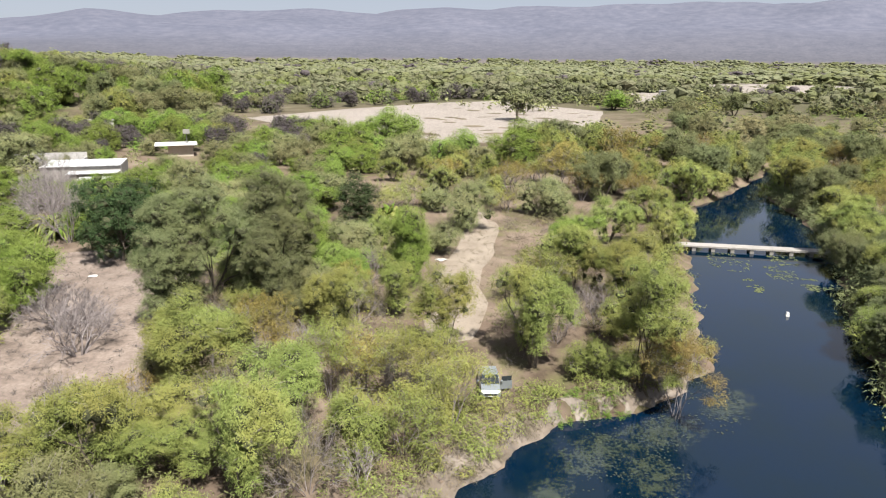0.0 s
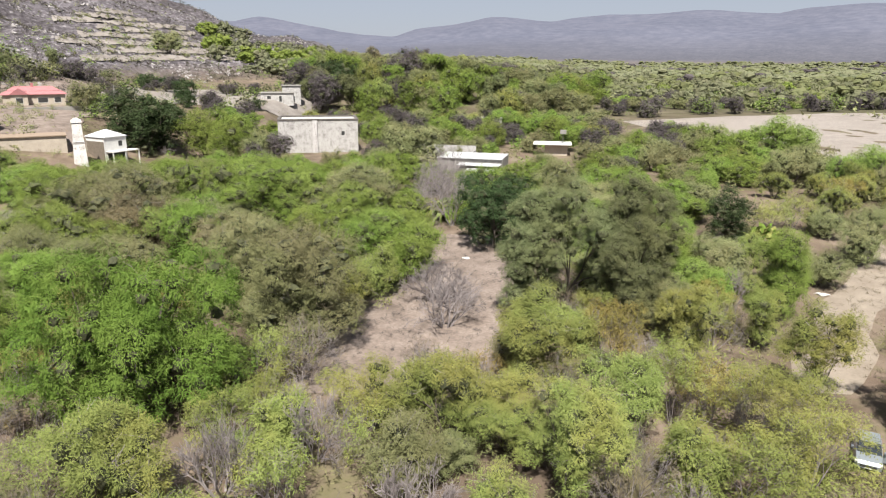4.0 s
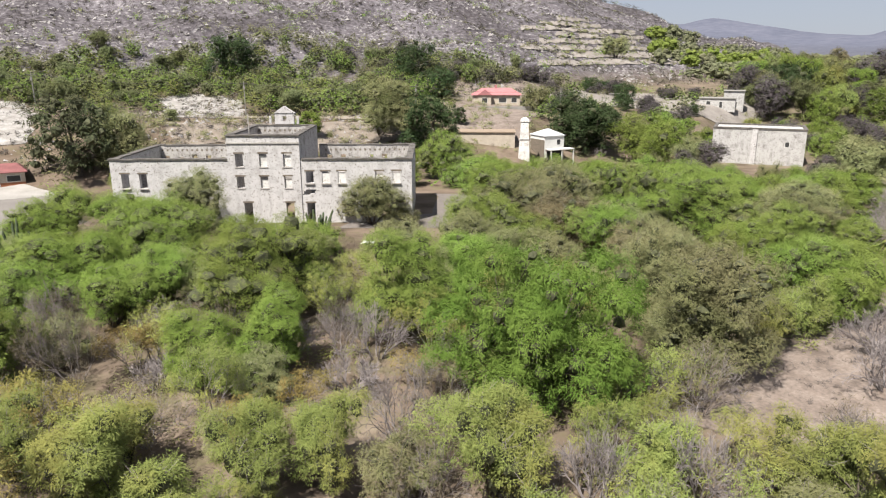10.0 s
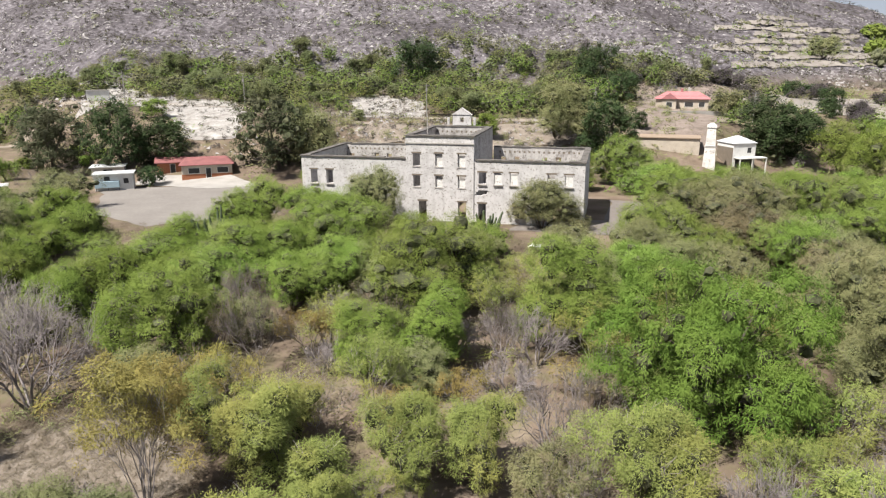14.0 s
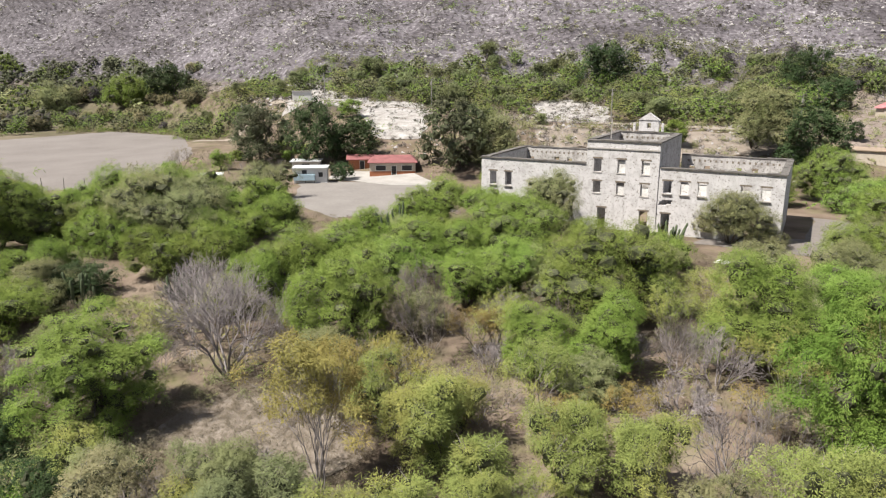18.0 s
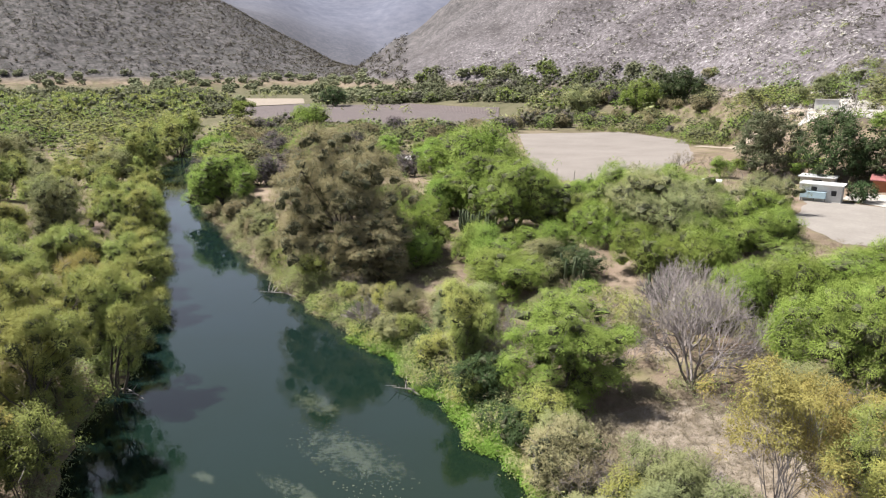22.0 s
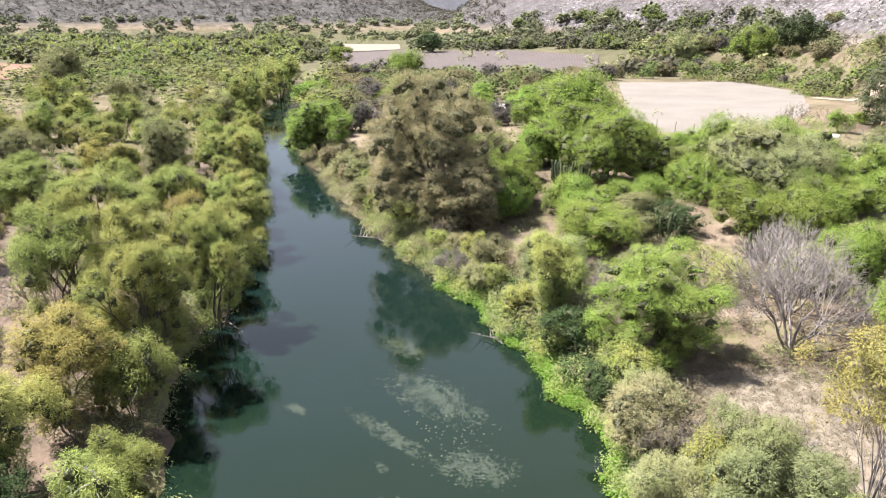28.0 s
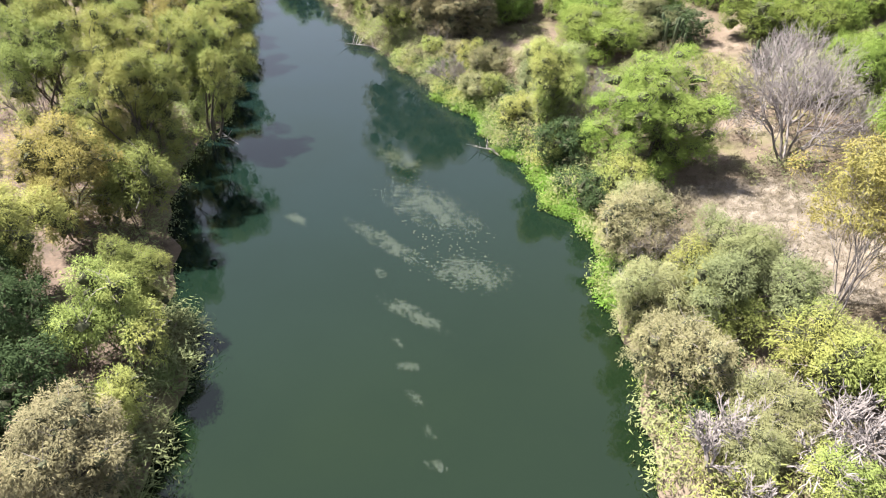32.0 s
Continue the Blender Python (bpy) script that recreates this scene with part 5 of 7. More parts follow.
# creepers and bank plants along the water's edge
def bank_plants(name, seed, n, x0, x1, north, lo, hi, kind, size, per, length, width, label, droop=0.6):
    rng = np.random.default_rng(seed)
    x = rng.uniform(x0, x1, n)
    off = rng.uniform(lo, hi, n)
    y = np.interp(x, NB_X, NB_Y) + 0.5 * np.sin(x * 0.55) + 0.35 * np.sin(x * 1.27 + 1.0) + off if north else np.interp(x, SB_X, SB_Y) + 0.8 * (0.5 * np.sin(x * 0.55) + 0.35 * np.sin(x * 1.27 + 1.0)) - off
    s = rng.uniform(*size, n)
    z = np.maximum(height(x, y), 0)
    v, f = sprigs(rng, np.stack([x, y, z + 0.25 * s], 1), np.stack([s, s, 0.8 * s], 1), per * n, length, width, droop, 0.3)
    return tagged(new(name, mesh(name, v, f, M_LEAF[kind])), label, "bank plants", kind="stuff")


bank_plants("bank_creeper", 41, 620, -62, -24, True, -0.7, 1.6, "vine", (0.35, 0.8), 90, 0.16, 0.08, "bright green creeper along the water's edge", 0.3)
bank_plants("bank_bushes", 42, 1150, -230, 2, True, -0.3, 6.0, "palo", (0.7, 1.7), 85, 0.28, 0.075, "grey-green bushes on the river bank")
bank_plants("bank_scrub", 43, 620, -150, 0, True, 1.5, 8.0, "scrub", (0.7, 1.6), 110, 0.35, 0.045, "tan dry bushes on the river bank")
bank_plants("bank_leaves", 44, 420, -90, 10, True, 0.0, 4.0, "willow", (0.7, 1.7), 150, 0.24, 0.06, "yellow-green bushes on the river bank")
bank_plants("far_bank_bushes", 45, 520, -230, -52, False, -0.6, 4.0, "willow", (0.8, 2.0), 110, 0.28, 0.075, "yellow-green bushes below the south bank willows")
bank_plants("far_bank_shade_bushes", 46, 420, -150, -24, False, -0.6, 6.0, "olive", (0.8, 2.2), 110, 0.28, 0.075, "dull green bushes on the south bank")
bank_plants("east_bank_bushes", 47, 320, 40, 130, True, 0.8, 7.0, "willow", (0.5, 1.4), 50, 0.36, 0.09, "yellow-green saplings on the east bank")
bank_plants("east_far_bank_bushes", 48, 700, 55, 165, False, 0.0, 6.0, "olive", (1.0, 2.6), 70, 0.45, 0.14, "dull green bushes on the far bank")
bank_plants("river_reeds", 49, 70, -36, -20, False, -0.5, 2.0, "reed", (0.5, 1.0), 70, 0.9, 0.05, "tall green reeds at the water's edge", -0.5)


def terrace_rows():
    """Rows of pale blue-green agaves along the terraces."""
    rng = np.random.default_rng(77)
    pts = []
    for z, fan in TERRACES:
        for a in np.arange(fan[0], fan[-1], 0.3):
            if rng.random() < 0.8:
                x, y = contour(a + rng.normal() * 0.06, z + rng.choice((-0.3, 2.1)))
                pts.append((x + rng.normal(), y + rng.normal()))
    p = np.array(pts)
    z = land(p[:, 0], p[:, 1]) + 0.5
    s = rng.uniform(0.6, 1.8, len(p))
    v, f = sprigs(rng, np.stack([p[:, 0], p[:, 1], z + 0.3], 1), np.stack([s, s, s * 0.8], 1), 26 * len(p), 0.9, 0.3, 0.0, 0.2)
    tagged(new("terrace_agaves", mesh("terrace_agaves", v, f, M_LEAF["palo"])), "rows of blue-green agaves on the terraces", "agaves", kind="stuff")


terrace_rows()
bank_plants("shore_bushes", 50, 110, 33, 62, True, 0.4, 6.5, "willow", (0.5, 1.3), 90, 0.26, 0.06, "yellow-green saplings on the muddy shore")
bank_plants("shore_dry_bushes", 51, 200, 30, 62, True, 0.2, 4.0, "scrub", (0.4, 0.9), 70, 0.3, 0.04, "dry tan weeds on the muddy shore")
brush("cut_bank_scrub", 52, 2600, (-36, 2, 165, 275), "hill", (0.3, 1.0), 16, 0.5, 0.16, "grey-brown scrub on the pale cut banks", lambda x, y: height(x, y) > 7)
brush("shore_grass", 72, 1300, (88, 100, 44, 58), "vine", (0.15, 0.4), 26, 0.2, 0.03, "short green grass on the shore", lambda x, y: ((x - 50.5) / 3.2) ** 2 + ((y + 2.4) / 3.4) ** 2 < 1)
brush("clearing_straw", 53, 9000, (-45, -15, 36, 60), "straw", (0.12, 0.4), 12, 0.3, 0.025, "flattened straw tufts in the dry clearing", lambda x, y: (x + 24) ** 2 + (y - 44) ** 2 < 95)
brush("track_weeds", 54, 5000, (60, 90, 40, 130), "straw", (0.12, 0.4), 12, 0.3, 0.03, "dry weeds along the dirt track", lambda x, y: (y > 4) & (y < 24))
brush("clearing_litter", 55, 2600, (30, 65, 45, 100), "grey", (0.1, 0.35), 10, 0.3, 0.03, "twigs and litter on the bare clearing", lambda x, y: (y > 32) & (y < 66))
brush("west_hill_scrub", 56, 26000, (-112, -58, 650, 1500), "hill", (1.5, 4.0), 8, 2.0, 1.0, "grey scrub on the western hill", lambda x, y: height(x, y) > 22)
rocks("slope_rocks", 71, 1500, (-12, 14, 152, 192), lambda x, y: y > 150, (0.12, 0.6), M_ROCK, "scattered pale stones on the slope behind the ruin")
rocks("cut_bank_rocks", 57, 2600, (-36, 0, 165, 275), lambda x, y: (height(x, y) > 8) & ~open_ground(x, y, 1.0), (0.15, 0.8), M_ROCK, "broken pale rock on the cut banks")
brush("slope_bushes", 58, 340, (10, 26, 165, 270), "palo", (0.5, 1.6), 60, 0.4, 0.12, "grey-green bushes on the bungalow slope", lambda x, y: x > 20)
brush("ruin_slope_bushes", 69, 420, (-12, 14, 150, 192), "palo", (0.4, 1.3), 70, 0.3, 0.09, "grey-green bushes on the slope behind the ruin", lambda x, y: y > 150)
brush("ruin_slope_brush", 70, 420, (-12, 14, 150, 192), "mauve", (0.4, 1.2), 50, 0.4, 0.05, "leafless brush on the slope behind the ruin", lambda x, y: y > 150)
brush("slope_straw", 59, 1500, (-10, 26, 158, 270), "straw", (0.2, 0.7), 14, 0.4, 0.06, "dry weeds on the slope behind the ruin", lambda x, y: x > -26)
bank_plants("dark_bank_bushes", 60, 360, -70, -14, True, 1.2, 5.5, "laurel", (0.6, 1.5), 120, 0.24, 0.09, "dark green bushes above the creeper")
bank_plants("dark_creeper", 61, 90, -75, -45, True, -0.2, 2.0, "laurel", (0.5, 1.0), 110, 0.2, 0.09, "dark green creeper hanging over the bank")
bank_plants("dry_bank_bushes", 62, 460, -160, -62, True, -0.7, 2.6, "scrub", (0.5, 1.2), 90, 0.3, 0.045, "tan dry bushes hanging over the bank")
bank_plants("grey_bank_bushes", 63, 260, -160, -62, True, -0.7, 2.6, "palo", (0.5, 1.2), 90, 0.26, 0.06, "grey-green bushes hanging over the bank")
brush("cactus_ground_weeds", 64, 9000, (-62, -20, 55, 125), "straw", (0.15, 0.5), 12, 0.35, 0.035, "dry weeds round the cacti", lambda x, y: ~open_ground(x, y, 1.0) & (y < 106) & (river_depth(x, y) < -3))
brush("cactus_ground_bushes", 65, 700, (-62, -20, 55, 112), "palo", (0.4, 1.1), 60, 0.3, 0.07, "low grey bushes round the cacti", lambda x, y: ~open_ground(x, y, 1.0) & (y < 100) & (river_depth(x, y) < -3))


# ---- the ruined hacienda ----
def walled(bm, x0, x1, z0, z1, y0, y1, holes):
    """A wall along x with openings (x0, x1, z0, z1) right through it, in one piece."""
    xs = sorted({x0, x1, *[h[0] for h in holes], *[h[1] for h in holes]})
    zs = sorted({z0, z1, *[max(h[2], z0) for h in holes], *[min(h[3], z1) for h in holes]})
    grid = {}

    def corner(i, k, y):
        if (i, k, y) not in grid:
            grid[i, k, y] = bm.verts.new((xs[i], y, zs[k]))
        return grid[i, k, y]

    def solid(i, k):
        if not (0 <= i < len(xs) - 1 and 0 <= k < len(zs) - 1):
            return False
        mx, mz = (xs[i] + xs[i + 1]) / 2, (zs[k] + zs[k + 1]) / 2
        return not any(h[0] < mx < h[1] and h[2] < mz < h[3] for h in holes)

    for i in range(len(xs) - 1):
        for k in range(len(zs) - 1):
            if not solid(i, k):
                continue
            a, b, c, d = ((i, k), (i + 1, k), (i + 1, k + 1), (i, k + 1))
            bm.faces.new([corner(*q, y0) for q in (a, b, c, d)])
            bm.faces.new([corner(*q, y1) for q in (d, c, b, a)])
            for p, q, near in ((a, b, (i, k - 1)), (b, c, (i + 1, k)), (c, d, (i, k + 1)), (d, a, (i - 1, k))):
                if not solid(*near):
                    bm.faces.new((corner(*q, y0), corner(*p, y0), corner(*p, y1), corner(*q, y1)))


def window_hole(cx, z0, z1, w=1.15):
    return (cx - w / 2, cx + w / 2, z0, z1)


def plaster(name, pale, stain, brick):
    m, nt, b = nodes_of(name)
    c = ramp(nt, noise_of(nt, 0.7, 6, 0.65), [(0.3, stain), (0.5, pale), (0.8, tuple(min(1, q * 1.12) for q in pale))])
    sc = nt.nodes.new("ShaderNodeMapping")
    sc.inputs["Scale"].default_value = (1.6, 1.6, 0.25)
    nt.links.new(position(nt), sc.inputs[0])
    streak = ramp(nt, noise_of(nt, 1.0, 5, 0.6, sc.outputs[0]), [(0.5, (0, 0, 0)), (0.75, (0.6, 0.6, 0.6))])
    c = mix(nt, streak, c, stain)
    chips = ramp(nt, noise_of(nt, 3.4, 7, 0.75), [(0.565, (0, 0, 0)), (0.61, (1, 1, 1))])
    c = mix(nt, chips, c, brick)
    # courses of rubble showing through the thin coat
    sq = nt.nodes.new("ShaderNodeMapping")
    sq.inputs["Scale"].default_value = (2.4, 2.4, 4.2)
    nt.links.new(position(nt), sq.inputs[0])
    vor = nt.nodes.new("ShaderNodeTexVoronoi")
    vor.feature = "DISTANCE_TO_EDGE"
    nt.links.new(sq.outputs[0], vor.inputs["Vector"])
    joint = ramp(nt, vor.outputs["Distance"], [(0.02, (0.38, 0.38, 0.38)), (0.14, (0.5, 0.5, 0.5))])
    c = mix(nt, 0.4, c, joint, "OVERLAY")
    nt.links.new(c, b.inputs["Base Color"])
    b.inputs["Roughness"].default_value = 0.92
    bump(nt, noise_of(nt, 5, 7, 0.7), 0.7, 0.06, b)
    return m


M_PLASTER = plaster("weathered_lime_plaster", (0.49, 0.474, 0.472), (0.335, 0.317, 0.31), (0.13, 0.11, 0.09))
M_LIME = plaster("limewashed_brick", (0.6, 0.59, 0.57), (0.42, 0.4, 0.38), (0.25, 0.2, 0.17))
M_OLD = plaster("grey_old_plaster", (0.4, 0.39, 0.38), (0.24, 0.23, 0.22), (0.13, 0.11, 0.1))
M_INNER = plaster("bare_rubble_wall", (0.42, 0.4, 0.385), (0.2, 0.182, 0.168), (0.08, 0.07, 0.06))
M_CORNICE = surface("mossy_cornice", [(0.3, (0.045, 0.04, 0.036)), (0.7, (0.13, 0.118, 0.107))], 1.5, 8)
M_SILL = surface("stone_sill", [(0.3, (0.27, 0.25, 0.235)), (0.7, (0.38, 0.36, 0.34))], 3, 12)
M_LINTEL = surface("old_lintel", [(0.3, (0.104, 0.0832, 0.0624)), (0.7, (0.182, 0.151, 0.12))], 3, 12)


def hacienda():
    root = new("hacienda_ruin")
    root.matrix_basis = pose(-22.5, 112.7, 4.15, 0, 0, -13)
    tagged(root, "roofless ruined hacienda of stained pale plaster with a taller centre", "ruined building")
    T, W, H = 0.8, 9.75, 13.3
    up1 = [window_hole(x, 5.5, 7.3) for x in (19.3, 22.85, 26.4)]
    up2 = [window_hole(x, 8.7, 10.7) for x in (19.3, 22.85, 26.4)]
    doors = [window_hole(x, -1, 3.3, 1.25) for x in (20.2, 26.5)]
    left = [window_hole(x, 5.5, 7.7) for x in (2.1, 4.75)]
    right = [window_hole(x, 6.2, 8.0) for x in (29.6, 32.0, 34.4, 40.0, 42.6)]
    rdoors = [window_hole(x, -1, 3.2, 1.2) for x in (29.6, 41.0)]
    breach = [(28.6, 30.3, 4.6, 5.0), (28.95, 30.5, 5.0, 5.25), (28.45, 29.6, 4.4, 4.6)]
    bm = bmesh.new()
    walled(bm, 0, 17.6, -1.5, W, 0, T, left)
    part("left_front_wall", bm, M_PLASTER, root)
    bm = bmesh.new()
    walled(bm, 17.6, 28.3, -1.5, H, -0.15, T, up1 + up2 + doors)
    part("centre_front_wall", bm, M_PLASTER, root)
    bm = bmesh.new()
    walled(bm, 28.3, 44.9, -1.5, W, 0, T, right + rdoors + breach)
    part("right_front_wall", bm, M_PLASTER, root)
    for name, a, b, top, depth, xs in (("left_back_wall", 0, 17.6, W, 18.6, (1.8, 4.2, 6.6, 9.0, 11.4, 13.8, 16.2)), ("right_back_wall", 28.3, 44.9, W, 18.6, (30, 32.4, 34.8, 37.2, 39.6, 42, 44 - 0.4)), ("centre_back_wall", 17.6, 28.3, H, 16.4, (19.4, 22.9, 26.4))):
        bm = bmesh.new()
        holes = [window_hole(x, 6.2, 8.0 + 0.3 * math.sin(7 * x), 0.9) for x in xs] + [window_hole(x, -1, 3.0, 1.3) for x in xs[1::2]]
        if top == H:
            holes += [window_hole(x, 9.6, 11.4, 1.1) for x in xs]
        walled(bm, a, b, -1.5, top, depth - T, depth, holes)
        part(name, bm, M_INNER, root)
        # no recesses: thin dark plates on the wall stand for the sockets' shade
        for k in range(int((b - a - 1.6) / 0.85)):
            x = a + 1.0 + 0.85 * k
            part("beam_socket_shade", boxes((x, x + 0.3, depth - T - 0.012, depth - T - 0.002, top - 0.95, top - 0.6)), M_LINTEL, root)
    for name, x, top, depth, mat in (("left_side_wall", 0.0, W, 18.6, M_PLASTER), ("tower_left_wall", 17.6, H, 16.4, M_INNER), ("tower_right_wall", 27.5, H, 16.4, M_INNER), ("right_side_wall", 44.1, W, 18.6, M_PLASTER), ("cross_wall", 11.8, W - 2.6, 18.6, M_INNER), ("cross_wall", 36.4, W - 2.4, 18.6, M_INNER)):
        part(name, boxes((x, x + T, T + 0.005, depth - T - 0.005, -1.5, top)), mat, root)
    part("spine_wall", boxes((0.81, 11.79, 8.6, 9.2, -1.5, W - 3.4)), M_INNER, root)
    part("spine_wall", boxes((28.31, 36.39, 8.6, 9.2, -1.5, W - 3.2)), M_INNER, root)
    # cornices, with pieces broken away
    rng = random.Random(5)
    for x0, x1, z, y0, y1 in ((-0.15, 17.59, W, -0.18, 0.95), (17.45, 28.45, H, -0.35, 0.95), (28.46, 45.05, W, -0.18, 0.95), (0, 17.6, W, 17.7, 18.7), (28.3, 44.9, W, 17.7, 18.7), (17.6, 28.3, H, 15.5, 16.5)):
        x = x0
        while x < x1 - 0.05:
            n = min(x + rng.uniform(0.8, 2.2), x1)
            dz = rng.choice((0.18, 0.2, 0.22, 0.16, 0.1))
            part("cornice_stone", boxes((x, n - 0.02, y0 + rng.uniform(0, 0.05), y1, z, z + dz)), M_CORNICE, root)
            x = n
    for x, depth, top in ((-0.12, 17.6, W), (17.5, 15.4, H), (27.4, 15.4, H), (44.0, 17.6, W)):
        y = 0.97
        while y < depth:
            n = min(y + rng.uniform(0.9, 2.2), depth)
            part("cornice_stone", boxes((x, x + 1.02, y, n - 0.02, top, top + rng.choice((0.14, 0.18, 0.2)))), M_CORNICE, root)
            y = n
    # openings walled up with pale plaster, ragged at the top
    for h in up1[1:] + up2[1:] + right[1:]:
        part("window_infill", boxes((h[0] + 0.01, h[1] - 0.01, 0.12, 0.5, h[2] + 0.02, h[3] - rng.uniform(0.15, 0.7))), M_LIME, root)
    part("string_course", boxes((17.5, 28.4, -0.28, -0.152, H - 1.15, H - 0.95)), M_SILL, root)
    for h in up1 + up2 + left + right:
        part("window_sill", boxes((h[0] - 0.12, h[1] + 0.12, -0.22, 0.3, h[2] - 0.16, h[2] + 0.01)), M_SILL, root)
    for h in doors + rdoors + up1 + up2 + right + left:
        part("lintel", boxes((h[0] - 0.2, h[1] + 0.2, -0.19 if 17 < h[0] < 28 else -0.04, 0.3, h[3] - 0.005, h[3] + 0.22)), M_LINTEL, root)
    # belfry gable over the back of the centre
    bm = bmesh.new()
    walled(bm, 21.4, 24.6, H + 0.3, H + 2.1, 15.7, 16.3, [(22.7, 23.3, H + 0.8, H + 1.6)])
    part("belfry", bm, M_PLASTER, root)
    bm = bmesh.new()
    v = [bm.verts.new(p) for p in ((21.2, 15.6, H + 2.1), (24.8, 15.6, H + 2.1), (23, 15.6, H + 3.3), (21.2, 16.4, H + 2.1), (24.8, 16.4, H + 2.1), (23, 16.4, H + 3.3))]
    for f in ((0, 1, 2), (5, 4, 3), (0, 3, 4, 1), (1, 4, 5, 2), (2, 5, 3, 0)):
        bm.faces.new([v[i] for i in f])
    part("belfry_pediment", bm, M_PLASTER, root)
    for x in (20.6, 25.2):
        part("finial", boxes((x - 0.18, x + 0.18, 15.8, 16.2, H + 0.3, H + 1.6)), M_PLASTER, root)
    part("flagpole", boxes((20.95, 21.05, 0.2, 0.3, H + 0.3, H + 3.2)), M_SILL, root)
    # fallen masonry along the walls
    for i in range(26):
        x, y = rng.uniform(1, 44), rng.choice((rng.uniform(-2.5, -0.6), rng.uniform(2, 16)))
        s = rng.uniform(0.2, 0.6)
        part("fallen_block", boxes((x, x + s, y, y + s * 0.8, -0.3, s * 0.5)), M_INNER, root)


hacienda()


# ---- houses, roofs and walls of the village ----
def gable_roof(bm, x0, x1, y0, y1, z, rise, hip=0.0, over=0.4):
    x0, x1, y0, y1 = x0 - over, x1 + over, y0 - over, y1 + over
    ym = (y0 + y1) / 2
    v = [bm.verts.new(p) for p in ((x0, y0, z), (x1, y0, z), (x1, y1, z), (x0, y1, z), (x0 + hip, ym, z + rise), (x1 - hip, ym, z + rise), (x0, y0, z - 0.14), (x1, y0, z - 0.14), (x1, y1, z - 0.14), (x0, y1, z - 0.14))]
    for f in ((0, 1, 5, 4), (2, 3, 4, 5), (3, 0, 4), (1, 2, 5), (6, 7, 1, 0), (7, 8, 2, 1), (8, 9, 3, 2), (9, 6, 0, 3), (9, 8, 7, 6)):
        bm.faces.new([v[i] for i in f])
    return bm


def paint(name, c, k=0.8, rough=0.8):
    return surface(name, [(0.3, tuple(q * k for q in c)), (0.7, c)], 0.9, 8, rough, 0.3, 0.02)


M_WHITE = paint("whitewash", (0.6, 0.595, 0.575), 0.85)
M_BEIGE = paint("beige_wash", (0.43, 0.375, 0.31))
M_ORANGE = paint("orange_paint", (0.312, 0.114, 0.052))
M_RED = paint("red_roof", (0.21, 0.075, 0.074), 0.65)
M_PINKROOF = paint("pale_red_roof_tile", (0.36, 0.145, 0.15), 0.75)
# near-black that stands for the unlit inside of openings
M_DARK = paint("opening_shade", (0.03, 0.03, 0.03))
M_BLUE = paint("pale_blue_paint", (0.3, 0.4, 0.46))
M_CONC = paint("grey_concrete", (0.234, 0.224, 0.208))
M_TIN = surface("galvanised_sheet", [(0.3, (0.42, 0.43, 0.44)), (0.7, (0.56, 0.57, 0.58))], 0.6, 4, 0.5, 0.2, 0.02, 0.15)
M_TAN = paint("tan_roof", (0.26, 0.198, 0.146))
M_STEEL = surface("weathered_steel", [(0.3, (0.0832, 0.078, 0.0728)), (0.7, (0.135, 0.13, 0.125))], 2, 10, 0.6, 0.2, 0.01, 0.5)


def opening(root, name, x, z0, z1, w, y, mat=None, sill=True):
    """A framed flat panel on the front face: dark glass and the shade inside, put into one colour."""
    o = part(name, boxes((x - w / 2, x + w / 2, y - 0.02, y + 0.06, z0, z1)), mat or M_DARK, root)
    t = 0.08
    part("frame", boxes((x - w / 2 - t, x - w / 2, y - 0.06, y + 0.03, z0 - t, z1 + t), (x + w / 2, x + w / 2 + t, y - 0.06, y + 0.03, z0 - t, z1 + t), (x - w / 2, x + w / 2, y - 0.06, y + 0.03, z1, z1 + t), (x - w / 2, x + w / 2, y - 0.06, y + 0.03, z0 - t, z0)), M_WHITE, o)


def house(name, x, y, rz, label, sx, sy, h, wall, category="house"):
    root = new(name)
    root.matrix_basis = pose(x, y, min(z_at(x, y), z_at(x + 3, y + 3)) - 0.1, 0, 0, rz)
    tagged(root, label, category)
    part("wall", boxes((-sx / 2, sx / 2, 0, sy, -1.5, h)), wall, root)
    return root


# red-roofed yard house with its annex
r = house("yard_house", -50.3, 147.0, 17, "beige and orange house with a low red roof", 10.2, 6.5, 3.0, M_BEIGE)
part("orange_dado", boxes((-5.12, 5.12, -0.02, 0.0, -0.3, 1.0)), M_ORANGE, r)
part("roof", gable_roof(bmesh.new(), -5.1, 5.1, 0, 6.5, 3.0, 1.3, 1.6, 0.5), M_RED, r)
opening(r, "window", -2.6, 1.2, 2.3, 2.2, 0)
opening(r, "door", 0.3, 0.0, 2.2, 1.0, 0)
opening(r, "window", 3.2, 1.2, 2.3, 2.2, 0)
r = house("yard_annex", -59.6, 151.0, 19, "low orange annex with a dark red roof", 5.5, 5.0, 2.4, M_ORANGE)
part("roof", gable_roof(bmesh.new(), -2.75, 2.75, 0, 5.0, 2.4, 0.9, 0.0, 0.5), M_RED, r)
opening(r, "door", 0.4, 0.0, 2.0, 1.0, 0)
r = house("blue_cabin", -64.8, 135.6, 19, "pale blue and white cabin on short legs", 7.0, 3.2, 3.3, M_WHITE, "cabin")
part("blue_front", boxes((-3.4, 1.0, -0.9, -0.02, 0.8, 2.0)), M_BLUE, r)
part("roof", boxes((-3.8, 3.8, -0.6, 3.8, 3.3, 3.48)), M_TIN, r)
for x in (-3.2, -1.0, 0.9):
    part("leg", boxes((x - 0.06, x + 0.06, -0.85, -0.73, -0.3, 0.8)), M_STEEL, r)
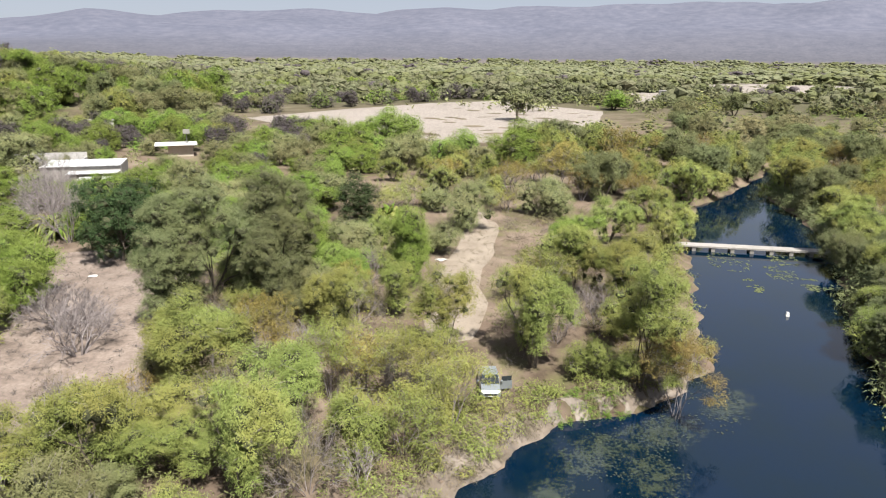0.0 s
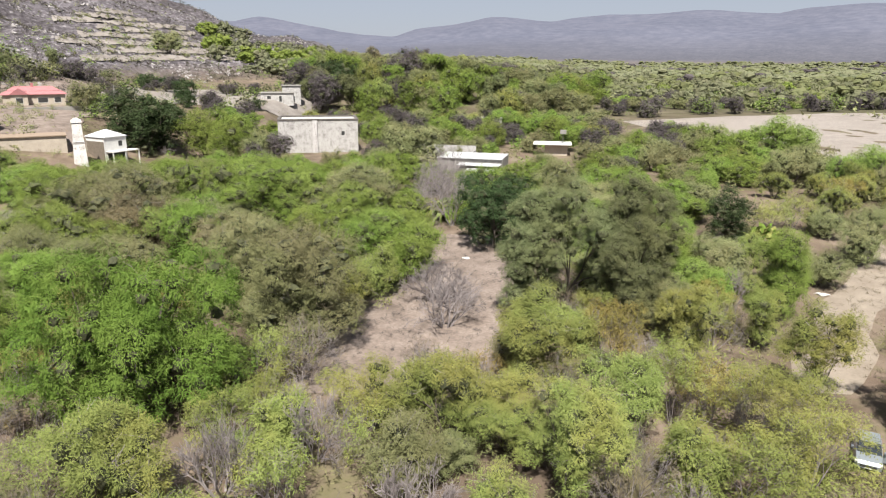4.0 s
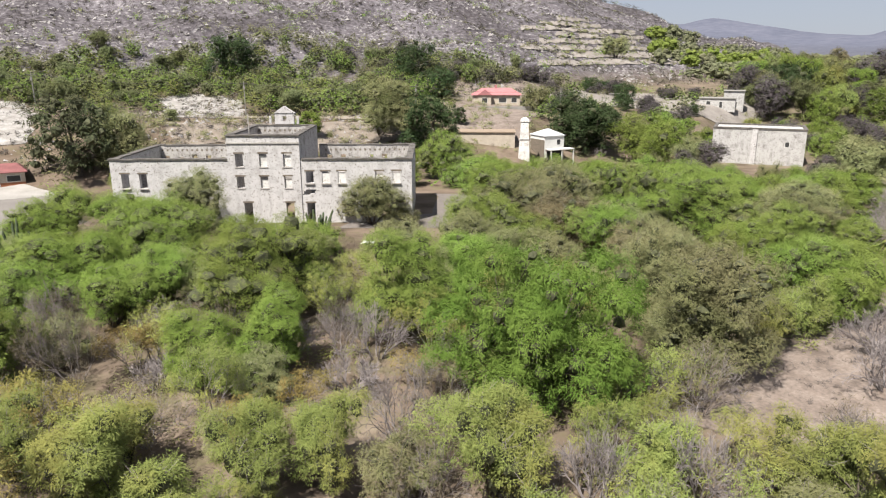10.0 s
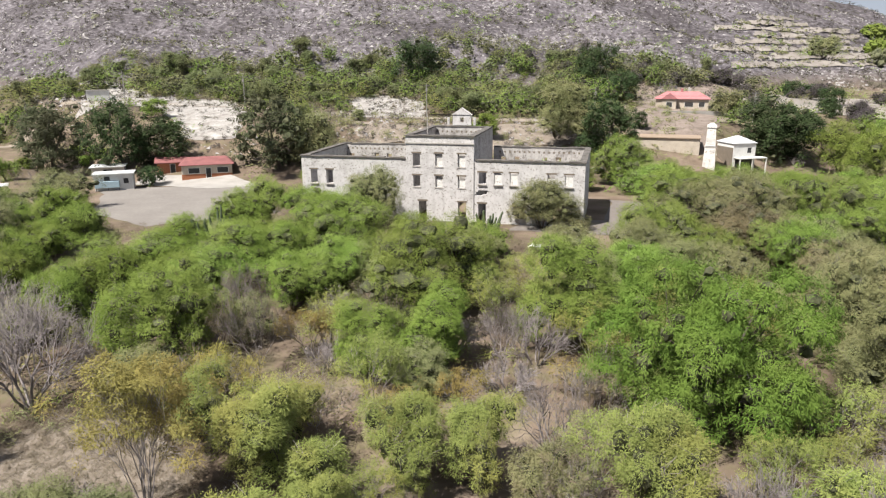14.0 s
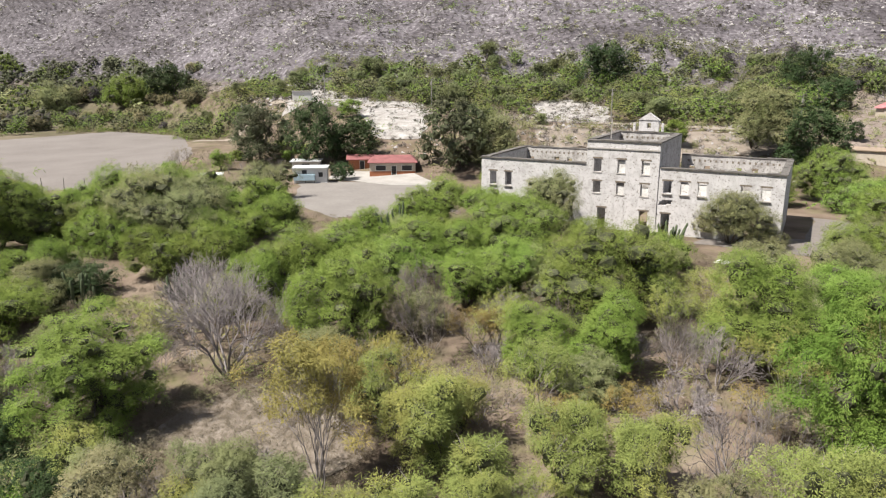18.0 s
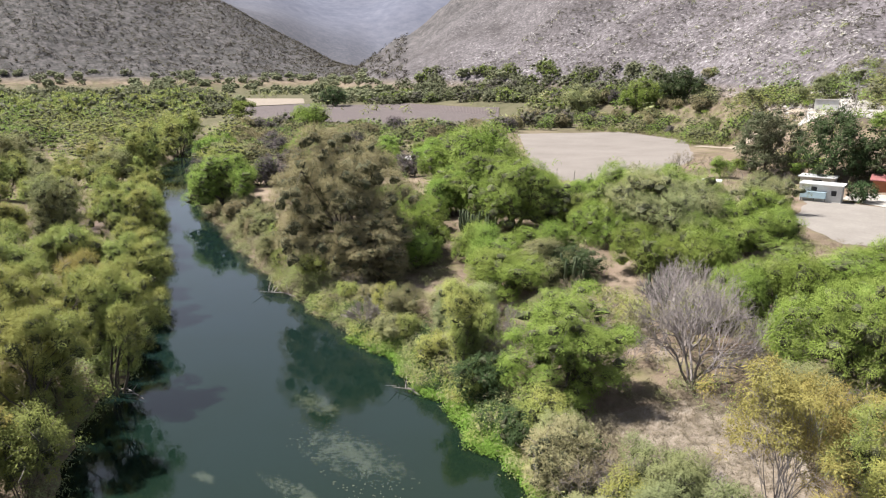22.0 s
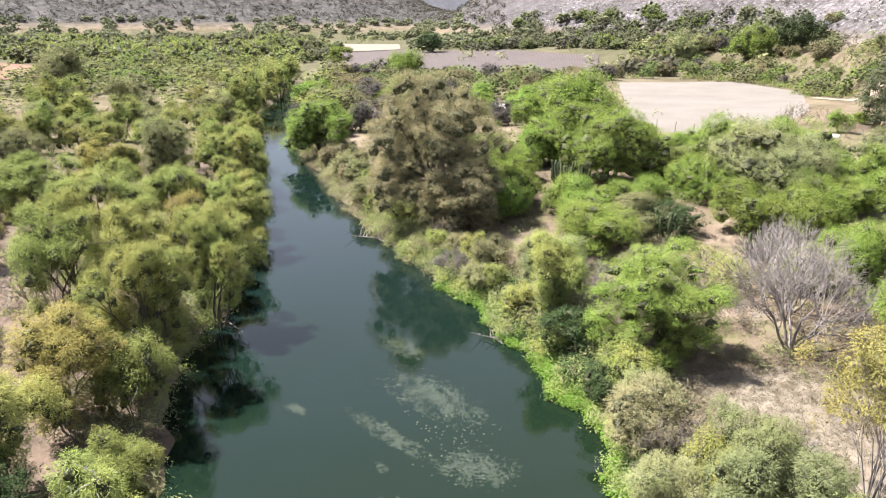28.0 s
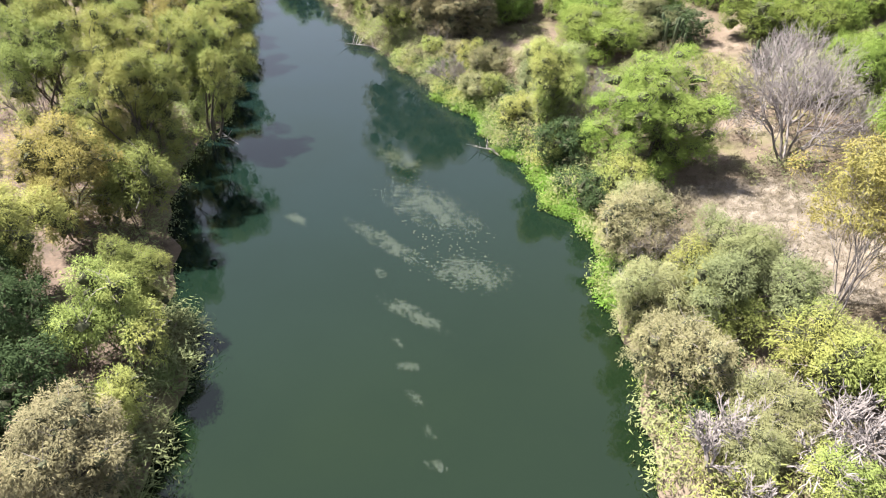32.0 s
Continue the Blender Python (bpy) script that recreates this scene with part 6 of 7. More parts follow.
opening(r, "window", 2.2, 1.4, 2.4, 0.9, 0)
opening(r, "window", -1.2, 2.1, 2.9, 1.0, 0)
r = house("white_shed", -73.0, 150.0, 19, "small white shed with dark doorway", 6.5, 4.0, 2.6, M_WHITE, "shed")
part("roof", boxes((-3.6, 3.6, -1.0, 4.3, 2.6, 2.76)), M_TIN, r)
opening(r, "door", 0.0, 0.0, 2.1, 1.8, 0)
r = house("upper_shed", -103.0, 209.0, 24, "small white block shed beside the upper road", 6.0, 4.0, 3.2, M_WHITE, "shed")
part("roof", boxes((-3.2, 3.2, -0.2, 4.2, 3.2, 3.36)), M_CONC, r)
r = house("field_hut", -84.0, 127.5, 30, "small grey hut with flat sheet roof", 5.0, 3.2, 2.2, M_CONC, "hut")
part("roof", boxes((-2.8, 2.8, -0.5, 3.5, 2.2, 2.32)), M_TIN, r)
opening(r, "door", 0.8, 0.0, 1.9, 0.9, 0)

# chimney and white house of the old mill
r = new("mill_chimney")
r.matrix_basis = pose(58.2, 154.5, z_at(58.2, 154.5), 0, 0, -20)
tagged(r, "white tapering square brick chimney with dark bands", "chimney")


def frustum(z0, z1, a, b):
    bm = bmesh.new()
    v = [bm.verts.new((sx * s, sy * s, z)) for z, s in ((z0, a), (z1, b)) for sx, sy in ((-1, -1), (1, -1), (1, 1), (-1, 1))]
    for f in ((3, 2, 1, 0), (4, 5, 6, 7), (0, 1, 5, 4), (1, 2, 6, 5), (2, 3, 7, 6), (3, 0, 4, 7)):
        bm.faces.new([v[i] for i in f])
    return bm


part("lower_shaft", frustum(-1, 4.3, 1.35, 1.12), M_LIME, r)
part("band", frustum(4.3, 4.5, 1.2, 1.2), M_SILL, r)
part("upper_shaft", frustum(4.6, 8.6, 1.05, 0.88), M_LIME, r)
part("cap", frustum(8.6, 9.1, 1.05, 0.95), M_LIME, r)
part("cap_top", frustum(9.1, 9.5, 0.75, 0.4), M_LIME, r)
r = house("mill_house", 66.6, 156.5, 14, "two-storey white mill house with an open dark porch", 5.6, 6.0, 6.2, M_WHITE)
part("roof", gable_roof(bmesh.new(), -2.8, 2.8, 0, 6.0, 6.2, 1.4, 2.6, 0.2), M_TIN, r)
part("porch_roof", boxes((-2.6, 4.2, -2.4, -0.02, 3.0, 3.18)), M_WHITE, r)
for x in (-2.5, 0.6, 4.05):
    part("post", boxes((x - 0.1, x + 0.1, -2.35, -2.15, -0.5, 3.0)), M_WHITE, r)
part("brick_side", boxes((-2.83, -2.805, 0.1, 5.9, -0.5, 5.2)), M_LINTEL, r, "bare dark brick side wall")
opening(r, "porch_opening", 0.0, 0.0, 2.6, 4.4, 0)
opening(r, "window", 1.2, 4.0, 5.2, 1.0, 0)
r = house("mill_shed", 49.0, 162.0, -18, "long low shed with a flat tan roof", 18.0, 7.0, 2.8, M_BEIGE, "shed")
part("roof", boxes((-9.2, 9.2, -0.3, 7.2, 2.8, 2.98)), M_TAN, r)

# red-roofed bungalow on the slope
r = house("bungalow", 70.5, 214.0, -18, "beige bungalow with a pale red hipped roof", 15.0, 8.0, 3.2, M_BEIGE)
part("roof", gable_roof(bmesh.new(), -7.5, 7.5, 0, 8.0, 3.2, 2.0, 3.4, 0.5), M_PINKROOF, r)
part("front_wing", boxes((-5.6, -1.6, -2.0, -0.01, -1.5, 3.2)), M_BEIGE, r)
bm = bmesh.new()
v = [bm.verts.new(p) for p in ((-6.0, -2.4, 3.21), (-1.2, -2.4, 3.21), (-3.6, -2.4, 4.9), (-6.0, 3, 3.21), (-1.2, 3, 3.21), (-3.6, 3, 4.9))]
for f in ((0, 1, 2), (5, 4, 3), (1, 4, 5, 2), (2, 5, 3, 0), (0, 3, 4, 1)):
    bm.faces.new([v[i] for i in f])
part("wing_roof", bm, M_PINKROOF, r)
opening(r, "window", -3.6, 0.9, 2.3, 1.6, -2.0)
opening(r, "window", 2.0, 0.9, 2.2, 2.4, 0)
opening(r, "window", 5.6, 0.9, 2.2, 1.6, 0)
part("chimney", boxes((-0.6, 0.1, 3.6, 4.3, 3.6, 6.1)), M_PINKROOF, r)
r = house("terrace_wall", 66.0, 206.0, -18, "low pale retaining wall below the bungalow", 26.0, 0.5, 0.7, M_CONC, "wall")

# the old block and the small houses of the village
r = house("old_block", 117.0, 149.0, -38, "large windowless weathered pale block with parapet", 21.0, 12.0, 8.6, M_OLD, "old building")
for a in ((-10.6, 10.6, -0.12, 0.5, 8.6, 9.0), (-10.6, 10.6, 11.5, 12.12, 8.6, 9.0), (-10.6, -9.9, 0.51, 11.49, 8.6, 9.0), (9.9, 10.6, 0.51, 11.49, 8.6, 9.0)):
    part("parapet", boxes(a), M_CORNICE, r)
part("buttress", boxes((-1.5, -0.3, -0.5, -0.01, -1, 8.6)), M_PLASTER, r)
opening(r, "window", 6.5, 4.6, 5.8, 0.9, 0)
r = house("tin_roofed_barn", 117.5, 97.0, -62, "long low barn with pale metal sheet roofs", 14.6, 9.0, 3.6, M_CONC, "barn")
for i in range(28):
    x = -7.3 + i * 0.52
    part("roof_sheet", boxes((x, x + 0.5, -0.4, 9.4, 3.62 + 0.05 * (i % 2), 3.7 + 0.05 * (i % 2))), M_TIN, r)
part("lower_roof", boxes((-2.0, 7.2, -4.2, -0.42, 2.7, 2.82)), M_TIN, r)
part("lower_roof", boxes((0.5, 8.4, -8.0, -4.25, 2.1, 2.2)), M_TIN, r)
part("front_wall", boxes((0.7, 8.2, -7.8, -7.6, -1.0, 2.095)), M_CONC, r)
for x in (-1.8, 2.6, 7.0):
    part("post", boxes((x - 0.07, x + 0.07, -4.1, -3.96, -0.5, 2.7)), M_STEEL, r)
r = new("roofless_house")
r.matrix_basis = pose(119.5, 108.0, z_at(119.5, 108.0), 0, 0, -62)
tagged(r, "roofless pale grey block walls beside the barn", "ruin")
for a in ((-7.5, 7.5, -0.3, 0, -1, 3.0), (-7.5, -7.2, 0.01, 6.7, -1, 4.4), (7.2, 7.5, 0.01, 6.7, -1, 3.6), (-7.5, 7.5, 6.71, 7.0, -1, 4.6), (-1.0, -0.7, 0.01, 6.7, -1, 3.9)):
    part("wall", boxes(a), M_OLD, r)
r = house("canopy_hut", 157.0, 100.0, -57, "hut under a flat white canopy with a water tank", 6.0, 5.0, 3.0, M_BEIGE, "hut")
part("canopy", boxes((-6.0, 4.0, -1.5, 5.5, 3.0, 3.2)), M_WHITE, r)
part("tank_pole", boxes((1.6, 1.8, 2, 2.2, 3.2, 5.6)), M_STEEL, r)
part("tank", boxes((0.9, 2.5, 1.4, 2.8, 5.6, 6.6)), M_CONC, r)
for x, y, rz, sx, h, words in ((157.0, 224.0, -38, 12.0, 3.2, "white flat-roofed village house"), (168.0, 230.0, -38, 7.0, 6.0, "two-storey grey village house"), (205.0, 160.0, -50, 9.0, 3.2, "small white village house among trees"), (238.0, 165.0, -50, 10.0, 3.0, "low village house with white roof"), (470.0, -52.0, -90, 16.0, 5.0, "far pale field barn with flat roof")):
    r = house("village_house", x, y, rz, words, sx, 7.0, h, M_OLD)
    part("roof", boxes((-sx / 2 - 0.3, sx / 2 + 0.3, -0.4, 7.3, h, h + 0.2)), M_CONC, r)
    opening(r, "window", -sx * 0.25, 1.0, 2.2, 1.4, 0)
    opening(r, "door", sx * 0.1, 0.0, 2.1, 1.0, 0)

# ---- poles with their lines, signs, fences, bridge, car ----
pole_tops = []
for x, y in ((-128, 214), (-94.5, 208), (-59.2, 208), (-5.2, 192), (37.9, 181), (82.0, 190)):
    r = new("utility_pole")
    z = z_at(x, y)
    r.matrix_basis = pose(x, y, z)
    tagged(r, "grey concrete utility pole with a short crossarm", "utility pole", "poles along the upper road")
    child("shaft", mesh("shaft", *tube([(0, 0, -0.5), (0, 0, 8.6)], [0.17, 0.11], 8), M_CONC), r)
    part("crossarm", boxes((-0.9, 0.9, -0.06, 0.06, 8.0, 8.12)), M_STEEL, r)
    part("transformer", boxes((-0.25, 0.25, -0.5, -0.1, 6.6, 7.4)), M_CONC, r)
    pole_tops.append(Vector((x, y, z + 8.15)))
for dx in (-0.8, 0.8):
    for a, b in zip(pole_tops, pole_tops[1:]):
        pts = [a.lerp(b, k / 8) + Vector((dx, 0, -1.2 * math.sin(math.pi * k / 8))) for k in range(9)]
        tagged(new("power_line", mesh("power_line", *tube(pts, [0.02] * 9, 3), M_STEEL)), "thin sagging power line between poles", "cable", "power lines")
r = new("street_lamp")
r.matrix_basis = pose(-89.5, 172.0, z_at(-89.5, 172.0))
tagged(r, "pale concrete street lamp with a curved arm", "street lamp")
child("pole", mesh("pole", *tube([(0, 0, -0.3), (0, 0, 6.6), (-0.4, 0, 7.1), (-1.5, 0, 7.2)], [0.11, 0.08, 0.06, 0.05], 8), M_WHITE), r)
part("lamp_head", boxes((-2.1, -1.4, -0.15, 0.15, 7.1, 7.28)), M_WHITE, r)

for x, y, w, words in ((164.0, 69.4, 1.7, "orange sign board on two posts"), (151.0, 58.0, 1.8, "dull red sign board on two posts")):
    r = new("sign_board")
    r.matrix_basis = pose(x, y, z_at(x, y), 0, 0, -65)
    tagged(r, words, "sign")
    part("panel", boxes((-w / 2, w / 2, -0.03, 0.03, 1.2, 2.2)), M_ORANGE if y > 60 else M_RED, r)
    for k in (0, 1):
        part("text_bar", boxes((-w * 0.38, w * 0.38, -0.045, -0.031, 1.5 + 0.3 * k, 1.62 + 0.3 * k)), M_WHITE, r)
    for s in (-1, 1):
        part("post", boxes((s * w * 0.4 - 0.05, s * w * 0.4 + 0.05, 0.031, 0.12, -0.3, 2.2)), M_STEEL, r)

r = new("low_bridge")
r.matrix_basis = pose(106.4, -14.2, 0, 0, 0, -88)
tagged(r, "low pale concrete footbridge on short piers", "bridge", kind="")
n = 9
for i in range(n):
    part("deck_slab", boxes((i * 2.75, i * 2.75 + 2.73, -1.0, 1.0, 0.62, 0.86)), M_PALE, r)
    part("pier", boxes((i * 2.75 + 2.4, i * 2.75 + 2.95, -0.9, 0.9, -1.5, 0.615)), M_CONC, r)
r = new("river_buoy")
r.matrix_basis = pose(79.5, -23.5, 0)
tagged(r, "small white float on the water", "buoy")
part("float", frustum(-0.15, 0.45, 0.22, 0.14), M_WHITE, r)


def car():
    root = new("parked_car")
    root.matrix_basis = pose(51.6, 6.6, z_at(51.6, 6.6) - 0.02, 0, 0, 192)
    tagged(root, "silver hatchback car parked with one door open", "car")
    silver = surface("silver_car_paint", [(0.3, (0.2, 0.225, 0.24)), (0.7, (0.25, 0.275, 0.29))], 0.5, 3, 0.3, 0.02, 0.01, 0.35, 0.05)
    glass = surface("car_glass", [(0.3, (0.02, 0.025, 0.03)), (0.7, (0.03, 0.035, 0.04))], 1, 3, 0.08, 0.0, 0.01)
    tyre = paint("tyre_rubber", (0.03, 0.03, 0.03))
    # stations along the length: x, half width, sill, beltline
    def loft(stations):
        bm = bmesh.new()
        rings = []
        for x, w, z0, z1 in stations:
            rings.append([bm.verts.new(p) for p in ((x, -w * 0.96, z0), (x, w * 0.96, z0), (x, w, (z0 + z1) / 2), (x, w * 0.9, z1), (x, -w * 0.9, z1), (x, -w, (z0 + z1) / 2))])
        for a, b in zip(rings, rings[1:]):
            for k in range(6):
                bm.faces.new((a[k], a[(k + 1) % 6], b[(k + 1) % 6], b[k]))
        bm.faces.new(rings[0][::-1])
        bm.faces.new(rings[-1])
        bmesh.ops.recalc_face_normals(bm, faces=bm.faces[:])
        return bm
    part("body", loft([(2.0, 0.72, 0.32, 0.62), (1.85, 0.82, 0.25, 0.8), (1.0, 0.86, 0.22, 0.98), (0.2, 0.87, 0.22, 1.0), (-1.2, 0.87, 0.22, 1.02), (-1.85, 0.82, 0.3, 1.0), (-1.98, 0.74, 0.4, 0.9)]), silver, root)
    part("glasshouse", loft([(1.05, 0.74, 0.97, 0.99), (0.35, 0.72, 0.97, 1.44), (-1.2, 0.7, 0.97, 1.46), (-1.75, 0.68, 0.97, 1.05)]), glass, root, "dark car glass")
    part("roof_panel", boxes((-1.2, 0.32, -0.62, 0.62, 1.445, 1.5)), silver, root)
    part("grille", boxes((1.9, 2.02, -0.5, 0.5, 0.42, 0.56)), M_DARK, root)
    part("number_plate", boxes((2.005, 2.03, -0.2, 0.2, 0.34, 0.41)), M_WHITE, root)
    for s in (-1, 1):
        part("headlight", boxes((1.78, 1.93, s * 0.66 - 0.14, s * 0.66 + 0.14, 0.62, 0.77)), M_WHITE, root)
        part("mirror", boxes((0.6, 0.75, s * 0.98 - 0.1, s * 0.98 + 0.08, 0.98, 1.12)), silver, root)
        for x in (1.25, -1.25):
            wheel = part("wheel", bmesh.new(), tyre, root)
            bm = bmesh.new()
            bmesh.ops.create_cone(bm, cap_ends=True, segments=16, radius1=0.31, radius2=0.31, depth=0.2, matrix=pose(x, s * 0.8, 0.31, 90))
            bm.to_mesh(wheel.data)
            bm.free()
            bm = bmesh.new()
            bmesh.ops.create_cone(bm, cap_ends=True, segments=12, radius1=0.19, radius2=0.17, depth=0.22, matrix=pose(x, s * 0.805, 0.31, 90))
            part("rim", bm, M_TIN, wheel)
    door = part("open_door", boxes((-0.02, 0.06, 0, 1.0, 0.28, 0.98)), silver, root, at=pose(0.55, 0.86, 0, 0, 0, 12))
    part("door_glass", boxes((0.0, 0.04, 0.1, 0.95, 0.985, 1.4)), glass, door)


car()

# posts of the playing field, with bare saplings and shelter
for i in range(9):
    x, y = -96.0 - 4.2 * i, 117.5 - 1.1 * i
    r = new("fence_post", mesh("fence_post", *tube([(0, 0, -0.3), (0.03, 0, 2.6)], [0.07, 0.05], 6), M_BARK))
    r.matrix_basis = pose(x, y, z_at(x, y), TURN.uniform(-4, 4), TURN.uniform(-4, 4), 0)
    tagged(r, "grey wooden post at the field's edge", "post", "field posts")
r = new("field_shelter")
r.matrix_basis = pose(-152.0, 100.5, z_at(-152, 100.5), 0, 0, 55)
tagged(r, "white sheet shelter on thin posts", "shelter")
part("sheet_roof", gable_roof(bmesh.new(), -4.2, 4.2, -2.5, 2.5, 3.0, 0.7, 0, 0.2), M_WHITE, r)
for a in (-4, 4):
    for b in (-2.3, 2.3):
        part("post", boxes((a - 0.06, a + 0.06, b - 0.06, b + 0.06, -0.3, 3.0)), M_STEEL, r)
for x, y, s, words in ((66.5, 55.2, 1.0, "white scrap lying on the clearing"), (-37.6, 37.5, 0.7, "white sack caught on the bank"), (13.0, 92.0, 1.6, "pale plastic sheet on the ground"), (84.0, 17.5, 1.2, "pale slab beside the track")):
    bm = bmesh.new()
    bmesh.ops.create_grid(bm, x_segments=4, y_segments=4, size=s * 0.5)
    for v in bm.verts:
        v.co.z = 0.1 + 0.12 * rolling(v.co.x * 9 + x, v.co.y * 11)
    bmesh.ops.solidify(bm, geom=bm.faces[:], thickness=0.04)
    me = bpy.data.meshes.new("litter")
    bm.to_mesh(me)
    bm.free()
    me.materials.append(M_WHITE)
    ob = new("litter", me)
    ob.matrix_basis = pose(x, y, z_at(x, y), 0, 0, 40 * s)
    tagged(ob, words, "litter")


# ---- cacti, strap-leaved plants, dead branches in the water, floating weed ----
def cactus_clump(x, y, n, h, spread, seed):
    rng = random.Random(seed)
    root = new("organ_cactus")
    root.matrix_basis = pose(x, y, z_at(x, y))
    tagged(root, "clump of dark columnar organ cactus stems", "cactus", "organ cacti")
    for i in range(n):
        a, q = rng.uniform(0, 6.28), spread * math.sqrt(rng.random())
        bx, by, hh = q * math.cos(a), q * math.sin(a), h * rng.uniform(0.55, 1.0)
        lean = rng.uniform(0, 0.22) * hh
        child("stem", mesh("stem", *tube([(bx * 0.7, by * 0.7, -0.2), (bx, by, hh * 0.4), (bx + lean * math.cos(a), by + lean * math.sin(a), hh * 0.93), (bx + lean * math.cos(a), by + lean * math.sin(a), hh)], [0.17, 0.19, 0.15, 0.04], 8), M_CACTUS, True), root)


cactus_clump(-84.5, 68.5, 44, 4.4, 3.2, 1)
cactus_clump(-58.0, 63.0, 22, 4.0, 3.0, 2)
cactus_clump(-27.5, 86.0, 14, 7.0, 2.0, 3)
for i in range(7):
    cactus_clump(-47.0 + i * 3.4, 66.0 + i * 0.9, 9, 3.6, 1.6, 10 + i)
cactus_clump(7.0, 99.0, 14, 3.4, 1.8, 30)


def strap_plant(x, y, n, ln, seed, words):
    rng = random.Random(seed)
    root = new("strap_leaved_plant")
    root.matrix_basis = pose(x, y, z_at(x, y))
    tagged(root, words, "plant")
    for i in range(n):
        a, up = rng.uniform(0, 6.28), rng.uniform(0.5, 1.25)
        base = (rng.uniform(-1.4, 1.4), rng.uniform(-1.4, 1.4), rng.uniform(0.6, 2.2))
        pts, wd = [], [0.2, 0.3, 0.24, 0.04]
        for k in range(4):
            s = ln * k / 3
            pts.append((base[0] + math.cos(a) * s * math.cos(up), base[1] + math.sin(a) * s * math.cos(up), base[2] + s * math.sin(up) - 0.16 * s * s))
        side = Vector((-math.sin(a), math.cos(a), 0))
        verts = [tuple(Vector(p) + side * w * e) for p, w in zip(pts, wd) for e in (-1, 1)]
        child("leaf_blade", mesh("leaf_blade", verts, [(2 * k, 2 * k + 1, 2 * k + 3, 2 * k + 2) for k in range(3)], M_LEAF["willow"] if i % 3 else M_LEAF["vine"]), root)


strap_plant(81.0, 72.2, 130, 6.0, 4, "clump of yellow-green strap-leaved plants")
strap_plant(99.0, 29.0, 50, 2.4, 5, "small clump of yellow strap-leaved plants")


def dead_branch(x, y, rz, ln, seed, words):
    rng = np.random.default_rng(seed)
    pieces = [tube([(0, 0, -0.3), (ln * 0.4, 0.1, 0.4), (ln, 0, 0.2)], [0.1, 0.07, 0.02], 5)]
    for i in range(7):
        s = ln * rng.uniform(0.3, 0.95)
        e = Vector((s, 0, 0.35)) + Vector((0.6 * rng.random(), rng.normal() * 0.8, 0.2 + 0.6 * rng.random())) * ln * 0.3
        pieces.append(tube([(s, 0, 0.35), e], [0.045, 0.012], 4))
    ob = new("dead_branch", mesh("dead_branch", *join(pieces), M_TWIG))
    ob.matrix_basis = pose(x, y, 0.0, 0, 0, rz)
    tagged(ob, words, "branch")


dead_branch(-46.0, 33.2, -150, 3.2, 3, "pale dead branch lying in the water")
dead_branch(-63.0, 11.0, 20, 4.5, 5, "dark fallen limb at the water's edge")
dead_branch(-78.0, 35.5, -140, 6.0, 6, "bare limbs leaning over the river")

M_ALGAE = surface("floating_weed", [(0.3, (0.016, 0.022, 0.012)), (0.7, (0.034, 0.04, 0.024))], 1.2, 6, 0.6)
M_LILY = surface("yellow_green_weed", [(0.3, (0.05, 0.062, 0.022)), (0.7, (0.1, 0.115, 0.04))], 0.8, 6, 0.6)


def weed(name, seed, blobs, count, size, material, label):
    rng = np.random.default_rng(seed)
    verts, faces = [], []
    for i in range(count):
        bx, by, rx, ry, turn = blobs[rng.integers(len(blobs))]
        q, a = math.sqrt(rng.random()), rng.uniform(0, 6.28)
        u, v = q * math.cos(a) * rx, q * math.sin(a) * ry
        c, s = math.cos(radians(turn)), math.sin(radians(turn))
        x, y = bx + u * c - v * s, by + u * s + v * c
        if noise.noise((x * 0.5, y * 0.5, seed)) + 0.8 * noise.noise((x * 1.9, y * 1.9, seed)) < 0.02 or river_depth(x, y) < 0.4:
            continue
        rad = rng.uniform(*size)
        k0, n = len(verts), 9
        for k in range(n):
            w = 2 * math.pi * k / n
            rr = rad * rng.uniform(0.55, 1.25)
            verts.append((x + rr * math.cos(w), y + rr * math.sin(w), 0.01 + 0.000005 * i))
        faces.append(tuple(range(k0, k0 + n)))
    tagged(new(name, mesh(name, verts, faces, material)), label, "water weed", kind="stuff")




def weed_mat_material():
    """Pale weed just under the surface, in a broken mat."""
    m, nt, b = nodes_of("submerged_weed")
    b.inputs["Base Color"].default_value = (0.052, 0.066, 0.046, 1)
    b.inputs["Roughness"].default_value, b.inputs["IOR"].default_value = 0.06, 1.82
    broken = mix(nt, 0.55, noise_of(nt, 1.0, 4, 0.6), noise_of(nt, 4.0, 6, 0.75))
    edge = nt.nodes.new("ShaderNodeAttribute")
    edge.attribute_name = "cover"
    f = ramp(nt, mix(nt, 1.0, broken, edge.outputs["Color"], "MULTIPLY"), [(0.43, (0, 0, 0)), (0.52, (0.62, 0.62, 0.62))])
    clear = nt.nodes.new("ShaderNodeBsdfTransparent")
    ms = nt.nodes.new("ShaderNodeMixShader")
    nt.links.new(f, ms.inputs[0])
    nt.links.new(clear.outputs[0], ms.inputs[1])
    nt.links.new(b.outputs[0], ms.inputs[2])
    nt.links.new(ms.outputs[0], nt.nodes["Material Output"].inputs[0])
    return m


M_MAT = weed_mat_material()


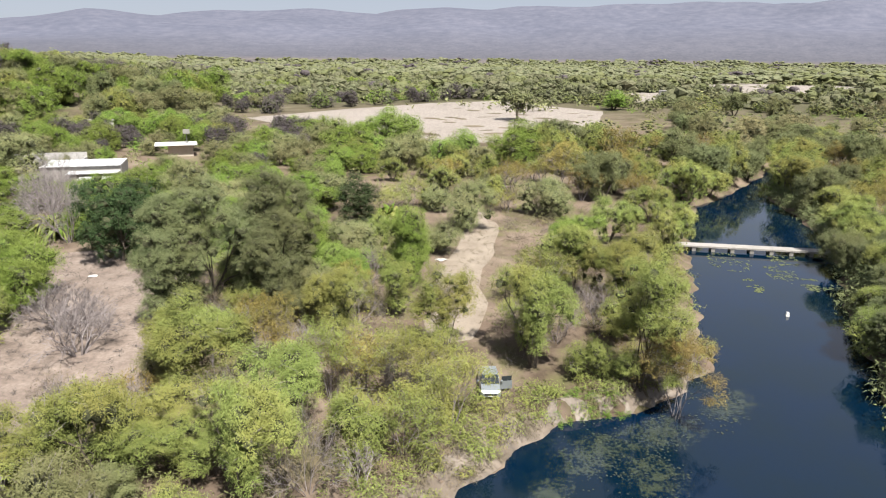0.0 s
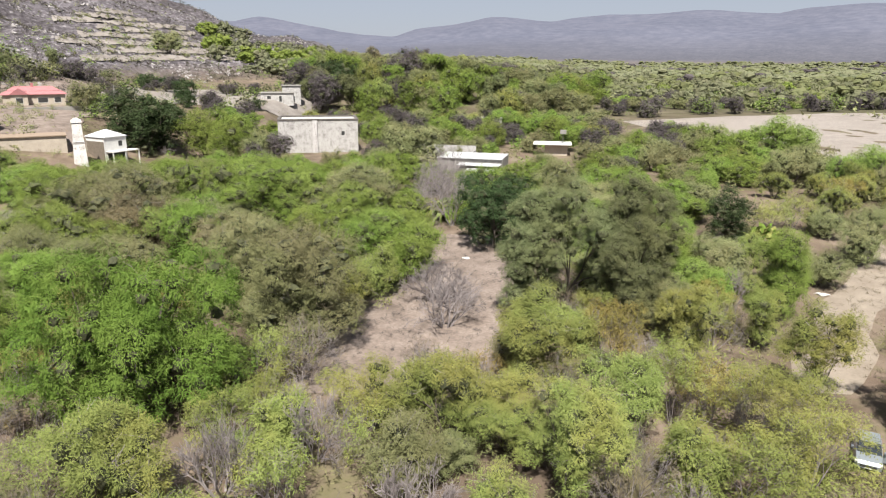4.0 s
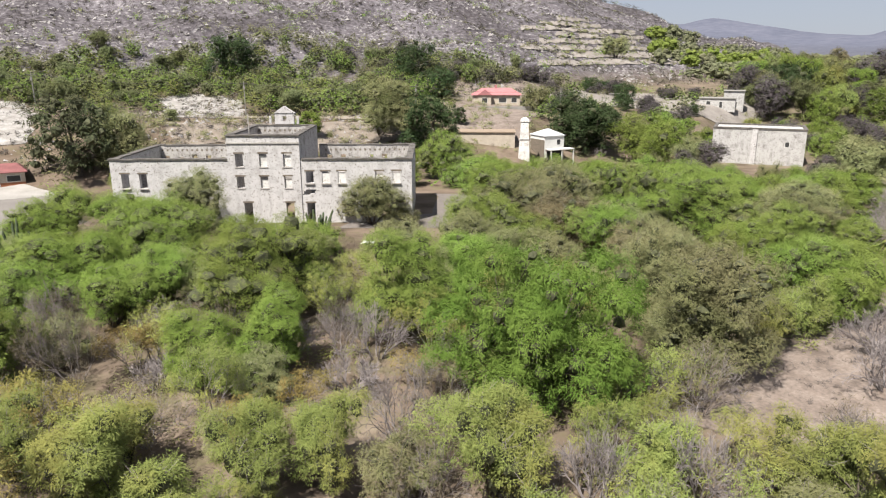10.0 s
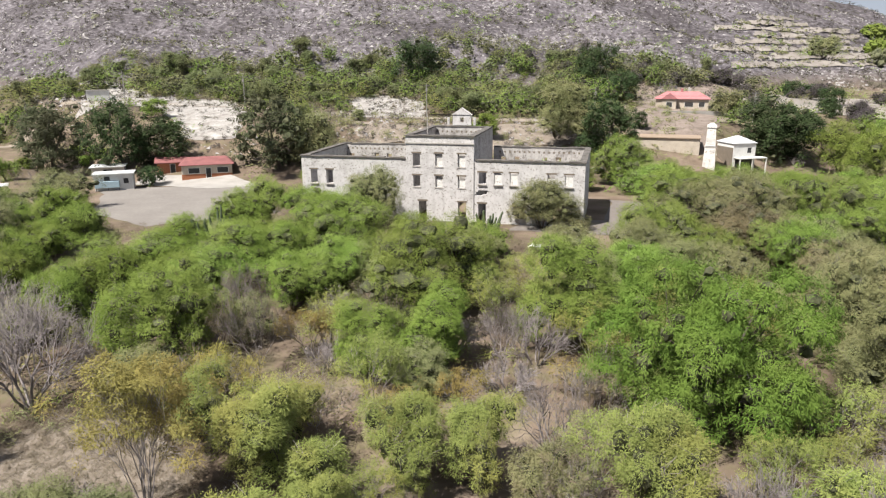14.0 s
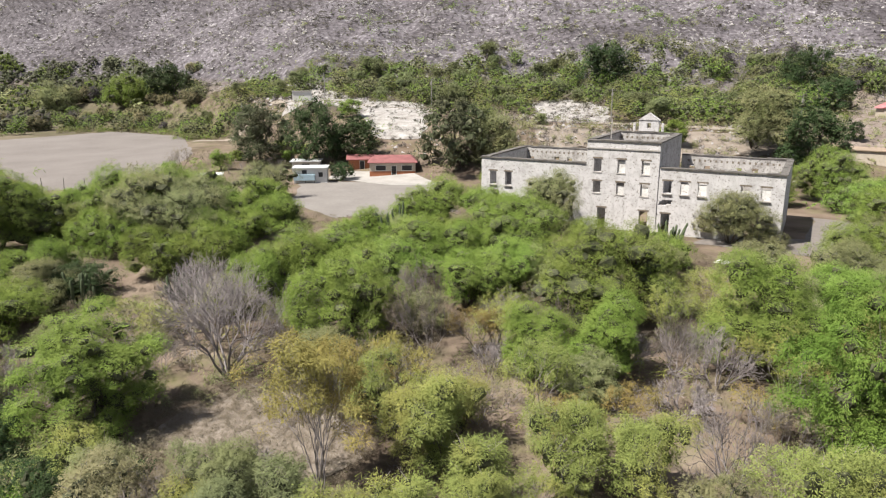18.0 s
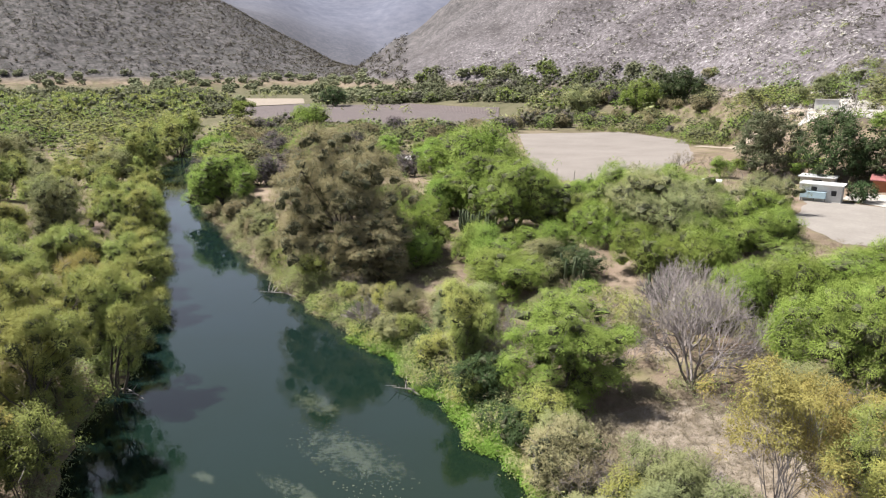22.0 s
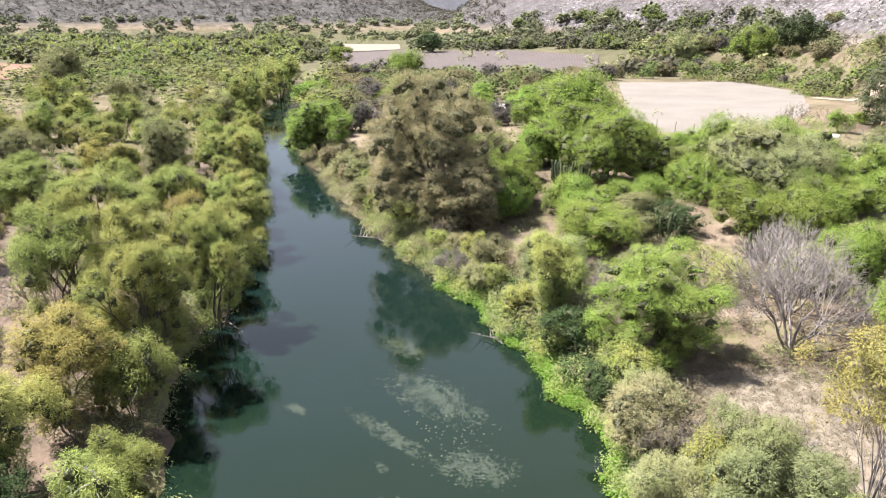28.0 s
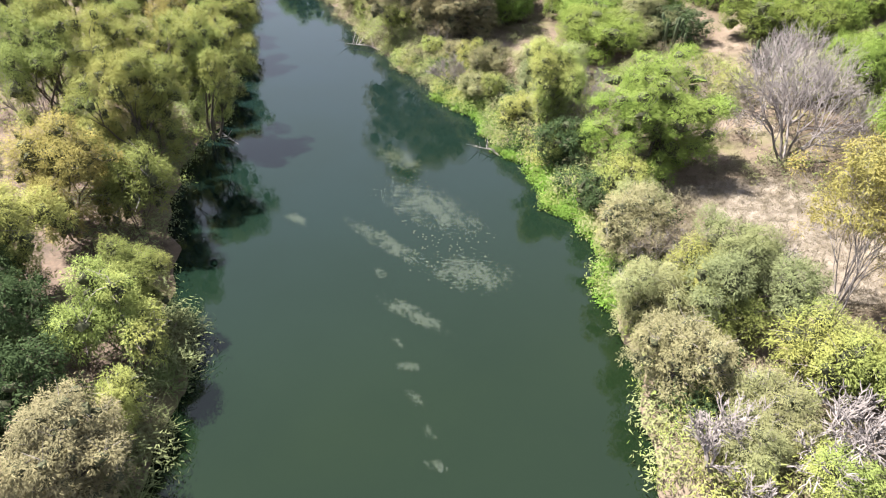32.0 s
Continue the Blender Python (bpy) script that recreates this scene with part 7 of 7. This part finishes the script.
def weed_mat(name, beds, label):
    """One broken sheet over beds (x, y, half length, half width, turn): thick in the middle of each, thinning out."""
    x0, x1 = min(b[0] - b[2] for b in beds) - 1, max(b[0] + b[2] for b in beds) + 1
    y0, y1 = min(b[1] - b[2] for b in beds) - 1, max(b[1] + b[2] for b in beds) + 1
    gx, gy = np.arange(x0, x1, 0.5), np.arange(y0, y1, 0.5)
    X, Y = np.meshgrid(gx, gy, indexing="ij")
    cover = np.zeros_like(X)
    for bx, by, rx, ry, turn in beds:
        c, q = math.cos(radians(turn)), math.sin(radians(turn))
        u, v = ((X - bx) * c + (Y - by) * q) / rx, (-(X - bx) * q + (Y - by) * c) / ry
        cover = np.maximum(cover, 1 - u * u - v * v)
    cover *= np.clip(river_depth(X, Y), 0, 1)
    n, k = X.shape
    i, j = np.meshgrid(np.arange(n - 1), np.arange(k - 1), indexing="ij")
    faces = np.stack([i * k + j, (i + 1) * k + j, (i + 1) * k + j + 1, i * k + j + 1], 2).reshape(-1, 4)
    corner = cover.ravel()[faces].max(1) > 0.02
    me = mesh(name, np.stack([X.ravel(), Y.ravel(), np.full(X.size, 0.012)], 1), faces[corner], M_MAT)
    layer = me.attributes.new("cover", "FLOAT_COLOR", "POINT")
    q = np.clip(cover.ravel(), 0, 1) ** 0.5
    layer.data.foreach_set("color", np.stack([q, q, q, np.ones_like(q)], 1).ravel().astype(np.float32))
    tagged(new(name, me), label, "water weed", kind="stuff")


weed_mat("submerged_weed", [(-50, 24.6, 6, 2.6, 10), (-41, 23.4, 9, 4.2, 14), (-32, 21.8, 5.5, 3.4, 40), (-38, 18.2, 8, 1.5, 18), (-29.5, 16.6, 5, 1.3, 24), (-44, 13.4, 2.4, 1.0, 20), (-34.5, 16.4, 1.6, 0.8, 10), (-31.0, 15.6, 1.8, 0.7, 30), (-27.8, 14.6, 1.5, 0.6, 0), (-25.5, 14.3, 1.3, 0.8, 60), (-23, 13.6, 1.6, 0.7, 18), (-20.6, 13.2, 1.2, 0.8, 0), (-18.6, 12.6, 1.3, 0.7, 40)], "pale grey-green weed mat under the surface")
weed_mat("shore_weed_mat", [(46, -2, 7, 4, -40), (50, -7, 8, 4, -50), (44, -6, 5, 4, 0), (56, -13, 6, 3.5, -30), (40, 1, 5, 2.5, -20)], "brownish weed mat by the muddy shore")
weed("floating_weed", 3, [(-40, 23, 8, 3.2, 10), (-34, 21, 5, 2.6, 20)], 300, (0.03, 0.09), M_ALGAE, "pale grey-green scraps of floating weed")
weed("shore_weed", 5, [(46, -2, 5, 3, 0), (50, -6, 6, 3, -30), (44, -6, 4, 3, 0), (56, -12, 5, 2.5, 0)], 700, (0.04, 0.12), M_ALGAE, "brownish weed floating by the shore")
weed("lily_weed", 7, [(101, -21, 5, 3, 0), (97, -27, 5, 2, 0), (92, -30, 3, 2, 0), (104, -29, 4, 2, 0), (90, -22, 3, 1.2, 0)], 1500, (0.06, 0.2), M_LILY, "yellow-green floating leaves near the bridge")
